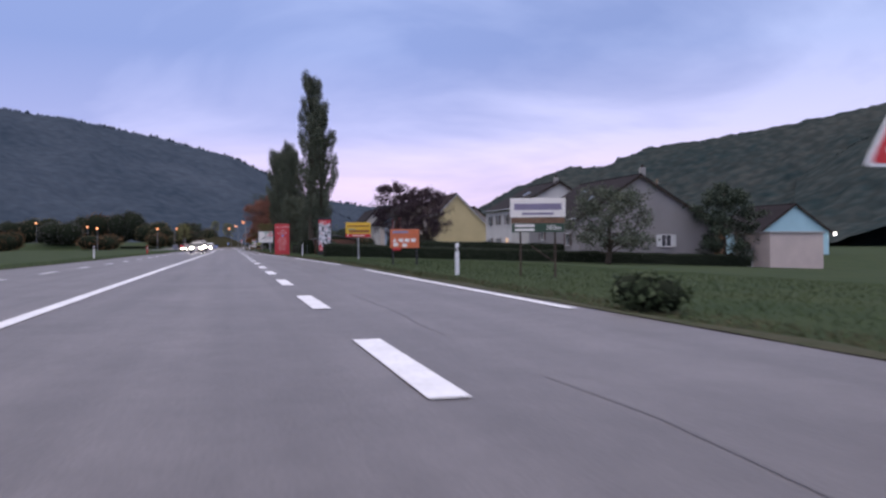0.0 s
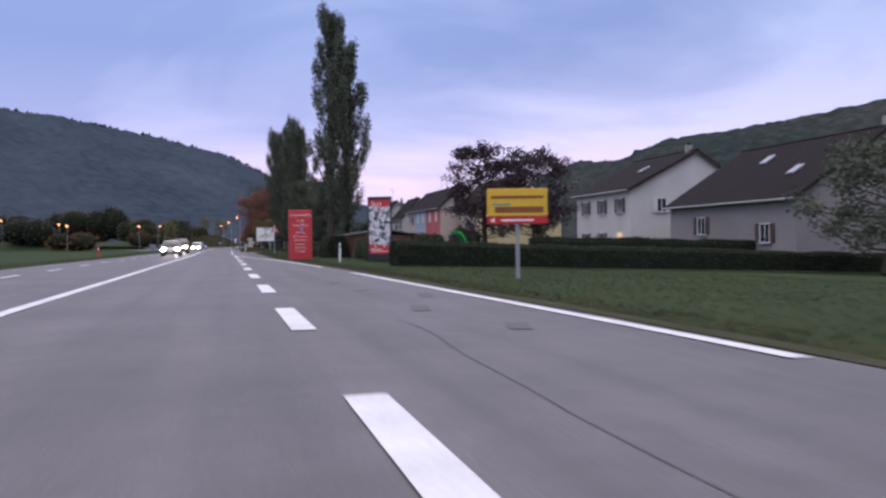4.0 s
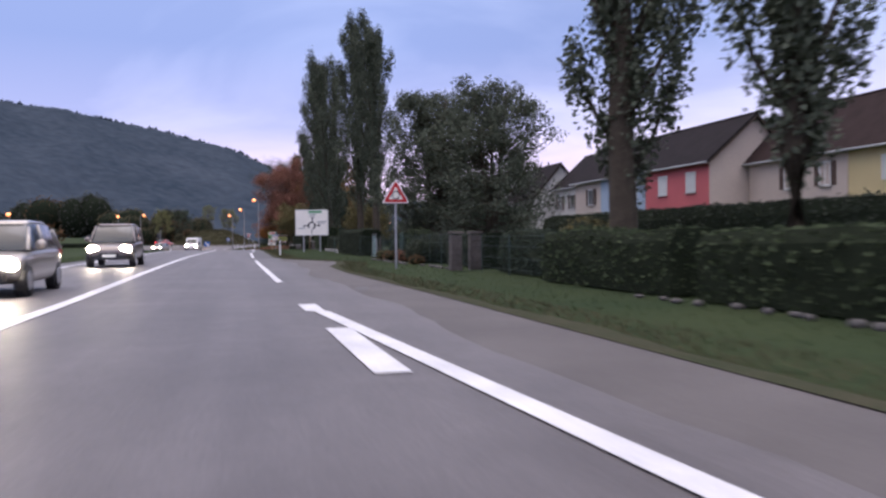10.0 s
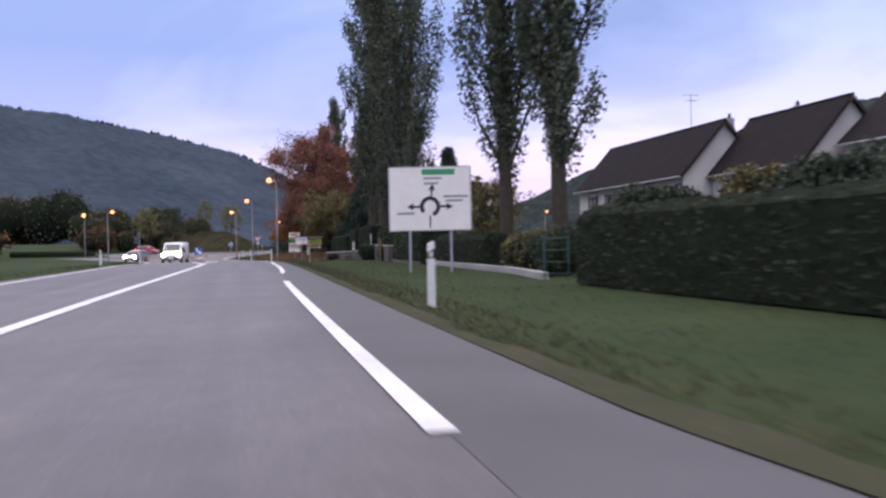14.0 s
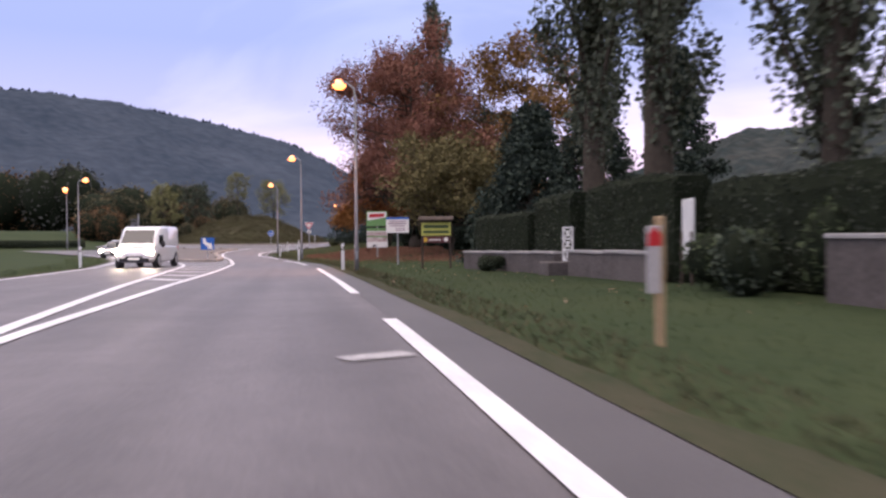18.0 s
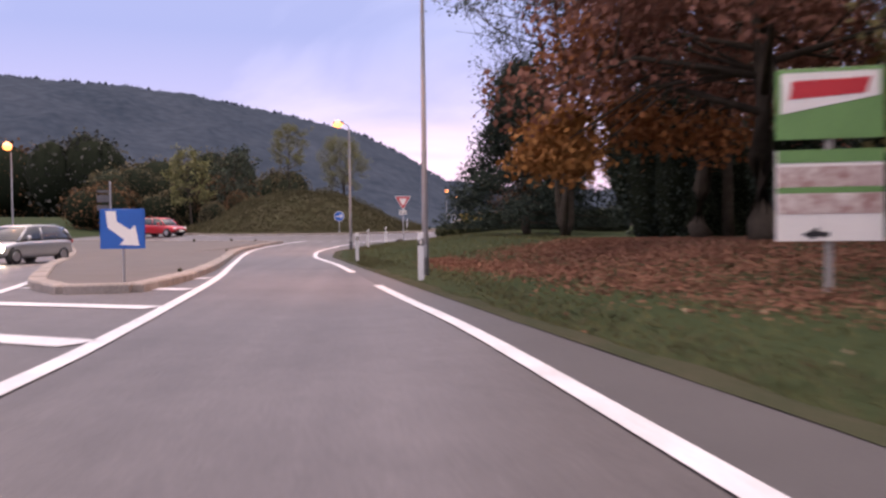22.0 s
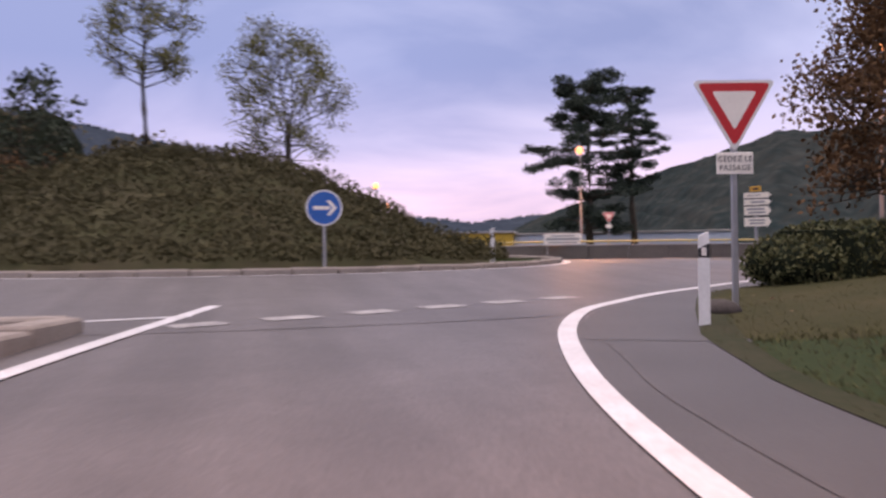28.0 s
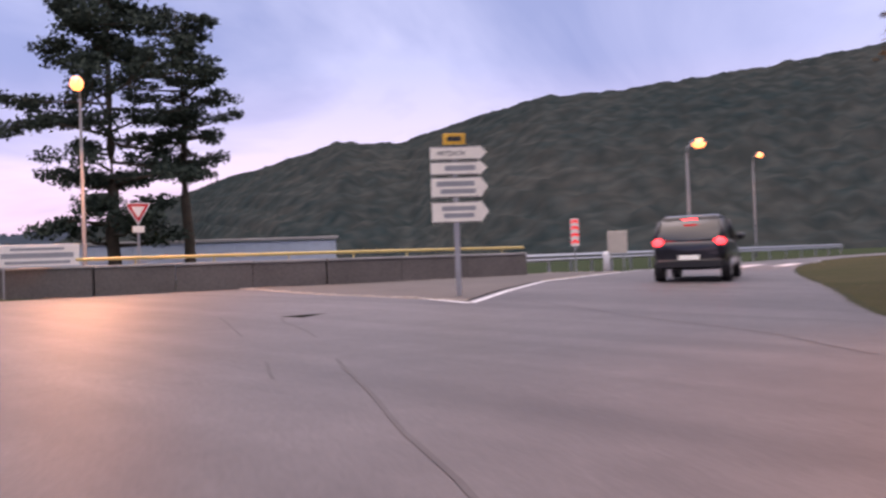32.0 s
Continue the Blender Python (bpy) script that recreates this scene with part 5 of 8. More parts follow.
part("plate_border", Shape().box((0, 0.0, 1.87), (0.43, 0.006, 0.005)), SIGNW, pl)
lettering(pl, "CÉDEZ LE", 0, 1.89, 0.095, BLACK, -0.006, spacing=1.05)
lettering(pl, "PASSAGE", 0, 1.78, 0.095, BLACK, -0.006, spacing=1.05)
y2 = triangle_sign(18.6, 323.6, -20, 0.8, 2.1, True, "give-way sign beyond the parapet, point down", "give_way_sign")
part("plate", Shape().rbox((0, 0.008, 1.95), (0.36, 0.02, 0.2), 0.01), SIGNW, y2)

# keep-right disc on the island
kd = thing("keep_right_sign", at(-1.68, 293.5, -8), "round blue sign with a white arrow on the island's edge", "road sign")
ZD = 1.70 - gz(-1.68, 293.5)
part("post", Shape().tube((0, 0.05, -0.2), (0, 0.05, ZD), 0.035, n=10), STEEL, kd)
part("back_plate", Shape().disc((0, ZD), 0.37, 0.0, 0.02, 32), WHITE, kd)
part("face", Shape().disc((0, ZD), 0.335, -0.004, 0.0, 32), BLUE, kd, "blue face")
ar = Shape().box((-0.05, -0.006, ZD), (0.34, 0.004, 0.075))
ar.prism([(0.05, ZD + 0.15), (0.13, ZD + 0.15), (0.26, ZD), (0.13, ZD - 0.15), (0.05, ZD - 0.15), (0.17, ZD)], -0.008, -0.004)
part("arrow", ar, SIGNW, kd, "white arrow")

# pass-this-side board on the splitter nose
pb = thing("arrow_board", at(-4.7, 247.5, 0, 0.14), "square blue board with a white bent arrow", "road sign")
part("post", Shape().tube((0, 0.04, -0.1), (0, 0.04, 1.36), 0.026, n=8), STEEL, pb)
part("board", Shape().rbox((0, 0.0, 1.02), (0.84, 0.03, 0.77), 0.02), BLUE, pb, "blue board")
a = Shape().prism([(-0.31, 1.36), (-0.12, 1.36), (-0.1, 1.16), (0.14, 1.0), (0.24, 1.09), (0.31, 0.69), (-0.05, 0.71), (0.03, 0.81), (-0.27, 1.04)], -0.022, -0.016)
part("arrow", a, SIGNW, pb, "white bent arrow")

# roundabout plan sign
rs = thing("roundabout_plan_sign", at(6.37, 176.8, -14), "large white direction board with a black roundabout plan", "direction sign")
for x in (-0.72, 0.72):
    part("post", Shape().rbox((x, 0.07, 1.55), (0.09, 0.07, 3.6), 0.01), STEEL, rs)
# no headlamp lights this board; that brightness is put into the colour
part("board", Shape().rbox((0, 0, 2.53), (2.9, 0.04, 2.26), 0.03), SIGNW, rs, "cream-white board with headlamp light put into its colour")
fr = Shape()
for z in (1.42, 3.64):
    fr.box((0, -0.023, z), (2.86, 0.004, 0.03))
for x in (-1.42, 1.42):
    fr.box((x, -0.0235, 2.53), (0.03, 0.005, 2.2))
part("border", fr, GREYP, rs, "thin dark border")
ARC = [radians(-70 + 290 * k / 20) for k in range(21)]
ring = Shape()
RV = [(r * math.cos(q), y, 2.25 + r * math.sin(q)) for q in ARC for r in (0.36, 0.22) for y in (-0.028, -0.022)]
RF = [f for k in range(20) for f in ((4 * k, 4 * k + 4, 4 * k + 6, 4 * k + 2), (4 * k + 1, 4 * k + 3, 4 * k + 7, 4 * k + 5), (4 * k, 4 * k + 1, 4 * k + 5, 4 * k + 4), (4 * k + 2, 4 * k + 6, 4 * k + 7, 4 * k + 3))]
ring.add(RV, RF + [(0, 2, 3, 1), (80, 81, 83, 82)])
part("ring", ring, BLACK, rs, "black ring")
for dx, dz in ((1, 0), (-1, 0), (0.12, 1)):
    n = Vector((dx, dz)).normalized(); t = Vector((-n.y, n.x)); c = Vector((0, 2.25))
    sh = Shape()
    p0, p1, p2 = c + n * 0.34, c + n * 0.58, c + n * 0.8
    sh.prism([tuple(p0 + t * 0.035), tuple(p1 + t * 0.035), tuple(p1 + t * 0.12), tuple(p2), tuple(p1 - t * 0.12), tuple(p1 - t * 0.035), tuple(p0 - t * 0.035)], -0.028, -0.022)
    part("arrow", sh, BLACK, rs, "black arrow")
part("stem", Shape().box((0, -0.025, 1.72), (0.05, 0.006, 0.44)), BLACK, rs)
part("green_panel", Shape().box((0.3, -0.025, 3.46), (1.15, 0.006, 0.2)), mat("green_sheeting", (0.05, 0.28, 0.12), 0.4), rs, "green name panel")
bars(rs, [(0.1, 3.24, 0.62, 0.08), (0.05, 3.06, 0.5, 0.08), (0.9, 2.6, 0.85, 0.08), (0.85, 2.45, 0.6, 0.08), (-0.85, 2.02, 0.6, 0.08)], GREYP, -0.025)

# direction sign with four arms
ds = thing("direction_sign", at(18.86, 309.1, -40, 0.12), "signpost with four pale direction arms and a yellow road-number plate", "direction sign")
part("post", Shape().rbox((0, 0.06, 1.2), (0.11, 0.08, 3.2), 0.015), STEEL, ds)
part("number_plate", Shape().rbox((0, 0, 3.02), (0.44, 0.03, 0.22), 0.01), mat("yellow_sheeting", (0.72, 0.4, 0.03), 0.4), ds, "small yellow road-number plate")
bars(ds, [(0, 3.02, 0.28, 0.09)], BLACK, -0.018)
for z, h in ((2.74, 0.27), (2.44, 0.27), (2.06, 0.41), (1.57, 0.42)):
    arm = part("arm", Shape().prism([(-0.48, z - h / 2), (0.5, z - h / 2), (0.64, z), (0.5, z + h / 2), (-0.48, z + h / 2)], -0.015, 0.02), CREAM, ds, "pale arrow-shaped arm")
    for q in (z - h / 2 + 0.012, z + h / 2 - 0.012):
        part("border", Shape().box((0.0, -0.017, q), (0.94, 0.004, 0.016)), BLACK, arm, "thin dark border")
lettering(ds, "MITZACH", -0.06, 2.69, 0.13, BLACK, -0.018)
bars(ds, [(0.1, 2.44, 0.6, 0.1), (0.0, 2.13, 0.75, 0.1), (0.05, 1.98, 0.7, 0.09), (0.05, 1.64, 0.66, 0.09), (0.05, 1.5, 0.6, 0.09)], GREYP, -0.017)

# old signpost seen from the side on the west
dl = thing("signpost", at(-14.8, 282.6, 20, 0.12), "signpost with grey-backed direction plates seen from behind", "direction sign")
part("post", Shape().tube((0, 0, -0.2), (0, 0, 3.8), 0.055, n=10), STEEL, dl)
for z, h in ((3.2, 0.14), (2.78, 0.42), (2.24, 0.3)):
    part("plate", Shape().rbox((-0.36, 0.07, z), (0.76, 0.03, h), 0.01), mat("plate_back", (0.12, 0.12, 0.13), 0.5, 0.4, vary=0.15), dl, "dark plate back")
part("plate", Shape().rbox((0.06, 0.07, 1.72), (0.78, 0.03, 0.2), 0.01), GREYP, dl, "pale plate")

# chevron bollard and cabinet near the crossing
cb = thing("chevron_bollard", at(31.5, 316.2, -40), "slim sign with red and white chevrons on a short post", "road sign")
part("post", Shape().tube((0, 0.03, -0.1), (0, 0.03, 1.5), 0.03, n=8), STEEL, cb)
part("board", Shape().rbox((0, 0, 1.5), (0.3, 0.03, 1.0), 0.02), SIGNW, cb)
for z in (1.15, 1.4, 1.65, 1.88):
    # sheeting is no lamp; weak emission added to imitate reflected light
    part("chevron", Shape().prism([(-0.13, z - 0.07), (0, z), (0.13, z - 0.07), (0.13, z + 0.03), (0, z + 0.1), (-0.13, z + 0.03)], -0.02, -0.015), mat("red_glow_sheeting", (0.75, 0.03, 0.03), 0.3, emit=(1, 0.03, 0.03), strength=0.6), cb, "red chevron with an added weak glow")
bx = thing("road_cabinet", at(36.0, 317.6, -40), "pale grey sign panel on two short posts", "sign")
part("panel", Shape().rbox((0, 0, 1.15), (0.8, 0.06, 0.9), 0.02), mat("pale_panel", (0.5, 0.45, 0.38), 0.6), bx)
for x in (-0.25, 0.25):
    part("leg", Shape().tube((x, 0.05, -0.1), (x, 0.05, 0.8), 0.03, n=8), STEEL, bx)
bp = thing("bollard", at(33.6, 316.4, 0, 0.1), "short pale concrete bollard", "bollard")
part("post", Shape().path([(0, 0, -0.1), (0, 0, 0.6), (0, 0, 0.68)], [0.13, 0.12, 0.07], 12), WHITE, bp, "", True)

# ---- advertising boards
ORNG = mat("orange_board", (0.62, 0.16, 0.06), 0.5, vary=0.1)
YELL = mat("yellow_board", (0.72, 0.45, 0.03), 0.5, vary=0.1)
YGRN = mat("lime_board", (0.45, 0.46, 0.09), 0.5, vary=0.1)
DGRN = mat("dark_green_board", (0.03, 0.07, 0.04), 0.5, vary=0.1)
WOOD = mat("weathered_wood", (0.14, 0.095, 0.06), 0.85, vary=0.3, scale=3, fine=30, bump=0.5)
DWOOD = mat("dark_wood", (0.06, 0.042, 0.03), 0.85, vary=0.3, scale=3, fine=30, bump=0.5)
MAROON = mat("maroon_panel", (0.12, 0.03, 0.03), 0.5)

bb = thing("roadside_billboard", at(9.4, 25.6, -14), "white billboard over a dark green strip on two thin posts", "billboard")
for x in (-0.55, 0.55):
    part("post", Shape().rbox((x, 0.05, 0.6), (0.06, 0.05, 1.9), 0.01), DWOOD, bb)
part("brace", Shape().tube((-0.2, 0.05, 0.95), (0.5, 0.05, 0.45), 0.02, n=6), DWOOD, bb)
part("board", Shape().rbox((0, 0, 2.17), (1.76, 0.03, 0.6), 0.01), SIGNW, bb, "white upper board")
bars(bb, [(0, 2.2, 1.5, 0.2), (0, 1.98, 1.0, 0.07)], mat("purple_ink", (0.24, 0.21, 0.3), 0.6), -0.018)
part("picture_strip", Shape().rbox((0, 0, 1.77), (1.7, 0.028, 0.18), 0.01), mat("brown_picture", (0.16, 0.09, 0.05), 0.6, vary=0.5, scale=9, fine=40), bb, "brown picture strip")
gs = part("green_strip", Shape().rbox((0, 0, 1.53), (1.66, 0.03, 0.28), 0.01), DGRN, bb, "dark green strip with white writing")
lettering(gs, "300m", 0.5, 1.46, 0.22, SIGNW, -0.018)
bars(gs, [(-0.42, 1.6, 0.62, 0.08), (-0.42, 1.47, 0.62, 0.08)], SIGNW, -0.018)

ob_ = thing("orange_sign", at(8.4, 42.3, -14), "orange advertising sign with pale pictograms on two posts", "advertising sign")
for x in (-0.6, 0.6):
    part("post", Shape().rbox((x, 0.04, 0.35), (0.09, 0.07, 1.2), 0.01), BLACK, ob_)
part("board", Shape().rbox((0, 0, 1.28), (1.46, 0.03, 0.94), 0.01), ORNG, ob_, "orange board")
part("blue_strip", Shape().box((-0.2, -0.018, 1.62), (0.8, 0.006, 0.12)), mat("grey_blue_ink", (0.25, 0.25, 0.36), 0.5), ob_)
for x, z in ((-0.18, 1.2), (0.12, 1.2), (0.44, 1.2), (-0.45, 0.98), (0.0, 0.95)):
    part("pictogram", Shape().rbox((x, -0.018, z), (0.24, 0.006, 0.17), 0.003), SIGNW, ob_, "pale pictogram")
part("pictogram", Shape().prism([(-0.62, 1.1), (-0.5, 1.32), (-0.38, 1.1)], -0.021, -0.015), SIGNW, ob_, "pale tent pictogram")
part("red_tab", Shape().rbox((-0.4, 0, 0.75), (0.4, 0.02, 0.11), 0.005), RED, ob_)

yb = thing("yellow_sign", at(8.2, 57.35, -14, -0.18), "yellow advertising sign with a red arrow strip on one post", "advertising sign")
part("post", Shape().rbox((0, 0.05, 0.75), (0.1, 0.08, 2.1), 0.01), GREYP, yb)
part("board", Shape().rbox((0, 0, 2.28), (1.68, 0.03, 0.76), 0.01), YELL, yb, "yellow board")
bars(yb, [(0, 2.42, 1.45, 0.08), (0.05, 2.07, 1.35, 0.17)], mat("brown_ink", (0.24, 0.08, 0.02), 0.6), -0.018)
bars(yb, [(-0.45, 2.22, 0.5, 0.05)], mat("teal_ink", (0.1, 0.3, 0.3), 0.6), -0.018)
rd = part("red_strip", Shape().rbox((0, 0, 1.78), (1.68, 0.03, 0.2), 0.01), RED, yb, "red strip with a white arrow")
part("arrow", Shape().prism([(-0.76, 1.78), (-0.64, 1.85), (-0.64, 1.71)], -0.022, -0.016), SIGNW, rd)
bars(rd, [(0.0, 1.78, 0.9, 0.05)], SIGNW, -0.018)

# jazz poster board
jz = thing("poster_board", at(8.3, 80.0, -22, 0.1) @ Matrix.Diagonal((1, 1, 0.9, 1)), "tall black-framed board with a red, white and grey concert poster", "poster")
part("frame", Shape().rbox((0, 0.03, 1.85), (1.3, 0.1, 3.8), 0.02), BLACK, jz, "black frame")


def poster_mat():
    m = bpy.data.materials.new("poster_print")
    m.use_nodes = True
    nt = m.node_tree
    N, L = nt.nodes.new, nt.links.new
    b = nt.nodes["Principled BSDF"]
    b.inputs["Roughness"].default_value = 0.45
    co = N("ShaderNodeTexCoord")
    n = N("ShaderNodeTexNoise"); n.inputs["Scale"].default_value = 3.4; n.inputs["Detail"].default_value = 4; n.inputs["Distortion"].default_value = 0.8
    L(co.outputs["Object"], n.inputs["Vector"])
    r = N("ShaderNodeValToRGB"); r.color_ramp.interpolation = "CONSTANT"
    e = r.color_ramp.elements
    e[0].position, e[0].color = 0.0, (0.03, 0.03, 0.035, 1)
    e[1].position, e[1].color = 0.42, (0.3, 0.31, 0.33, 1)
    for p, c in ((0.49, (0.7, 0.7, 0.72, 1)), (0.62, (0.5, 0.05, 0.06, 1)), (0.7, (0.15, 0.15, 0.17, 1))):
        k = e.new(p); k.color = c
    L(n.outputs["Fac"], r.inputs[0]); L(r.outputs[0], b.inputs["Base Color"])
    return m


part("poster", Shape().box((0, -0.024, 1.95), (1.14, 0.006, 3.2)), poster_mat(), jz, "splashed grey and white print")
rs_ = random.Random(4)
for zc, hh, up in ((3.35, 0.42, True), (0.55, 0.4, False)):
    pts = []
    for i in range(15):
        x = -0.57 + 1.14 * i / 14
        pts.append((x, zc + (-1 if up else 1) * (hh * rs_.uniform(0.25, 1.0))))
    edge = [(0.57, zc + 0.2), (-0.57, zc + 0.2)] if up else [(0.57, zc - 0.2), (-0.57, zc - 0.2)]
    part("red_splash", Shape().prism(pts + edge, -0.034, -0.028), mat("poster_red", (0.55, 0.04, 0.05), 0.45), jz, "torn-edged red print")
lettering(jz, "Jazz", -0.15, 3.22, 0.36, SIGNW, -0.037)
bars(jz, [(0.1, 3.1, 0.6, 0.04), (-0.2, 0.62, 0.6, 0.05), (0.0, 0.5, 0.9, 0.04)], SIGNW, -0.037)

# red welcome totem
rt = thing("welcome_totem", at(4.95, 90.6, -12), "tall red welcome panel with white lettering", "welcome sign")
part("panel", Shape().rbox((0, 0.05, 1.52), (1.5, 0.14, 3.3), 0.03), mat("red_panel", (0.5, 0.035, 0.04), 0.35, vary=0.08, scale=1.2), rt, "red panel")
for txt, z, sz in (("SAINT AMARIN", 2.76, 0.2), ("VOUS", 2.42, 0.19), ("ACCUEILLE", 2.12, 0.19), ("SES HÔTELS", 1.68, 0.115), ("SES RESTAURANTS", 1.43, 0.115), ("SES COMMERCES", 1.18, 0.115), ("SES SERVICES", 0.94, 0.115), ("SES ARTISANS", 0.7, 0.115), ("SON MUSÉE", 0.46, 0.115)):
    lettering(rt, txt, 0.02, z, sz, SIGNW, -0.024)
part("emblem", Shape().prism([(0.08, 1.82), (0.22, 1.96), (0.08, 2.1), (-0.06, 1.96)], -0.03, -0.022), mat("emblem_blue", (0.12, 0.3, 0.62), 0.4), rt, "small blue diamond emblem")

# lime board with a little roof
lb = thing("inn_board", at(6.4, 224.85, -12), "lime-yellow board under a small roof on two wooden posts", "advertising board")
for x in (-0.57, 0.57):
    part("post", Shape().rbox((x, 0.04, 0.85), (0.085, 0.085, 2.2), 0.01), DWOOD, lb)
part("roof", Shape().prism([(-0.2, 1.9), (0.0, 2.02), (0.2, 1.9), (0.2, 1.95), (0.0, 2.08), (-0.2, 1.95)], -0.7, 0.7, "x"), DWOOD, lb, "small dark roof")
part("board", Shape().rbox((0, -0.02, 1.56), (1.2, 0.04, 0.53), 0.01), YGRN, lb, "lime-yellow board")
bars(lb, [(0, 1.66, 1.0, 0.13), (0, 1.44, 1.04, 0.11)], mat("dark_green_ink", (0.05, 0.08, 0.02), 0.6), -0.044)
mr = part("strip", Shape().rbox((0, -0.02, 1.13), (1.09, 0.04, 0.25), 0.01), MAROON, lb, "maroon strip")
part("emblem", Shape().box((-0.43, -0.044, 1.13), (0.14, 0.006, 0.17)), YELL, mr)
bars(mr, [(-0.05, 1.12, 0.5, 0.045)], CREAM, -0.044)
part("emblem", Shape().disc((0.4, 1.13), 0.085, -0.046, -0.041, 16), CREAM, mr, "pale round mark")

# white association sign
wsn = thing("white_sign", at(5.72, 232.05, -14), "white board with a blue top strip on one post", "advertising board")
part("post", Shape().rbox((0, 0.04, 0.85), (0.07, 0.05, 2.1), 0.01), GREYP, wsn)
part("board", Shape().rbox((0, 0, 1.86), (1.12, 0.03, 0.66), 0.01), SIGNW, wsn, "white board")
part("blue_strip", Shape().rbox((0, 0, 2.235), (1.12, 0.035, 0.1), 0.01), BLUE, wsn, "blue strip")
bars(wsn, [(0, 2.09, 0.82, 0.045), (0, 1.98, 0.9, 0.06), (0, 1.87, 0.74, 0.04), (0.14, 1.74, 0.5, 0.03), (0.14, 1.65, 0.5, 0.03)], mat("magenta_ink", (0.3, 0.16, 0.2), 0.6), -0.018)
part("arrow", arc_arrow(-0.37, 1.66, 0.075, 20, 170, 0.035), BLACK, wsn)

# supermarket sign, two panels
sm = thing("shop_sign", at(5.57, 240.5, -18, -0.57), "green and white shop sign with a photo panel below", "advertising board")
part("post", Shape().rbox((0, 0.05, 1.35), (0.09, 0.07, 2.7), 0.01), mat("grey_cream_post", (0.3, 0.28, 0.26), 0.6, vary=0.2), sm)
GRN = mat("shop_green", (0.14, 0.3, 0.09), 0.45, vary=0.1)
up = part("upper_panel", Shape().rbox((0, 0, 2.84), (1.24, 0.04, 0.86), 0.01), GRN, sm, "green upper panel")
part("white_field", Shape().prism([(-0.56, 2.72), (-0.56, 3.22), (0.56, 3.22), (0.56, 2.92)], -0.028, -0.021), SIGNW, up, "white field")
part("red_shape", Shape().prism([(-0.46, 2.9), (-0.44, 3.12), (0.46, 3.14), (0.4, 2.95)], -0.035, -0.029), RED, up, "red logo shape")
lo_ = part("lower_panel", Shape().rbox((0, 0, 1.72), (1.24, 0.04, 1.12), 0.01), SIGNW, sm, "white lower panel")
part("green_band", Shape().box((0, -0.024, 2.2), (1.22, 0.006, 0.16)), GRN, lo_)
for z in (1.95, 1.62):
    part("picture", Shape().box((0, -0.024, z), (1.2, 0.006, 0.25)), mat("food_picture", (0.3, 0.12, 0.1), 0.5, scale=4, fine=11, bump=0, second=(0.75, 0.68, 0.62)), lo_, "pink and cream food picture")
part("green_strip", Shape().box((0, -0.024, 1.785), (1.22, 0.006, 0.075)), GRN, lo_)
part("arrow", Shape().prism([(-0.32, 1.24), (-0.12, 1.34), (-0.14, 1.28), (0.0, 1.27), (-0.02, 1.21), (-0.16, 1.22), (-0.18, 1.18)], -0.028, -0.021), BLACK, lo_, "dark arrow mark")
part("arrow", arc_arrow(-0.15, 1.3, 0.06, 20, 170, 0.03), BLACK, lo_)

# hiking stake with small panels
st = thing("wooden_stake", at(3.8, 197.8, 20), "pale wooden stake with a small information plate", "stake")
part("stake", Shape().rbox((0, 0, 0.5), (0.075, 0.075, 1.25), 0.012), mat("pale_wood", (0.36, 0.25, 0.14), 0.8, vary=0.2, fine=30, bump=0.4), st)
part("plate", Shape().rbox((-0.1, -0.03, 0.74), (0.16, 0.02, 0.6), 0.005), mat("pale_grey_plate", (0.46, 0.43, 0.42), 0.5), st, "pale grey plate")
part("red_mark", Shape().prism([(-0.18, 0.86), (-0.18, 0.96), (-0.1, 1.03), (-0.02, 0.96), (-0.02, 0.86)], -0.045, -0.041), RED, st)

# poster stand on the far side
lp = thing("far_poster_stand", at(-11.8, 186.5, 10), "grey poster panel on the far verge", "poster")
part("frame", Shape().rbox((0, 0.03, 0.55), (1.0, 0.08, 1.1), 0.02), GREYP, lp)
part("print", Shape().box((0, -0.014, 0.62), (0.88, 0.006, 0.85)), mat("faded_print", (0.2, 0.2, 0.26), 0.6, vary=0.4, scale=5, fine=20), lp)

# boulder at the foot of the give-way sign
rk = thing("boulder", at(2.4, 285.5, 20), "rounded grey boulder half sunk in the grass", "boulder")
rsx = Shape().ball((0, 0, 0.04), (0.3, 0.24, 0.15), 12, 8)
rsx.v = [tuple(Vector(v) * (1 + 0.16 * noise.noise(Vector(v) * 3))) for v in rsx.v]
part("stone", rsx, mat("boulder_stone", (0.06, 0.05, 0.046), 0.9, vary=0.35, scale=6, fine=30, bump=0.6), rk, "", True)

# ---------------------------------------------------------------- houses
TILE = mat("dark_roof_tiles", (0.018, 0.0145, 0.016), 0.9, vary=0.3, scale=1.2, fine=22, bump=0.4, spec=0.1)
TILEB = mat("brown_roof_tiles", (0.032, 0.021, 0.02), 0.9, vary=0.3, scale=1.2, fine=22, bump=0.4, spec=0.1)
GLASS = mat("window_glass", (0.03, 0.034, 0.04), 0.08, vary=0.1, spec=0.8)
FRAME = mat("white_frame", (0.7, 0.7, 0.68), 0.5)
SHUT = mat("brown_shutter", (0.07, 0.04, 0.03), 0.7, vary=0.2)
SHUTW = mat("pale_shutter", (0.6, 0.6, 0.58), 0.6, vary=0.1)
LITWIN = mat("lit_window", (0.9, 0.5, 0.25), 0.5, emit=(1.0, 0.55, 0.25), strength=0.9)


def render_wall(name, c):
    return mat(name, c, 0.9, vary=0.12, scale=0.5, fine=16, bump=0.3)


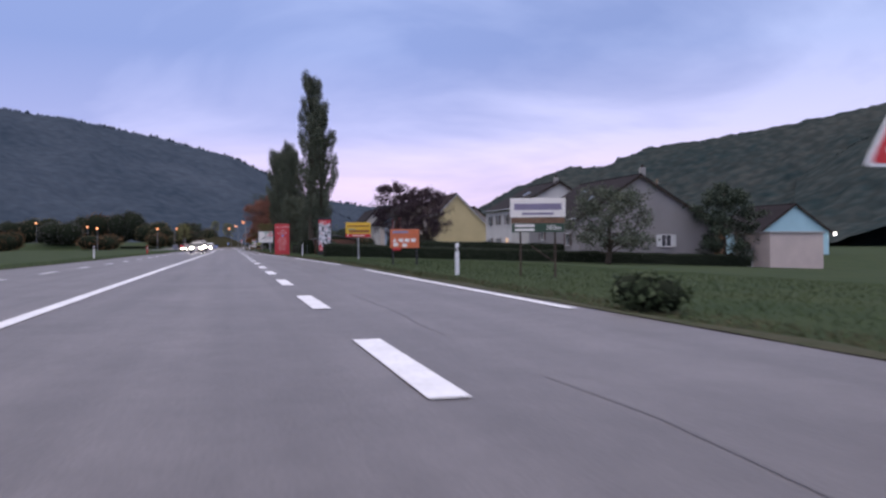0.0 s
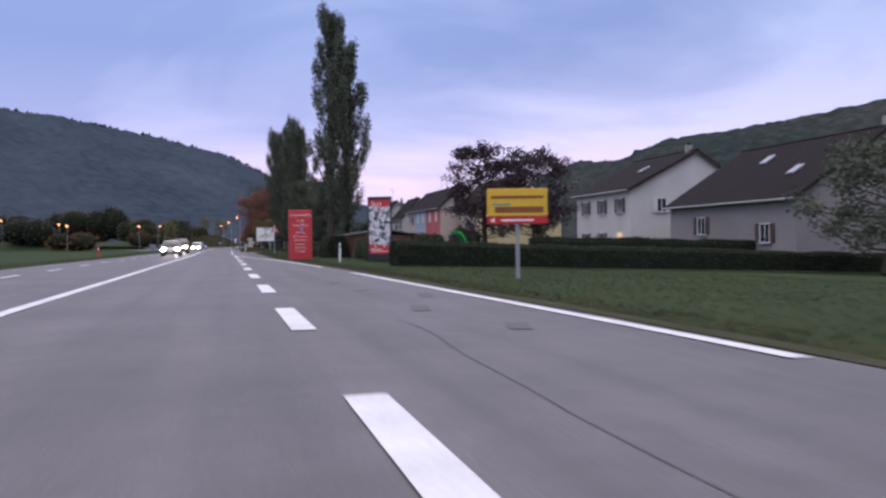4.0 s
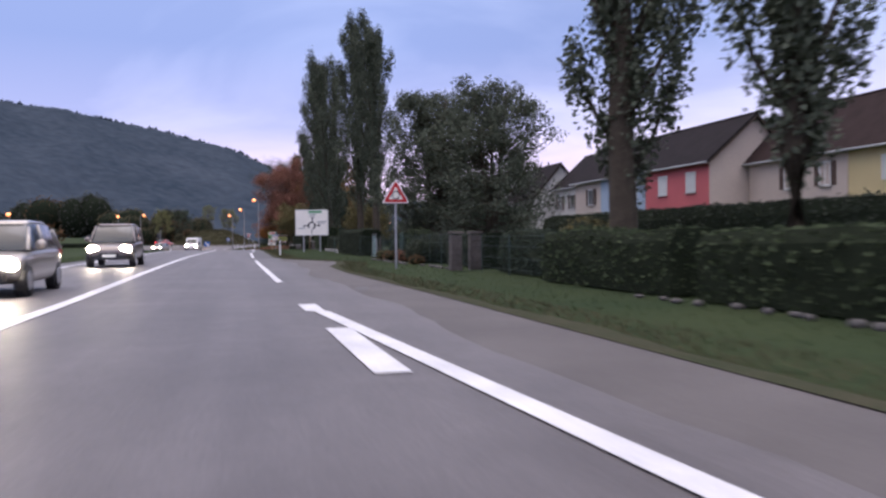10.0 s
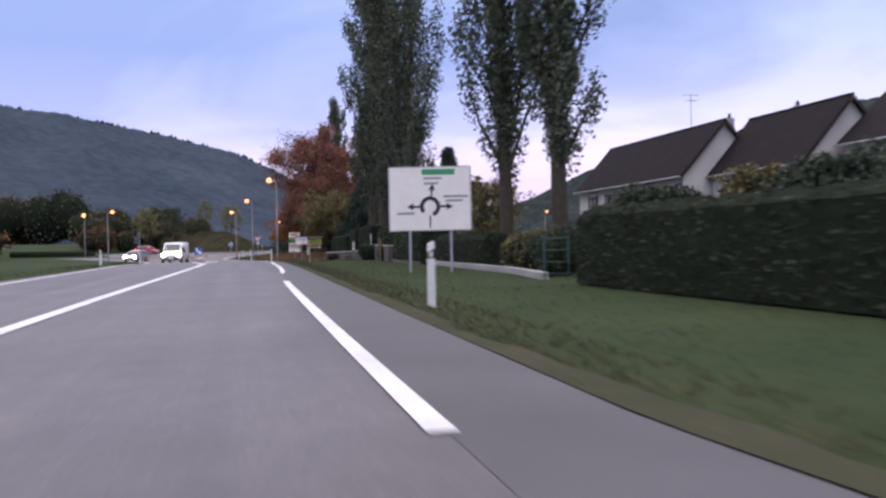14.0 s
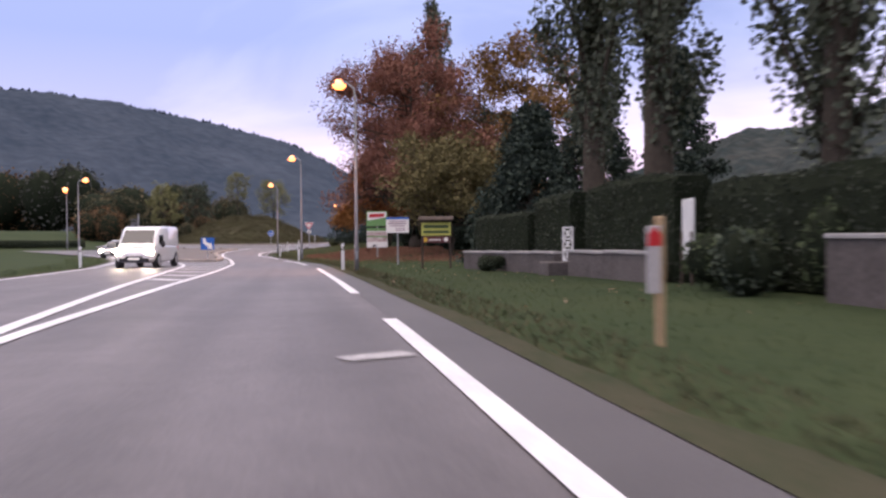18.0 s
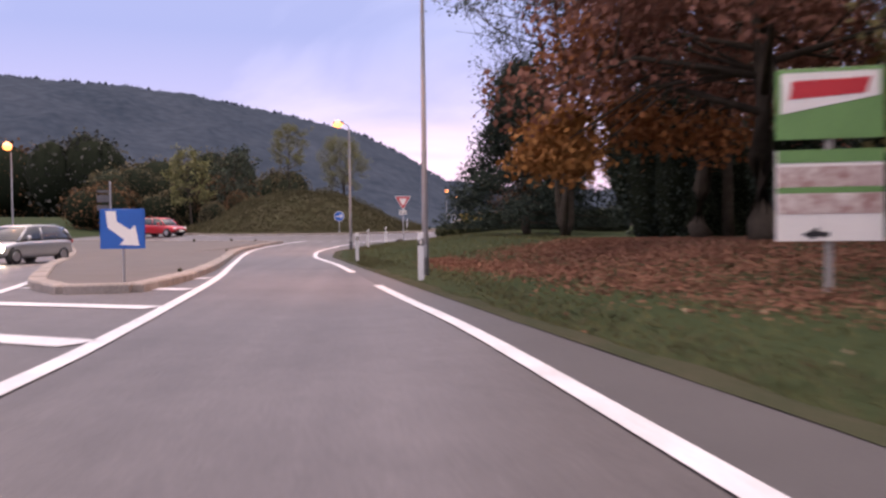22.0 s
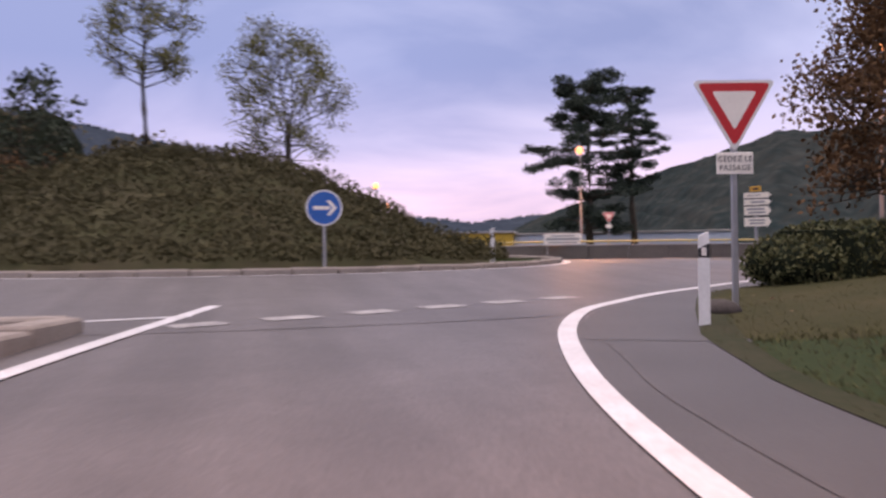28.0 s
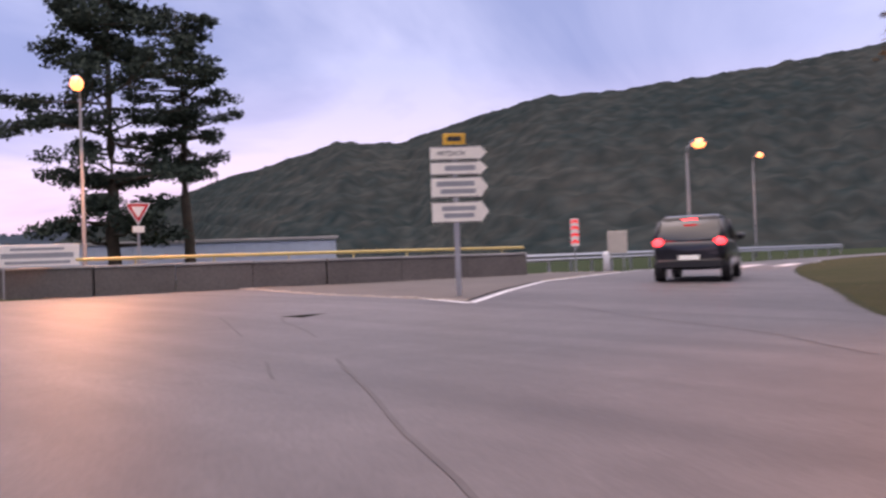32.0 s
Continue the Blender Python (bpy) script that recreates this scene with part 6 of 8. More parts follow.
def window(parent, pos, w, h, face, shutters="", lit=False):
    """A window with frame, glass, sill and shutters on a wall facing -x (face w) or -y (face s)."""
    ob = new("window")
    ob.parent = parent
    ob.matrix_basis = pose(*pos, 0, 0, -90 if face == "w" else 0)
    f = Shape()
    for x in (-w / 2, w / 2):
        f.box((x, -0.02, 0), (0.07, 0.07, h + 0.07))
    for z in (-h / 2, h / 2):
        f.box((0, -0.02, z), (w - 0.07, 0.066, 0.07))
    f.box((0, -0.015, 0), (0.05, 0.05, h - 0.08))
    part("window_frame", f, FRAME, ob)
    part("pane", Shape().box((0, -0.005, 0), (w - 0.05, 0.02, h - 0.05)), LITWIN if lit else GLASS, ob)
    part("window_sill", Shape().rbox((0, -0.06, -h / 2 - 0.07), (w + 0.2, 0.16, 0.06), 0.01), CONC, ob)
    if shutters == "closed":
        part("shutter", Shape().rbox((0, -0.045, 0), (w + 0.02, 0.03, h + 0.02), 0.005), SHUTW, ob, "closed pale roller shutter")
    elif shutters:
        for x in (-w / 2 - w * 0.27, w / 2 + w * 0.27):
            part("shutter", Shape().rbox((x, -0.03, 0), (w * 0.48, 0.035, h + 0.04), 0.005), SHUT if shutters == "brown" else SHUTW, ob)
    return ob


def house(name, x, y, L, a, b, ew, rz_, ee, wall, roof, wins, gwins, label, chimney=None, base=None, north=True, extra=()):
    """Ridge along y. x: west wall; y: south gable; a, b: ridge from the west and east walls; ew, rz_, ee: eaves and ridge heights in the world."""
    g = gz(x, y) - 0.6
    ob = thing(name, pose(x, y, 0), label, "house")
    w = part("wall", Shape().prism([(0, g), (a + b, g), (a + b, ee), (a, rz_), (0, ew)], 0, L), wall, ob)
    if isinstance(extra, tuple):
        for y0, y1, m in extra:
            part("wall", Shape().box((-0.02, (y0 + y1) / 2, (g + ew) / 2), (0.06, y1 - y0, ew - g - 0.1)), m, ob, "differently painted wall bay")
    t, o = 0.16, 0.35
    sw, se = (rz_ - ew) / a, (rz_ - ee) / b
    r = Shape().prism([(-o, ew - sw * o + 0.03), (a, rz_ + 0.03), (a, rz_ + 0.03 + t), (-o - 0.05, ew - sw * o + t)], -o, L + o)
    rf = part("roof", r, roof, ob)
    part("roof_slope", Shape().prism([(a, rz_ + 0.034), (a + b + o, ee - se * o + 0.034), (a + b + o + 0.05, ee - se * o + t), (a, rz_ + 0.034 + t)], -o, L + o), roof, ob)
    part("ridge", Shape().tube((a, -o, rz_ + t + 0.02), (a, L + o, rz_ + t + 0.02), 0.09, n=8), roof, rf)
    part("gutter", Shape().tube((-o - 0.1, -o, ew - sw * o + 0.06), (-o - 0.1, L + o, ew - sw * o + 0.06), 0.07, n=8), GREYP, ob)
    part("barge_board", Shape().prism([(-o, ew - sw * o - 0.12), (a, rz_ - 0.1), (a + b + o, ee - se * o - 0.12), (a + b + o, ee - se * o + 0.03), (a, rz_ + 0.03), (-o, ew - sw * o + 0.03)], -o - 0.03, -o), DWOOD if wall.name != "yellow_render" else FRAME, ob)
    for yy, z, ww, hh, sh in wins:
        window(ob, (-0.03, yy, z), ww, hh, "w", sh, sh == "lit")
    for xx, z, ww, hh, sh in gwins:
        window(ob, (xx, -0.03, z), ww, hh, "s", sh, sh == "lit")
    if chimney:
        cx, cy, cz = chimney
        c = part("chimney", Shape().rbox((cx, cy, cz - 0.7), (0.5, 0.5, 1.6), 0.03), CONC, ob)
        part("chimney_pot", Shape().tube((cx, cy, cz + 0.1), (cx, cy, cz + 0.42), 0.13, 0.1, 10), TILEB, c)
    return ob


YREND, WREND = render_wall("yellow_render", (0.55, 0.45, 0.24)), render_wall("white_render", (0.55, 0.53, 0.5))
PREND, BREND = render_wall("pink_render", (0.5, 0.12, 0.13)), render_wall("blue_render", (0.34, 0.42, 0.52))
GREND, LBLUE = render_wall("beige_render", (0.5, 0.42, 0.36)), render_wall("pale_blue_render", (0.4, 0.62, 0.68))
house("terraced_house", 32.0, 132.8, 17.5, 2.9, 5.2, 6.0, 9.0, 4.0, YREND, TILEB, [(1.6, 4.6, 0.9, 1.25, "none"), (5.0, 4.6, 0.9, 1.25, "none"), (10.2, 4.6, 0.9, 1.3, "brown"), (13.4, 4.6, 0.9, 1.3, "brown")], [], "yellow-rendered terraced house with a brown tiled roof", (4.2, 8, 9.4), extra=((8.4, 17.4, GREND),))
house("terraced_house", 29.2, 150.4, 22, 3.2, 4.8, 6.1, 8.9, 4.4, GREND, TILE, [(2.2, 4.75, 1.2, 1.3, "closed"), (6.0, 4.75, 1.2, 1.3, "closed"), (10.6, 4.75, 1.2, 1.3, "closed"), (14, 4.75, 1.2, 1.3, "closed"), (18.5, 4.6, 1.0, 1.3, "brown")], [], "terraced house with pink and pale blue bays and a dark roof", (4, 11, 9.3), extra=((0.05, 8.6, PREND), (8.7, 16.5, BREND)))
house("white_house", 30.0, 201.6, 18.6, 3.2, 3.2, 5.8, 9.35, 5.8, WREND, TILE, [(1.6, 4.4, 1.0, 1.3, "brown"), (5.0, 4.4, 1.0, 1.3, "brown"), (8.4, 4.4, 1.0, 1.3, "brown"), (12, 4.4, 1.0, 1.3, "brown"), (15.5, 4.4, 1.0, 1.3, "brown")], [], "white-rendered terrace with a long dark roof", (4.3, 1.0, 9.7))
house("white_house", 32.2, 191.5, 9.9, 3.15, 3.15, 5.8, 9.4, 5.8, WREND, TILE, [(2, 4.4, 1.1, 1.4, "brown"), (6.2, 4.4, 1.1, 1.4, "brown")], [], "white-rendered house with a plain gable and dark roof", (4.0, 6, 9.8))
house("white_house", 34.4, 175.5, 15.2, 3.7, 3.7, 6.7, 10.1, 6.7, WREND, TILE, [(2, 5.0, 1.1, 1.4, "brown"), (6.2, 5.0, 1.1, 1.4, "brown"), (10.2, 5.0, 1.1, 1.5, "brown"), (13.6, 5.0, 1.1, 1.5, "brown")], [], "white-rendered house with brown shutters", (4.8, 6, 10.7))
house("white_house", 34.2, 102.5, 11.5, 6.4, 6.0, 5.5, 8.8, 5.0, WREND, TILE, [(1.9, 4.15, 1.0, 1.25, "brown"), (5.6, 4.15, 1.0, 1.25, "brown"), (9.2, 4.15, 1.0, 1.25, "brown"), (1.9, 1.1, 1.0, 1.3, "lit"), (5.6, 1.1, 1.0, 1.3, "brown"), (9.2, 1.1, 1.0, 1.3, "brown")], [(3.0, 4.1, 0.9, 1.2, "none")], "white house with brown shutters and a dark roof", (6.4, 1.2, 9.4))
house("grey_house", 33.6, 79.5, 15, 6.6, 8.4, 3.6, 7.8, 2.8, render_wall("grey_render", (0.26, 0.245, 0.24)), TILE, [(3, 1.4, 1.0, 1.2, "brown"), (10.5, 2.0, 1.0, 1.2, "brown")], [(9.5, 1.2, 1.1, 1.2, "none")], "grey-rendered house with a broad gable and dark roof", (7.2, 0.6, 8.6))
BLUEH = house("blue_house", 70.3, 103.5, 12, 5.5, 5.5, 2.4, 6.1, 2.4, LBLUE, TILE, [(3, 0.4, 1.2, 1.2, "none")], [(3.0, 0.4, 1.0, 1.1, "none"), (8.2, 0.4, 1.0, 1.1, "none")], "pale blue house with a steep gable")
house("far_house", 44, 170, 14, 4.5, 4.5, 5.0, 8.6, 5.0, GREND, TILE, [(3, 3.4, 1.0, 1.2, "brown"), (9, 3.4, 1.0, 1.2, "brown")], [(4.5, 4.4, 1, 1.2, "brown")], "beige house with a dark roof behind the gardens")
house("far_house", 63, 112, 9, 4, 4, 2.4, 5.0, 2.4, render_wall("ochre_render", (0.4, 0.22, 0.12)), TILEB, [(3, 1.2, 1.0, 1.2, "none")], [(4.5, 1.2, 1, 1.2, "lit")], "ochre house half hidden by trees")


def block(name, x, y, sx, sy, h, wall, label, rz=0.0, roofm=None, dz=0.0):
    ob = thing(name, at(x, y, rz, dz), label, "building")
    part("wall", Shape().rbox((0, 0, h / 2 - 0.4), (sx, sy, h + 0.8), 0.03), wall, ob)
    part("roof", Shape().rbox((0, 0, h + 0.08), (sx + 0.3, sy + 0.3, 0.16), 0.03), roofm or CONC, ob)
    return ob


gb = block("garage", 56.3, 79.4, 8.6, 4.4, 3.5, render_wall("cream_render", (0.56, 0.47, 0.42)), "pale cream flat-roofed garage at the end of the hedge", 17)
part("side_door", Shape().rbox((-4.32, 0.4, 0.9), (0.06, 1.0, 2.0), 0.02), FRAME, gb)
for x, z in ((-2.0, 2.0), (11.6, 2.0)):
    wl = part("wall_lamp", Shape().box((x, -0.2, z), (0.12, 0.5, 0.08)), BLACK, BLUEH, "small bright wall lamp")
    part("bulb", Shape().ball((x, -0.5, z), (0.2, 0.2, 0.2), 10, 6), mat("bulb", (1, 0.95, 0.85), 0.4, emit=(1, 0.93, 0.8), strength=12), wl, "", True)
fa = block("factory_hall", 27.0, 349.0, 28, 10, 2.0, mat("pale_cladding", (0.42, 0.48, 0.56), 0.6, vary=0.1, scale=0.2, fine=3), "long low hall with pale blue-grey cladding", -33)
for k in range(10):
    part("cladding_panel", Shape().box((-12.6 + 2.8 * k, -5.03, 0.9), (2.7, 0.06, 1.9)), MATS["pale_cladding"], fa)
block("yellow_container", 17.5, 349, 7, 2.4, 2.2, mat("yellow_paint", (0.5, 0.33, 0.03), 0.5, vary=0.1), "yellow steel building-site container beyond the road", -25)
block("site_hut", 36, 372, 12, 4, 2.6, mat("red_paint", (0.3, 0.06, 0.04), 0.6), "low red-brown hut beyond the road", -25)

up = thing("utility_pole", at(44.8, 84.6), "weathered wooden utility pole with a small transformer top", "utility pole")
part("pole", Shape().path([(0, 0, -0.5), (0, 0, 4), (0, 0, 8.9)], [0.17, 0.15, 0.11], 10), WOOD, up, "", True)
part("bracket", Shape().tube((-0.35, 0, 8.5), (0.35, 0, 8.5), 0.035, n=6), STEEL, up)
for x in (-0.3, 0.0, 0.3):
    part("insulator", Shape().path([(x, 0, 8.5), (x, 0, 8.68), (x, 0, 8.78)], [0.05, 0.06, 0.03], 8), BLACK, up, "", True)

# roof windows, tilted with the slopes
for x, y, z, a in ((36.2, 83.0, 5.33, 32.5), (38.0, 88.5, 6.48, 32.5), (37.6, 106.5, 7.33, 27.3)):
    rw = thing("roof_window", pose(x, y, z + 0.22, 0, -a, 0), "small pale roof window in a tiled slope", "roof window")
    part("frame", Shape().rbox((0, 0, 0.0), (1.1, 0.75, 0.1), 0.01), GREYP, rw)
    part("pane", Shape().box((0, 0, 0.056), (0.95, 0.6, 0.012)), mat("roof_window_glass", (0.3, 0.32, 0.36), 0.06, vary=0.1, spec=0.9), rw)
# aerials and a satellite dish on the roofs
for x, y, z in ((33.4, 166, 9.0), (33.2, 206, 9.5), (38.1, 181, 10.3)):
    an = thing("roof_aerial", pose(x, y, z), "thin metal television aerial on a roof", "aerial")
    part("mast", Shape().tube((0, 0, -0.6), (0, 0, 2.6), 0.03, n=6), STEEL, an)
    for zz, w in ((2.5, 1.1), (2.1, 0.8)):
        part("boom", Shape().tube((-w / 2, 0, zz), (w / 2, 0, zz), 0.018, n=5), STEEL, an)
        part("rods", Shape().tube((-w / 2, -0.25, zz), (-w / 2, 0.25, zz), 0.012, n=4).tube((0, -0.2, zz), (0, 0.2, zz), 0.012, n=4).tube((w / 2, -0.25, zz), (w / 2, 0.25, zz), 0.012, n=4), STEEL, an)
dsh = thing("satellite_dish", pose(34.6, 150.2, 9.2), "dark satellite dish on a roof edge", "satellite dish")
part("dish", Shape().ball((0, 0, 0.3), (0.42, 0.12, 0.42), 14, 8), GREYP, dsh, "", True)
part("arm", Shape().tube((0, 0, 0), (0, -0.3, 0.1), 0.02, n=6), STEEL, dsh)

# ---------------------------------------------------------------- garden shed, walls and fences
sh = thing("garden_shed", at(9.0, 95.2, 0, -0.05), "low brown plank garden shed with a dark felt roof", "shed")
part("core", Shape().box((2.15, 2.0, 0.75), (4.2, 3.9, 1.6)), DWOOD, sh)
PL = {}
for k in range(11):
    z = 0.1 + 0.145 * k
    for nm, c, s_ in (("f", (2.15, -0.01, z), (4.3, 0.05, 0.135)), ("w", (-0.01, 2.0, z), (0.05, 3.95, 0.135))):
        if nm not in PL:
            PL[nm] = Shape().rbox((0, 0, 0), s_, 0.008).mesh("plank", mat("red_brown_plank", (0.16, 0.075, 0.05), 0.8, vary=0.3, scale=2, fine=25, bump=0.4, obrand=0.6))
        o = new("plank", PL[nm]); o.parent = sh; o.location = c
for x, y in ((0.02, 0.0), (4.28, 0.0), (0.02, 3.95), (1.4, -0.02)):
    part("corner_post", Shape().rbox((x, y, 0.85), (0.1, 0.1, 1.75), 0.01), DWOOD, sh)
part("roof", Shape().prism([(-0.3, 1.62), (2.15, 2.0), (4.6, 1.62), (4.6, 1.7), (2.15, 2.08), (-0.3, 1.7)], -0.3, 4.2), mat("roof_felt", (0.1, 0.1, 0.105), 0.9, vary=0.2), sh, "dark felt roof")
gs_ = thing("green_slide", at(19, 104, 30), "bright green plastic slide in a garden", "slide")
part("chute", Shape().prism([(-0.2, 1.9), (0.3, 1.8), (1.4, 0.5), (2.0, 0.3), (2.0, 0.45), (1.45, 0.7), (0.35, 2.0), (-0.2, 2.1)], -0.28, 0.28), mat("green_plastic", (0.03, 0.4, 0.08), 0.4), gs_)
part("ladder", Shape().tube((-0.3, -0.2, 0), (-0.15, -0.2, 2.1), 0.03).tube((-0.3, 0.2, 0), (-0.15, 0.2, 2.1), 0.03), BLACK, gs_)


def stone_wall(pts, w, h, label, material, cap=True, dz=0.0, name="garden_wall"):
    """Wall of rendered bays with a coping."""
    ob = thing(name, Matrix.Identity(4), label, "wall")
    P = [Vector((p[0], p[1])) for p in pts]
    for a, b in zip(P, P[1:]):
        k = max(1, round((b - a).length / 2.5))
        for i in range(k):
            p, q = a + (b - a) * i / k, a + (b - a) * (i + 1) / k
            c, d = (p + q) / 2, q - p
            g = gz(c.x, c.y) + dz
            ang = math.atan2(d.y, d.x)
            part("wall_bay", Shape().rbox((c.x, c.y, g + h / 2 - 0.15), (d.length - 0.01, w, h + 0.3), 0.015, ang), material, ob)
            if cap:
                part("coping", Shape().rbox((c.x, c.y, g + h + 0.03), (d.length - 0.012, w + 0.08, 0.07), 0.015, ang), CONC, ob)
    return ob


STONE = mat("edging_stone", (0.1, 0.092, 0.088), 0.9, vary=0.35, scale=5, fine=25, bump=0.5)
LOWW = mat("grey_wall_render", (0.105, 0.092, 0.086), 0.95, vary=0.4, scale=0.9, fine=14, bump=0.5, spec=0.2)
stone_wall([(8.6, 208.6), (8.5, 214.0)], 0.3, 0.62, "low rough-rendered garden wall below a hedge", LOWW)
stone_wall([(8.45, 215.15), (8.1, 219.0), (7.4, 223.5)], 0.3, 0.6, "low rough-rendered garden wall below a hedge", LOWW)
stone_wall([(8.2, 195.6), (8.25, 197.4)], 0.28, 0.85, "low brown garden wall beside a gate", LOWW)
stone_wall([(8.3, 199.4), (8.45, 202.0)], 0.28, 0.9, "low brown garden wall with a worn top", LOWW)
stone_wall([(7.7, 169.0), (8.4, 174), (8.6, 186.8)], 0.22, 0.16, "low concrete garden edging beyond the gate", CONC, False, name="garden_kerb")
stone_wall([(8.2, 187.2), (8.3, 194.9)], 0.3, 0.1, "low stone kerb below the green hedge", STONE, False, name="garden_kerb")
# parapet with a yellow rail
PARA = [(10.5, 328), (16.5, 321.8), (22.5, 318.9), (30.5, 317.8)]
pw = stone_wall(PARA, 0.35, 0.72, "long concrete parapet above the river", mat("parapet_concrete", (0.13, 0.115, 0.105), 0.85, vary=0.25, scale=0.8, fine=12, bump=0.4), True, 0.05, "parapet")
RAILY = mat("yellow_rail", (0.6, 0.46, 0.16), 0.5, vary=0.15)
rail = thing("parapet_rail", Matrix.Identity(4), "pale yellow steel hand rail on the parapet", "rail")
PP = [Vector((x, y, gz(x, y) + 1.02)) for x, y in PARA]
part("rail_bar", Shape().path(PP, [0.05] * len(PP), 8), RAILY, rail, "", True)
for a, b in zip(PP, PP[1:]):
    k = max(1, int((b - a).length / 2))
    for i in range(k):
        p = a + (b - a) * (i + 0.5) / k
        part("rail_post", Shape().tube((p.x, p.y, p.z - 0.3), (p.x, p.y, p.z), 0.025, n=6), RAILY, rail)
# crash barrier along the side road
cbx = thing("crash_barrier", Matrix.Identity(4), "galvanised steel crash barrier along the side road", "crash barrier")
CB = curve([(31.5, 318.6), (42, 320), (56, 322), (76, 325)], 6)
s = Shape()
prof = [(-0.02, 0.45), (-0.08, 0.5), (-0.02, 0.58), (-0.08, 0.66), (-0.02, 0.74)]
for x, y in CB:
    for d, z in prof:
        s.v.append((x, y + d, gz(x, y) + z))
s.f = [(i * 5 + j, i * 5 + j + 1, (i + 1) * 5 + j + 1, (i + 1) * 5 + j) for i in range(len(CB) - 1) for j in range(4)]
o = part("rail", s, STEEL, cbx)
o.modifiers.new("thick", "SOLIDIFY").thickness = 0.01
for x, y in CB[::1]:
    part("post", Shape().rbox((x, y + 0.08, gz(x, y) + 0.3), (0.08, 0.1, 0.8), 0.01), STEEL, cbx)
# white notice on the parapet
nb = thing("notice_board", at(15.2, 322.6, -25, 0.75), "white notice board with dark writing on the parapet", "notice board")
part("board", Shape().rbox((0, 0, 0.42), (2.2, 0.04, 0.62), 0.01), SIGNW, nb)
bars(nb, [(0, 0.6, 1.4, 0.07), (0, 0.42, 1.9, 0.14), (0, 0.22, 1.7, 0.08)], GREYP, -0.023)
for x in (-0.9, 0.9):
    part("leg", Shape().tube((x, 0.05, -0.8), (x, 0.05, 0.5), 0.03, n=6), STEEL, nb)

# gates
gt = thing("plank_gate", at(8.05, 198.4, 90 - 8), "weathered wooden gate with a Z brace", "gate")
for k in range(6):
    part("board", Shape().rbox((-0.55 + 0.22 * k, 0, 0.62), (0.19, 0.03, 1.2), 0.006), WOOD, gt)
part("brace", Shape().box((0, -0.03, 0.25), (1.3, 0.03, 0.1)).box((0, -0.03, 1.0), (1.3, 0.03, 0.1)), WOOD, gt)
zb = Shape().add([(-0.6, -0.045, 0.28), (-0.5, -0.045, 0.28), (0.6, -0.045, 0.98), (0.5, -0.045, 0.98), (-0.6, -0.03, 0.28), (-0.5, -0.03, 0.28), (0.6, -0.03, 0.98), (0.5, -0.03, 0.98)], [(0, 1, 2, 3), (4, 5, 6, 7), (0, 1, 5, 4), (1, 2, 6, 5), (2, 3, 7, 6), (3, 0, 4, 7)])
part("diagonal_brace", zb, WOOD, gt)
for x in (-0.75, 0.75):
    part("gate_post", Shape().rbox((x, 0.02, 0.6), (0.14, 0.14, 1.5), 0.015), WOOD, gt)
lt = thing("lattice_gate", at(8.55, 214.57, 90, 0.3), "white metal garden gate with ornamental bars", "gate")
f = Shape()
for x in (-0.42, 0.42):
    f.box((x, 0, 0.55), (0.05, 0.05, 1.05))
for z in (0.1, 0.4, 0.72, 1.05):
    f.box((0, 0, z), (0.84, 0.045, 0.05))
part("gate_frame", f, FRAME, lt)
part("step", Shape().rbox((-0.0, 0.25, -0.2), (1.0, 1.0, 0.5), 0.02), LOWW, lt, "worn concrete step below the gate")
for z in (0.25, 0.56, 0.88):
    for sgn in (1, -1):
        part("scroll", Shape().tube((-0.38 * sgn, 0, z - 0.13), (0.38 * sgn, 0, z + 0.13), 0.018, n=5), FRAME, lt)
    part("rosette", Shape().disc((0, z), 0.09, -0.02, 0.02, 12), FRAME, lt)
for xx, yy in ((6.75, 128.2), (7.5, 128.6)):
    pp = thing("gate_pillar", at(xx, yy), "grey concrete-block gate pillar", "gate pillar")
    for k in range(6):
        part("block", Shape().rbox((0, 0, 0.1 + 0.19 * k), (0.36, 0.36, 0.185), 0.015), LOWW, pp)
    part("cap", Shape().rbox((0, 0, 1.22), (0.44, 0.44, 0.07), 0.02), LOWW, pp)
gp = thing("sheet_metal_gate", at(7.75, 150.9, 90), "pale green sheet-metal gate between thin posts", "gate")
part("panel", Shape().rbox((0, 0, 0.62), (0.95, 0.04, 1.15), 0.02), mat("pale_green_paint", (0.115, 0.19, 0.18), 0.55, vary=0.2, scale=2, fine=14), gp)
for x in (-0.3, -0.1, 0.1, 0.3):
    part("rib", Shape().rbox((x, -0.03, 0.62), (0.03, 0.02, 1.1), 0.005), MATS["pale_green_paint"], gp)
for x, d in ((-0.54, -0.9), (0.54, 0.9)):
    part("post", Shape().tube((x, 0, -0.1), (x, 0, 1.35), 0.03, n=8), STEEL, gp)
    part("stay", Shape().tube((x + d * 0.7, 0, 0.0), (x, 0, 1.15), 0.022, n=6), STEEL, gp, "slanting stay")
GTUBE = mat("green_tube", (0.045, 0.085, 0.078), 0.5)


def tube_gate(x, y, rz, w, h, label, rungs):
    ob = thing("tubular_gate", at(x, y, rz), label, "gate")
    for q in (-w / 2, w / 2):
        part("gate_post", Shape().tube((q, 0, -0.1), (q, 0, h), 0.024, n=8), GTUBE, ob)
    for k in range(rungs):
        part("rail", Shape().tube((-w / 2, 0, 0.15 + (h - 0.22) * k / (rungs - 1)), (w / 2, 0, 0.15 + (h - 0.22) * k / (rungs - 1)), 0.014, n=6), GTUBE, ob)
    return ob


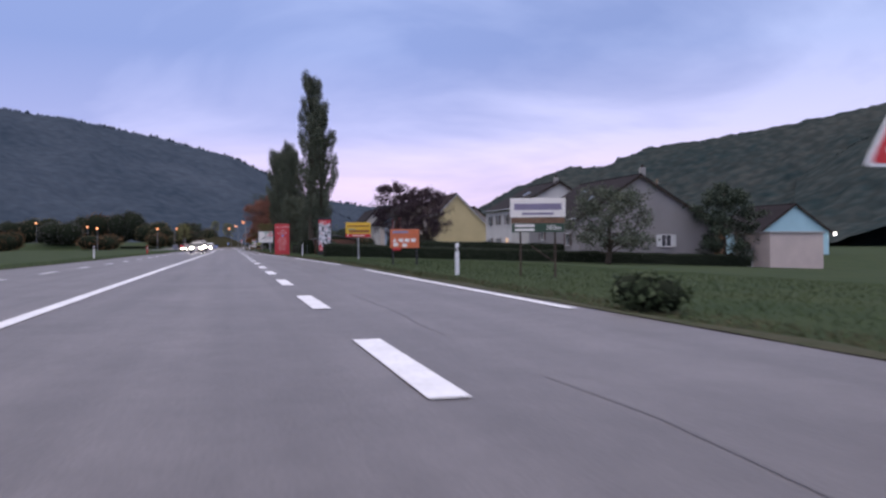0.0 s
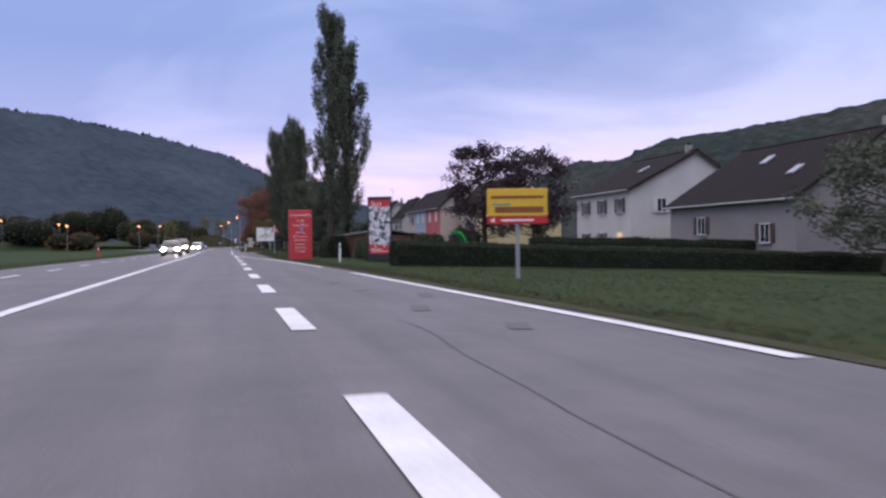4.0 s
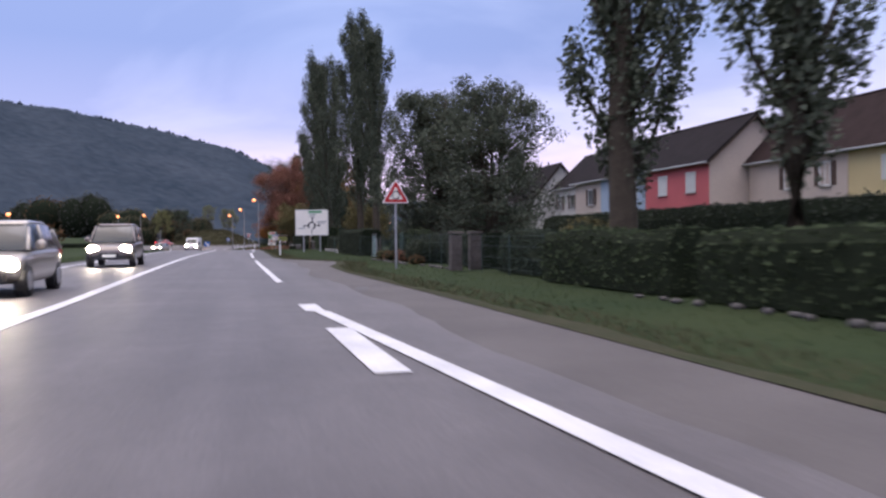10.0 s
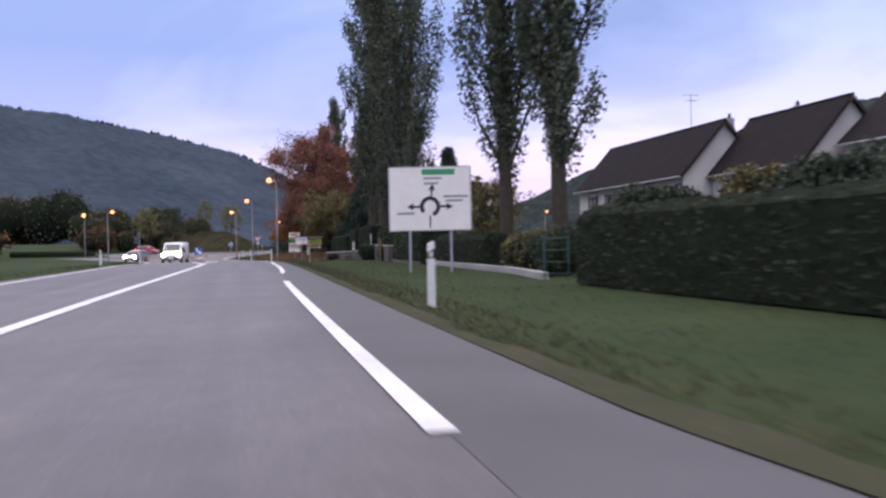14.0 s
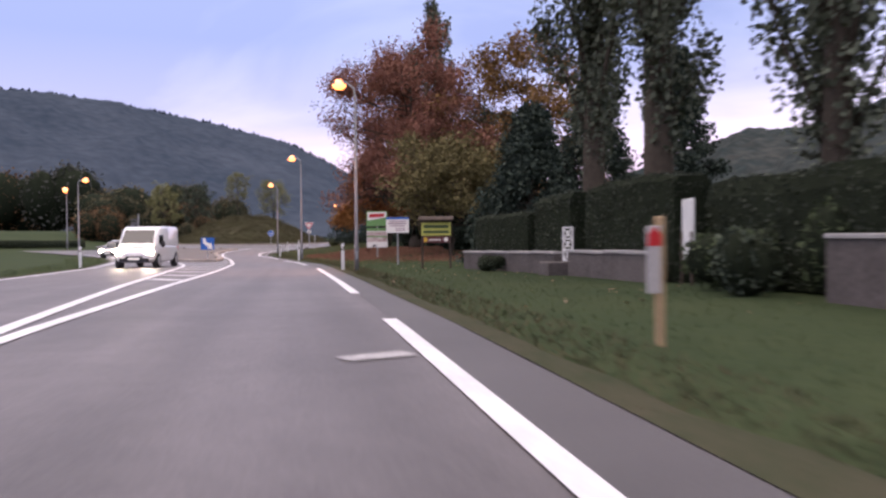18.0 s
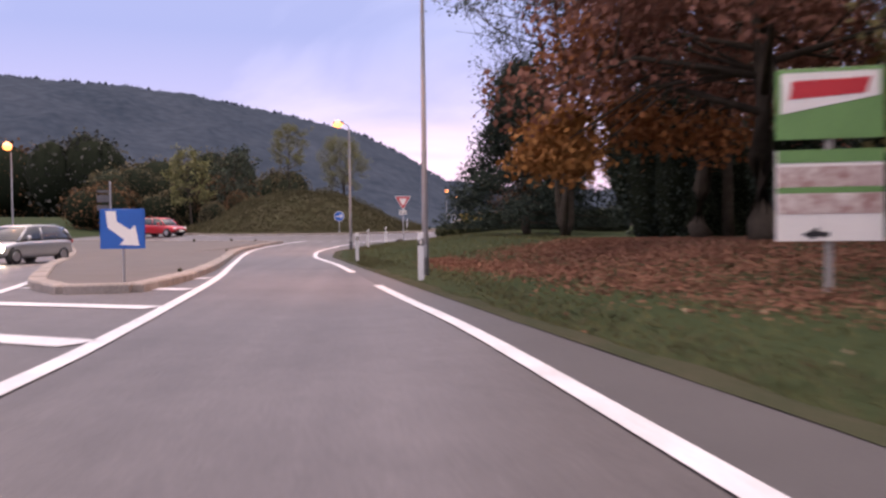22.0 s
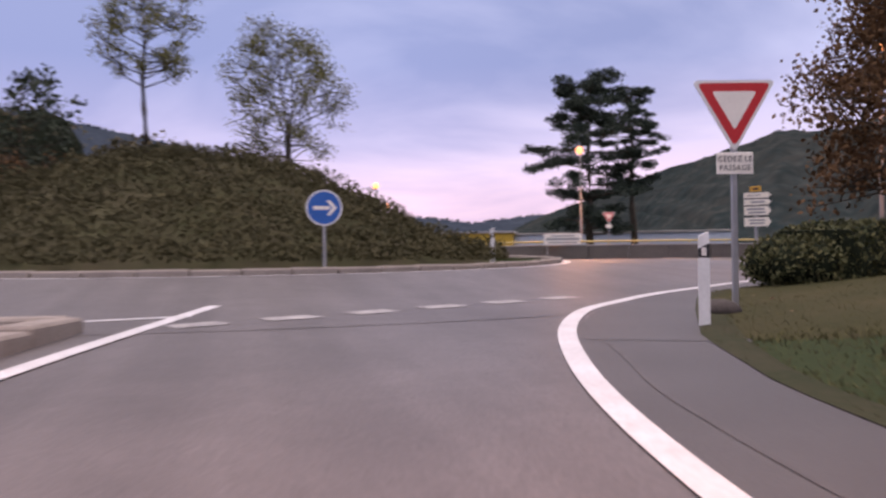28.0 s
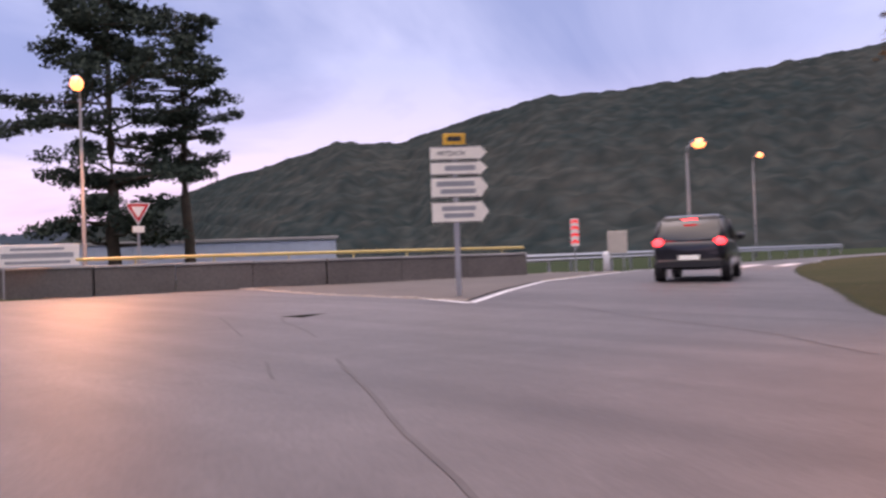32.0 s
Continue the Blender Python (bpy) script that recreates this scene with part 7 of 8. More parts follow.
tube_gate(7.7, 168.1, 12, 0.72, 1.12, "small blue-green tubular garden gate", 4)
tube_gate(7.6, 141.8, 84, 1.0, 1.3, "green tubular garden gate before a red-brown path", 3)
strip("garden_path", [(7.4, 141.8), (9.2, 141.9), (12.0, 142.2)], -0.55, 0.55, 0.01, mat("red_brown_gravel", (0.13, 0.06, 0.045), 0.9, vary=0.3, scale=2, fine=30), "red-brown gravel path behind the garden gate", "path")
lpst = thing("fence_post", at(7.6, 148.0), "pale concrete fence post", "post")
part("post", Shape().rbox((0, 0, 0.5), (0.08, 0.08, 1.15), 0.012), LOWW, lpst)
# rough stones edging the gardens
erng = random.Random(12)
for y0, y1, x0 in ((107.6, 116.0, 6.9), (129.4, 135.0, 7.1), (136.8, 145.6, 6.75)):
    y = y0
    while y < y1:
        es = thing("edging_stone", at(x0 + erng.uniform(-0.12, 0.12), y, erng.uniform(0, 180), -0.02), "rough pale stone edging a garden bed", "stone", "edging stones")
        q = Shape().ball((0, 0, 0.02), (erng.uniform(0.07, 0.18), erng.uniform(0.06, 0.11), erng.uniform(0.03, 0.07)), 8, 5)
        q.v = [tuple(Vector(v) * (1 + 0.2 * noise.noise(Vector(v) * 6 + Vector((y, 0, 0))))) for v in q.v]
        part("stone", q, STONE, es, "", True)
        y += erng.uniform(0.35, 0.9)
wg = thing("white_door_panel", at(8.9, 207.6, 80), "white garden door standing ajar in the hedge", "gate")
part("panel", Shape().rbox((0, 0, 1.15), (0.8, 0.05, 1.3), 0.02), FRAME, wg)
for x in (-0.36, 0.36):
    part("post", Shape().box((x, 0.04, 0.5), (0.06, 0.04, 1.2)), DWOOD, wg)


def wire_fence(pts, h, label):
    """Posts with two thin wires and a fine mesh of upright wires."""
    ob = thing("wire_fence", Matrix.Identity(4), label, "fence")
    P = [Vector((p[0], p[1])) for p in pts]
    green = mat("fence_green", (0.026, 0.046, 0.042), 0.5, vary=0.2)
    for a, b in zip(P, P[1:]):
        k = max(1, round((b - a).length / 2.5))
        for i in range(k + 1):
            p = a + (b - a) * i / k
            g = gz(p.x, p.y)
            part("post", Shape().tube((p.x, p.y, g - 0.1), (p.x, p.y, g + h), 0.018, n=6), green, ob)
        for z in (0.15, h * 0.4, h * 0.7, h - 0.05):
            part("wire", Shape().tube((a.x, a.y, gz(a.x, a.y) + z), (b.x, b.y, gz(b.x, b.y) + z), 0.0035, n=4), green, ob)
        m = Shape()
        n = int((b - a).length / 0.12)
        for i in range(n):
            p = a + (b - a) * i / n
            g = gz(p.x, p.y)
            m.box((p.x, p.y, g + h / 2), (0.0035, 0.0035, h - 0.1))
        part("wire_mesh", m, green, ob)
    return ob


wire_fence([(7.5, 122.2), (7.45, 127.6)], 1.15, "green wire-mesh garden fence on thin posts")
wire_fence([(7.45, 129.0), (7.55, 135.5), (7.6, 141.2)], 1.25, "green wire-mesh garden fence on thin posts")
wire_fence([(7.65, 142.4), (7.75, 150.3)], 1.25, "green wire-mesh garden fence with slanting stays")
wire_fence([(7.75, 151.5), (7.5, 155.2)], 1.25, "green wire-mesh garden fence beside a clipped hedge")
wire_fence([(7.9, 94.6), (7.4, 107.6)], 1.0, "low wire garden fence behind the verge")

# ---------------------------------------------------------------- vehicles
TYRE = mat("tyre_rubber", (0.015, 0.015, 0.016), 0.85, vary=0.2)
RIM = mat("alloy_rim", (0.4, 0.4, 0.42), 0.3, 0.8)
CARGLASS = mat("car_glass", (0.015, 0.018, 0.02), 0.05, vary=0.05, spec=0.9)
# plates are no lamps; weak emission added in place of light on them
PLATE_GLOW = mat("number_plate", (0.75, 0.74, 0.7), 0.4, emit=(1, 0.95, 0.85), strength=0.25)


def carpaint(name, c, metal=0.2):
    m = mat(name, c, 0.28, metal, vary=0.05, scale=1.5, fine=60, bump=0.0)
    m.node_tree.nodes["Principled BSDF"].inputs["Coat Weight"].default_value = 0.6
    return m


def loft(rings):
    n = len(rings[0])
    s = Shape()
    for r in rings:
        s.v += r
    for i in range(len(rings) - 1):
        s.f += [(i * n + k, i * n + (k + 1) % n, (i + 1) * n + (k + 1) % n, (i + 1) * n + k) for k in range(n)]
    s.f += [tuple(range(n)), tuple((len(rings) - 1) * n + k for k in range(n - 1, -1, -1))]
    return s


def car(x, y, rz, paint, label, L=3.85, W=1.66, H=1.43, kind="hatch", lights="tail", name="car", brake=False):
    """A parked-pose car, nose along local +y."""
    ob = thing(name, at(x, y, rz), label, "van" if kind == "van" else "car")
    hw, hl = W / 2, L / 2
    if kind == "van":
        low = [(-hl, .9, .32, 1.0), (-hl + .1, .97, .25, 1.05), (0, 1, .22, 1.08), (hl - 1.2, 1, .22, 1.08), (hl - .45, .97, .25, .98), (hl - .1, .86, .28, .8), (hl, .74, .32, .7)]
        top = [(-hl + .02, .88, 1.0, H - .1), (-hl + .15, .92, 1.04, H), (0, .93, 1.08, H), (hl - 1.55, .9, 1.08, H - .02), (hl - 1.25, .86, 1.08, H - .14), (hl - .42, .82, .98, 1.06)]
    elif kind == "suv":
        low = [(-hl, .84, .42, .95), (-hl + .12, .95, .32, 1.02), (-hl + .7, 1, .26, 1.05), (0, 1, .25, 1.02), (hl - 1.1, 1, .26, 1.0), (hl - .4, .95, .3, .9), (hl - .08, .8, .36, .74), (hl, .68, .42, .66)]
        top = [(-hl + .12, .8, 1.0, 1.06), (-hl + .42, .8, 1.04, H - .08), (-hl + .9, .8, 1.05, H), (0, .8, 1.02, H), (.5, .78, 1.01, H - .05), (hl - 1.0, .84, 1.0, 1.03)]
    else:
        low = [(-hl, .82, .4, .86), (-hl + .1, .94, .3, .93), (-hl + .6, 1, .22, .95), (0, 1, .2, .92), (hl - 1.0, 1, .2, .9), (hl - .35, .94, .26, .8), (hl - .06, .8, .32, .66), (hl, .68, .36, .58)]
        top = [(-hl + .14, .78, .9, .97), (-hl + .38, .76, .94, H - .1), (-hl + .9, .76, .95, H), (.1, .77, .92, H), (.55, .76, .91, H - .07), (hl - .95, .84, .9, .93)]
    rings = []
    for yy, k, zb, zt in low:
        w = hw * k
        rings.append([(-w * .86, yy, zb), (w * .86, yy, zb), (w * .97, yy, zb + .1), (w, yy, zb + .3 * (zt - zb) + .08), (w, yy, zt - .14), (w * .95, yy, zt - .02), (w * .7, yy, zt), (-w * .7, yy, zt), (-w * .95, yy, zt - .02), (-w, yy, zt - .14), (-w, yy, zb + .3 * (zt - zb) + .08), (-w * .97, yy, zb + .1)])
    body = part("body", loft(rings), paint, ob, "", True)
    body.modifiers.new("round", "SUBSURF").render_levels = 2
    body.modifiers["round"].levels = 1
    rings = []
    for yy, k, zb, zt in top:
        w, wt = hw * .93, hw * k
        rings.append([(-w, yy, zb - .04), (w, yy, zb - .04), (w * .99, yy, zb + .03), (wt + .02, yy, zt - .1 * (zt - zb) - .02), (wt * .9, yy, zt), (-wt * .9, yy, zt), (-wt - .02, yy, zt - .1 * (zt - zb) - .02), (-w * .99, yy, zb + .03)])
    if kind == "van":
        part("cargo_body", loft(rings), paint, ob, "", True)
        part("windscreen", Shape().add([(-hw * .78, hl - .5, 1.05), (hw * .78, hl - .5, 1.05), (hw * .7, hl - 1.2, H - .2), (-hw * .7, hl - 1.2, H - .2), (-hw * .78, hl - .44, 1.07), (hw * .78, hl - .44, 1.07), (hw * .7, hl - 1.14, H - .18), (-hw * .7, hl - 1.14, H - .18)], [(0, 1, 2, 3), (4, 5, 6, 7), (0, 1, 5, 4), (1, 2, 6, 5), (2, 3, 7, 6), (3, 0, 4, 7)]), CARGLASS, ob)
        for sx in (-1, 1):
            part("side_window", Shape().box((sx * hw * .92, hl - 1.45, 1.32), (0.03, .75, .42)), CARGLASS, ob)
    else:
        part("window_glass", loft(rings), CARGLASS, ob, "dark glass", True)
        r2 = []
        for yy, k, zb, zt in top[1:5]:
            wt = hw * k
            r2.append([(-wt * .99, yy, zt - .05), (wt * .99, yy, zt - .05), (wt * .86, yy, zt + .025), (-wt * .86, yy, zt + .025)])
        part("roof", loft(r2), paint, ob, "", True)
        for sx in (-1, 1):
            for (y0, k0, b0, t0), (y1, k1, b1, t1) in ((top[0], top[1]), (top[5], top[4])):
                part("pillar", Shape().tube((sx * hw * .92, y0, b0), (sx * (hw * k1 + .015), y1, t1 - .06), .045, .035, 6), paint, ob, "", True)
            m = top[2]
            part("pillar", Shape().tube((sx * hw * .935, -.15, m[2] - .02), (sx * (hw * m[1] + .02), -.2, m[3] - .07), .04, .035, 6), paint, ob, "", True)
    wr = .3 if kind == "hatch" else .34
    for yy in (-hl + .72, hl - .74):
        for sx in (-1, 1):
            wc = part("wheel", Shape().tube((sx * (hw - .2), yy, wr), (sx * (hw - .005), yy, wr), wr, wr, 22), TYRE, ob, "", True)
            part("rim", Shape().tube((sx * (hw - .02), yy, wr), (sx * (hw + .006), yy, wr), wr * .68, wr * .6, 16), RIM, wc)
            part("wheel_arch", Shape().tube((sx * (hw - .22), yy, wr + .03), (sx * (hw - .035), yy, wr + .03), wr + .06, wr + .06, 20), BLACK, ob)
    for sx in (-1, 1):
        mi = part("mirror", Shape().ball((sx * (hw + .08), hl - 1.35 if kind != "van" else hl - 1.15, 1.0 if kind == "hatch" else 1.12), (.11, .07, .1 if kind != "van" else .16), 10, 6), BLACK if kind == "van" else paint, ob, "", True)
    part("rear_bumper", Shape().rbox((0, -hl + .06, .46), (W * .86, .2, .2), .05), BLACK if kind == "suv" else paint, ob)
    part("front_bumper", Shape().rbox((0, hl - .08, .4), (W * .7, .2, .2), .05), BLACK, ob)
    zl = {"hatch": .84, "suv": .98, "van": .95}[kind]
    for sx in (-1, 1):
        part("tail_lamp", Shape().ball((sx * hw * .8, -hl + .07, zl), (.13, .08, .1 if kind != "van" else .3), 10, 6), TAILL if lights == "tail" else RED, ob, "red tail lamp", True)
        # lit headlamps are enlarged, glare is put into their size
        part("headlamp", Shape().ball((sx * hw * .66, hl - .13, {"hatch": .62, "suv": .72, "van": .74}[kind]), (.24, .12, .16) if lights == "head" else (.17, .1, .09), 12, 6), HEADL if lights == "head" else FRAME, ob, "headlamp", True)
    part("brake_lamp", Shape().box((0, -hl + .32, H - .1), (.34, .05, .03)), TAILL if lights == "tail" else RED, ob)
    for yy in (-hl - .045, hl + .02):
        part("number_plate", Shape().rbox((0, yy, .6 if yy < 0 and kind != "van" else .45), (.5, .02, .11), .004), PLATE_GLOW, ob, "pale plate")
    part("grille", Shape().rbox((0, hl - .02, .5), (W * .42, .06, .14), .02), BLACK, ob)
    if lights == "head":
        for sx in (-1, 1):
            li = bpy.data.lights.new("headlight_beam", "SPOT")
            li.energy, li.color, li.spot_size, li.spot_blend, li.shadow_soft_size = 160, (1.0, 0.84, 0.62), radians(50), 0.8, 0.08
            lo = new("headlight_beam", li)
            lo.parent = ob
            lo.matrix_basis = look((sx * hw * .66, hl + .05, .66), (sx * hw * .66, hl + 18, 0.0))
    return ob


REDP = carpaint("red_car_paint", (0.5, 0.02, 0.03))
car(-15.2, 297.0, -118, REDP, "small red hatchback with lit tail lamps on the roundabout", lights="tail")
car(27.7, 309.0, -66, carpaint("dark_car_paint", (0.02, 0.021, 0.028), 0.5), "dark blue-black family car with lit tail lamps", 4.37, 1.84, 1.64, "suv", "tail")
car(-6.2, 233.6, 174, carpaint("white_van_paint", (0.7, 0.7, 0.7), 0.0), "white delivery van with lit headlamps", 4.8, 1.9, 1.95, "van", "head", "van")
car(-13.4, 265.5, 162, carpaint("silver_car_paint", (0.45, 0.46, 0.47), 0.6), "silver car with lit headlamps leaving the roundabout", 4.2, 1.74, 1.48, "hatch", "head")
car(-4.85, 121.0, 180, carpaint("beige_car_paint", (0.42, 0.38, 0.34), 0.5), "pale car with bright headlamps in the oncoming lane", 4.2, 1.74, 1.48, "hatch", "head")
car(-5.0, 140.0, 180, carpaint("grey_car_paint", (0.2, 0.17, 0.16), 0.5), "dark off-road car with bright headlamps in the oncoming lane", 4.5, 1.85, 1.75, "suv", "head")

# ---------------------------------------------------------------- worn road details
def seam(pts, w, seed, amp=0.2):
    return strip("tar_seam", wavy(pts, amp, seed), -w / 2, w / 2, 0.009, ASPHD, "dark tar-filled seam in the asphalt", "road seam", 0.6)


seam([(2.2, -10), (2.25, 6)], 0.012, 1)
seam([(2.27, 9), (2.3, 17)], 0.01, 3)
seam([(2.3, 19.5), (2.2, 27), (2.1, 31)], 0.012, 1)
seam([(2.2, 35), (2.4, 42), (2.5, 46)], 0.012, 1)
seam([(2.4, 48), (2.3, 56), (2.35, 66)], 0.011, 2)
seam([(2.35, 69), (2.4, 80), (2.2, 92)], 0.014, 2)
seam(curve([(-1.25, 278.8), (-1.05, 279.9), (-0.8, 281.2), (-0.35, 282.7), (0.25, 284.7), (1.1, 286.8)]), 0.035, 4, 0.08)
seam(curve([(6.4, 295.6), (7.1, 296.4), (7.8, 297.2), (9.2, 299.0), (10.7, 301.5), (12.0, 303.7), (13.9, 307.7)]), 0.035, 5, 0.1)
seam(curve([(10.5, 302.3), (11.5, 304.3), (13.4, 308.6)]), 0.03, 7, 0.1)
seam([(14.6, 299.7), (15.6, 301.0), (17.0, 304.0), (19.0, 307.9)], 0.03, 6, 0.08)
for x, y, l in ((3.1, 47, 1.1), (3.6, 44, 0.8), (2.9, 56, 0.9), (3.9, 50, 1.2), (2.6, 100, 0.9), (2.4, 119, 1.3), (3.0, 52.5, 0.5), (3.4, 33, 0.8)):
    strip("asphalt_patch", wavy([(x, y), (x + 0.2, y + l)], 0.1, x + y, 0.3), -0.14, 0.14, 0.009, ASPHD, "small dark patch in the worn asphalt", "road patch", 0.3)
SHO = mat("shoulder_asphalt", (0.066, 0.061, 0.063), 0.6, vary=0.24, scale=0.7, fine=40, bump=0.4)


def build_shoulder():
    s = Shape()
    ys = np.arange(150, 285.1, 1.0)
    for y in ys:
        a = float(np.interp(y, [p[1] for p in EDGE2], [p[0] for p in EDGE2])) + 0.03
        b = max(a + 0.05, lerp_list(RIGHT, y) - 0.02)
        for i in range(4):
            x = a + (b - a) * i / 3
            s.v.append((x, y, gz(x, y) + 0.004))
    s.f = [(j * 4 + i, j * 4 + i + 1, (j + 1) * 4 + i + 1, (j + 1) * 4 + i) for j in range(len(ys) - 1) for i in range(3)]
    structure("shoulder", s, SHO, "darker asphalt shoulder beside the edge line", "road shoulder", True, fix=False)


build_shoulder()
LAY = mat("gravel_layby", (0.098, 0.087, 0.084), 0.7, vary=0.3, scale=0.7, fine=35, bump=0.6, spec=0.35)


def build_layby():
    s = Shape()
    ys = np.arange(94, 151, 1.0)
    for y in ys:
        a = 2.0 + 0.4 * noise.noise((0, y * 0.17, 4)) + 0.12 * noise.noise((0, y * 0.9, 4)) + max(0, (98 - y) * 0.4) + max(0, y - 147) * 0.25
        b = lerp_list(RIGHT, y) - 0.02
        for i in range(4):
            x = a + (max(a + 0.02, b) - a) * i / 3
            s.v.append((x, y, gz(x, y) + (0.004 if i else -0.004)))
    s.f = [(j * 4 + i, j * 4 + i + 1, (j + 1) * 4 + i + 1, (j + 1) * 4 + i) for j in range(len(ys) - 1) for i in range(3)]
    structure("layby", s, LAY, "rough gravelly strip of the lay-by beside the road", "lay-by", True, fix=False)


build_layby()

# ---------------------------------------------------------------- verge: dry fringe, grass blades, fallen leaves
FRINGE = mat("dry_fringe", (0.034, 0.044, 0.023), 0.95, scale=1.1, fine=12, bump=0.2, second=(0.066, 0.06, 0.04), spec=0.05)


def fringe(edge, side, y0, y1, name):
    s = Shape()
    ys = np.arange(y0, y1, 0.6)
    for y in ys:
        a = lerp_list(edge, y) - side * 0.06
        w = 0.42 + 0.3 * noise.noise((3, y * 0.22, side)) + 0.2 * noise.noise((3, y * 0.9, side))
        for i in range(4):
            x = a + side * w * i / 3
            s.v.append((x, y, gz(x, y) + (0.012, 0.03, 0.02, -0.045)[i] + 0.01 * noise.noise((x * 3, y * 3, 0))))
    s.f = [(j * 4 + i, j * 4 + i + 1, (j + 1) * 4 + i + 1, (j + 1) * 4 + i) for j in range(len(ys) - 1) for i in range(3)]
    structure(name, s, FRINGE, "dry brownish grass fringe along the asphalt", "verge", True)


fringe(RIGHT, 1, -20, 288, "verge_fringe")
fringe(LEFT, -1, -20, 268, "verge_fringe_far")


def blades(name, n, place, h, material, label, seed):
    """Thin upright grass blades, three corners each."""
    rng = np.random.default_rng(seed)
    xs, ys = place(rng, n)
    z = np.array([gz(a, b) for a, b in zip(xs, ys)]) - 0.045
    a = rng.uniform(0, 6.283, len(xs))
    hh = h * rng.uniform(0.4, 1.3, len(xs))
    w = 0.008 + 0.1 * hh
    lean = rng.normal(0, 1.8, (len(xs), 2)) * hh[:, None]
    p = np.stack([np.stack([xs - w * np.cos(a), ys - w * np.sin(a), z], 1), np.stack([xs + w * np.cos(a), ys + w * np.sin(a), z], 1), np.stack([xs + lean[:, 0], ys + lean[:, 1], z + hh + 0.045], 1)], 1).reshape(-1, 3)
    m = len(xs)
    me = bpy.data.meshes.new(name)
    me.vertices.add(3 * m); me.vertices.foreach_set("co", p.ravel())
    me.loops.add(3 * m); me.loops.foreach_set("vertex_index", np.arange(3 * m))
    me.polygons.add(m); me.polygons.foreach_set("loop_start", np.arange(0, 3 * m, 3)); me.polygons.foreach_set("loop_total", np.full(m, 3))
    me.update(calc_edges=True)
    me.materials.append(material)
    return tagged(new(name, me), label, "grass", "", "stuff")


BLADE = mat("grass_blades", (0.052, 0.08, 0.038), 0.95, scale=0.3, fine=4, bump=0, island=0.2, second=(0.094, 0.115, 0.055), spec=0.02)
BLADED = mat("dry_blades", (0.06, 0.058, 0.032), 0.95, scale=0.5, fine=4, bump=0, island=0.4, second=(0.11, 0.095, 0.06), spec=0.02)


def near_edge(lo, hi, y0, y1, edge=RIGHT, side=1):
    def f(rng, n):
        y = rng.uniform(y0, y1, n)
        e = np.interp(y, [r[0] for r in edge], [r[1] for r in edge])
        u = rng.random(n)
        return e + side * (lo + (hi - lo) * u ** 1.6), y
    return f


blades("grass_fringe", 42000, near_edge(0.02, 1.3, 0, 287), 0.04, BLADED, "dry yellowish grass at the road's edge", 301)
BLADEL = mat("lawn_blades", (0.085, 0.09, 0.04), 0.95, scale=0.3, fine=4, bump=0, island=0.2, second=(0.15, 0.14, 0.065), spec=0.02)
blades("grass_lawn", 45000, near_edge(0.2, 11.0, 234, 287), 0.022, BLADEL, "short yellowing lawn grass beside the entry road", 307)
blades("grass_verge", 50000, near_edge(0.2, 6.0, 4, 236), 0.021, BLADE, "short green verge grass beside the road", 302)
blades("grass_meadow", 40000, lambda rng, n: (rng.uniform(5.5, 22, n), rng.uniform(6, 70, n)), 0.03, BLADE, "meadow grass below the village", 303)
blades("grass_far_verge", 16000, near_edge(0.02, 3.0, 6, 268, LEFT, -1), 0.08, BLADE, "grass on the far verge", 304)
blades("grass_island", 9000, lambda rng, n: (lambda a, r: (CX + r * np.cos(a), CY + r * np.sin(a)))(rng.uniform(-2.8, 1.2, n), rng.uniform(9.6, 10.8, n)), 0.08, BLADE, "grass strip round the mound", 305)


def litter(name, n, place, material, label, seed, size=0.09):
    rng = np.random.default_rng(seed)
    xs, ys = place(rng, n)
    z = np.array([gz(a, b) for a, b in zip(xs, ys)]) - 0.02 + rng.uniform(0, 0.035, len(xs))
    me = leaves(rng, np.stack([xs, ys, z], 1), size, flat=0.85)
    me.name = name
    me.materials.append(material)
    return tagged(new(name, me), label, "fallen leaves", "", "stuff")


def drift(spots):
    def f(rng, n):
        k = rng.integers(0, len(spots), n)
        S = np.array(spots)[k]
        return S[:, 0] + rng.normal(0, 1, n) * S[:, 2], S[:, 1] + rng.normal(0, 1, n) * S[:, 3]
    return f


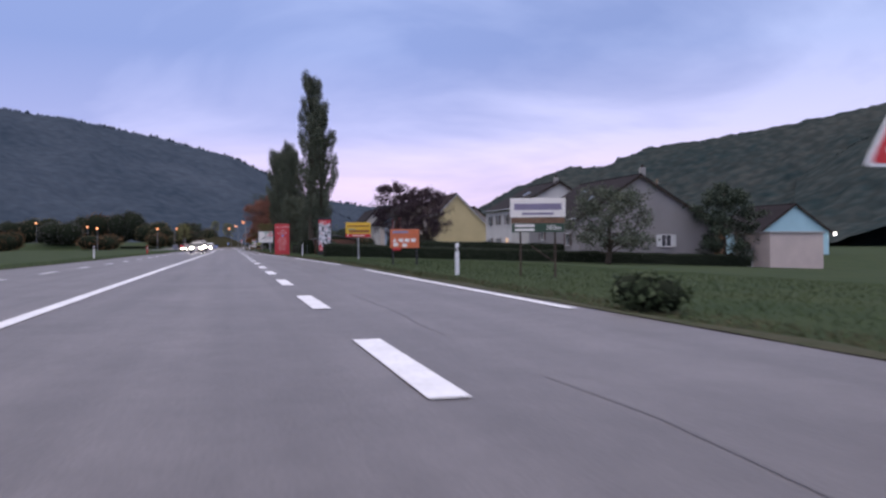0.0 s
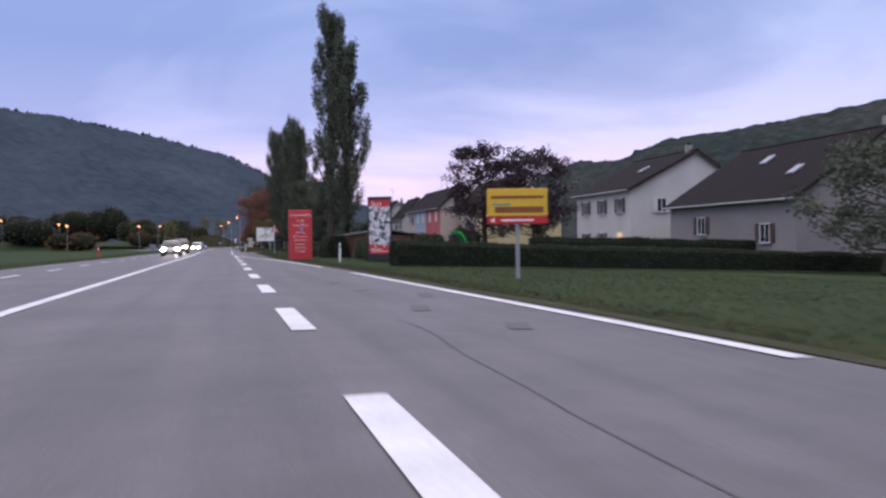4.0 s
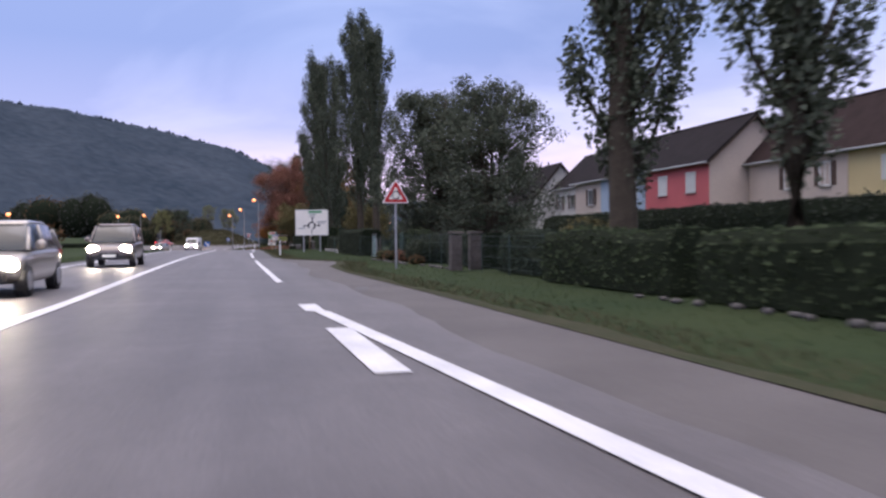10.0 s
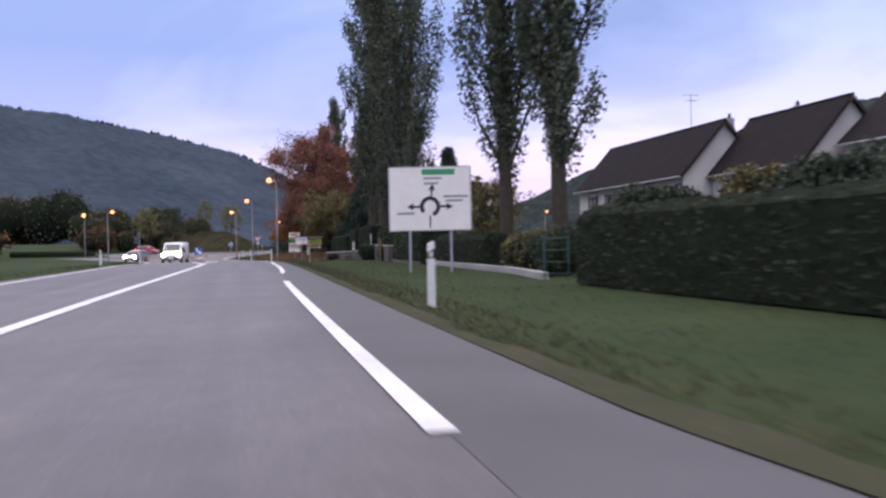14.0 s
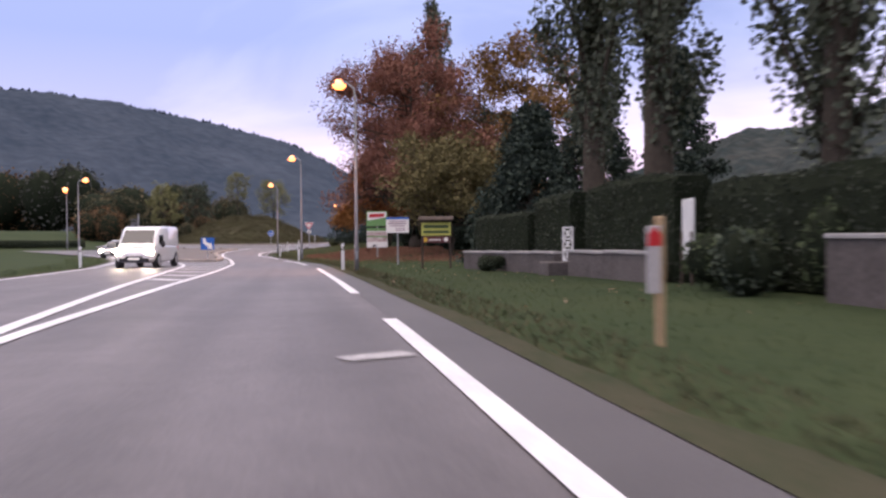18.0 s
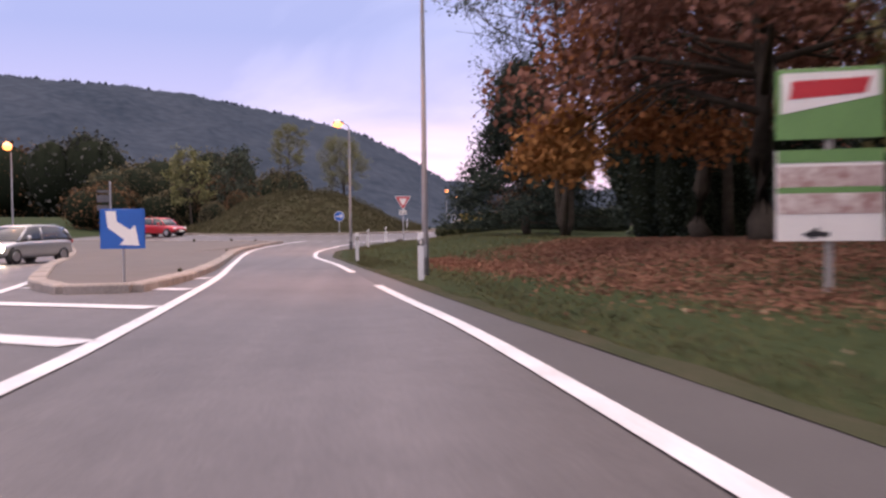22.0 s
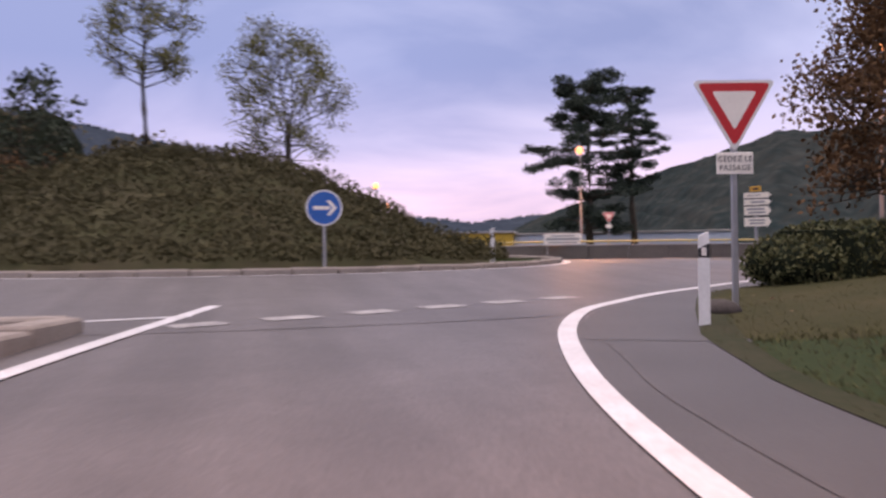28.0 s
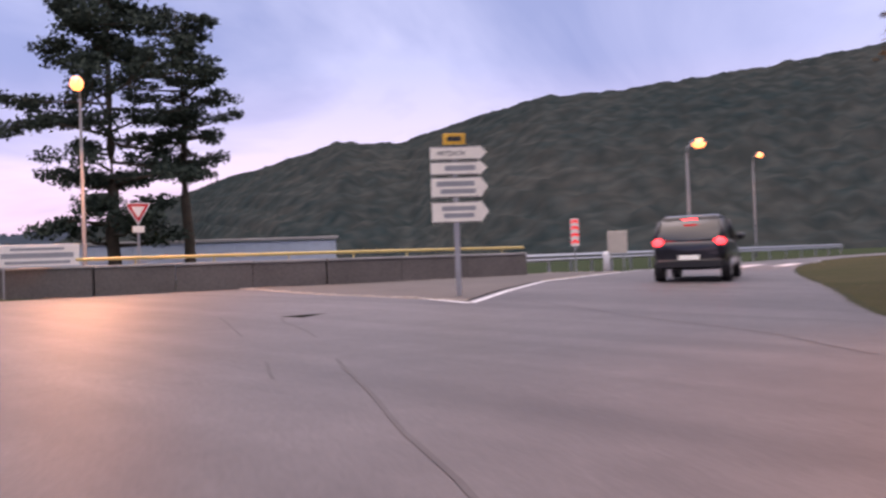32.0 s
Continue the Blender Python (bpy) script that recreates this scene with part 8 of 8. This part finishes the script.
LITT = mat("fallen_leaf", (0.15, 0.066, 0.046), 0.9, scale=1, fine=8, bump=0, island=1.0, second=(0.32, 0.165, 0.11), spec=0.05)
litter("leaf_litter", 34000, drift([(8.5, 250, 2.0, 3.5), (6.3, 246, 1.4, 2.2), (5.6, 250.5, 1.1, 2.6), (8.2, 243, 1.8, 1.8), (6.2, 255, 1.4, 2.0), (9.5, 256, 2.0, 2.0), (9.0, 237.5, 1.6, 1.6)]), LITT, "red-brown fallen leaves under the maples", 311, 0.052)
litter("leaf_drift", 9000, drift([(2.2, 255.5, 0.25, 0.8), (2.5, 253.0, 0.35, 1.0), (3.1, 250.0, 0.45, 1.1), (3.6, 246.8, 0.45, 1.1), (4.2, 243.4, 0.5, 1.2), (4.9, 240.3, 0.6, 1.0)]), LITT, "windblown drift of orange-brown leaves along the lawn's edge", 312, 0.05)
litter("scattered_leaves", 350, lambda rng, n: (rng.uniform(2.8, 10, n), rng.uniform(200, 287, n)), mat("pale_leaf", (0.2, 0.13, 0.07), 0.8, bump=0, island=0.8, second=(0.36, 0.26, 0.17)), "single pale leaves scattered on the grass", 313, 0.06)


# grass corner between the entry and the side road
CORNER = curve([(0.9, 283.2), (2.4, 286.0), (3.9, 288.5), (6.6, 290.6), (9.7, 293.1), (13.0, 296.2), (17.6, 300.7), (24, 304.2), (35.5, 310.2), (48, 313.5)], 5)
LAWN = mat("worn_lawn", (0.042, 0.046, 0.022), 0.95, scale=0.6, fine=9, bump=0.1, second=(0.075, 0.066, 0.036), spec=0.05)
strip("verge_corner", CORNER, 0.0, 3.2, 0.014, LAWN, "short grass corner beside the roundabout", "verge", 0.8, 0.05)
strip("verge_corner_fringe", CORNER, -0.1, 0.3, 0.02, FRINGE, "dry grass fringe along the asphalt", "verge", 0.6, 0.05)


def by_corner(rng, n):
    P = np.array(CORNER)
    k = rng.integers(0, len(P) - 1, n)
    f = rng.random(n)[:, None]
    q = P[k] * (1 - f) + P[k + 1] * f
    d = P[k + 1] - P[k]
    d /= np.linalg.norm(d, axis=1)[:, None]
    o = 0.15 + rng.random(n) ** 1.4 * 4.5
    return q[:, 0] + d[:, 1] * o, q[:, 1] - d[:, 0] * o


litter("corner_leaves", 260, by_corner, MATS["pale_leaf"], "single pale leaves scattered on the corner's grass", 314, 0.06)
blades("grass_corner", 30000, by_corner, 0.035, BLADEL, "short grass on the corner by the roundabout", 306)
strip("shoulder_corner", [p for p in EDGE2 if p[1] > 283.5], 0.16, 1.7, 0.008, SHO, "darker asphalt shoulder round the corner", "road shoulder", 0.8)
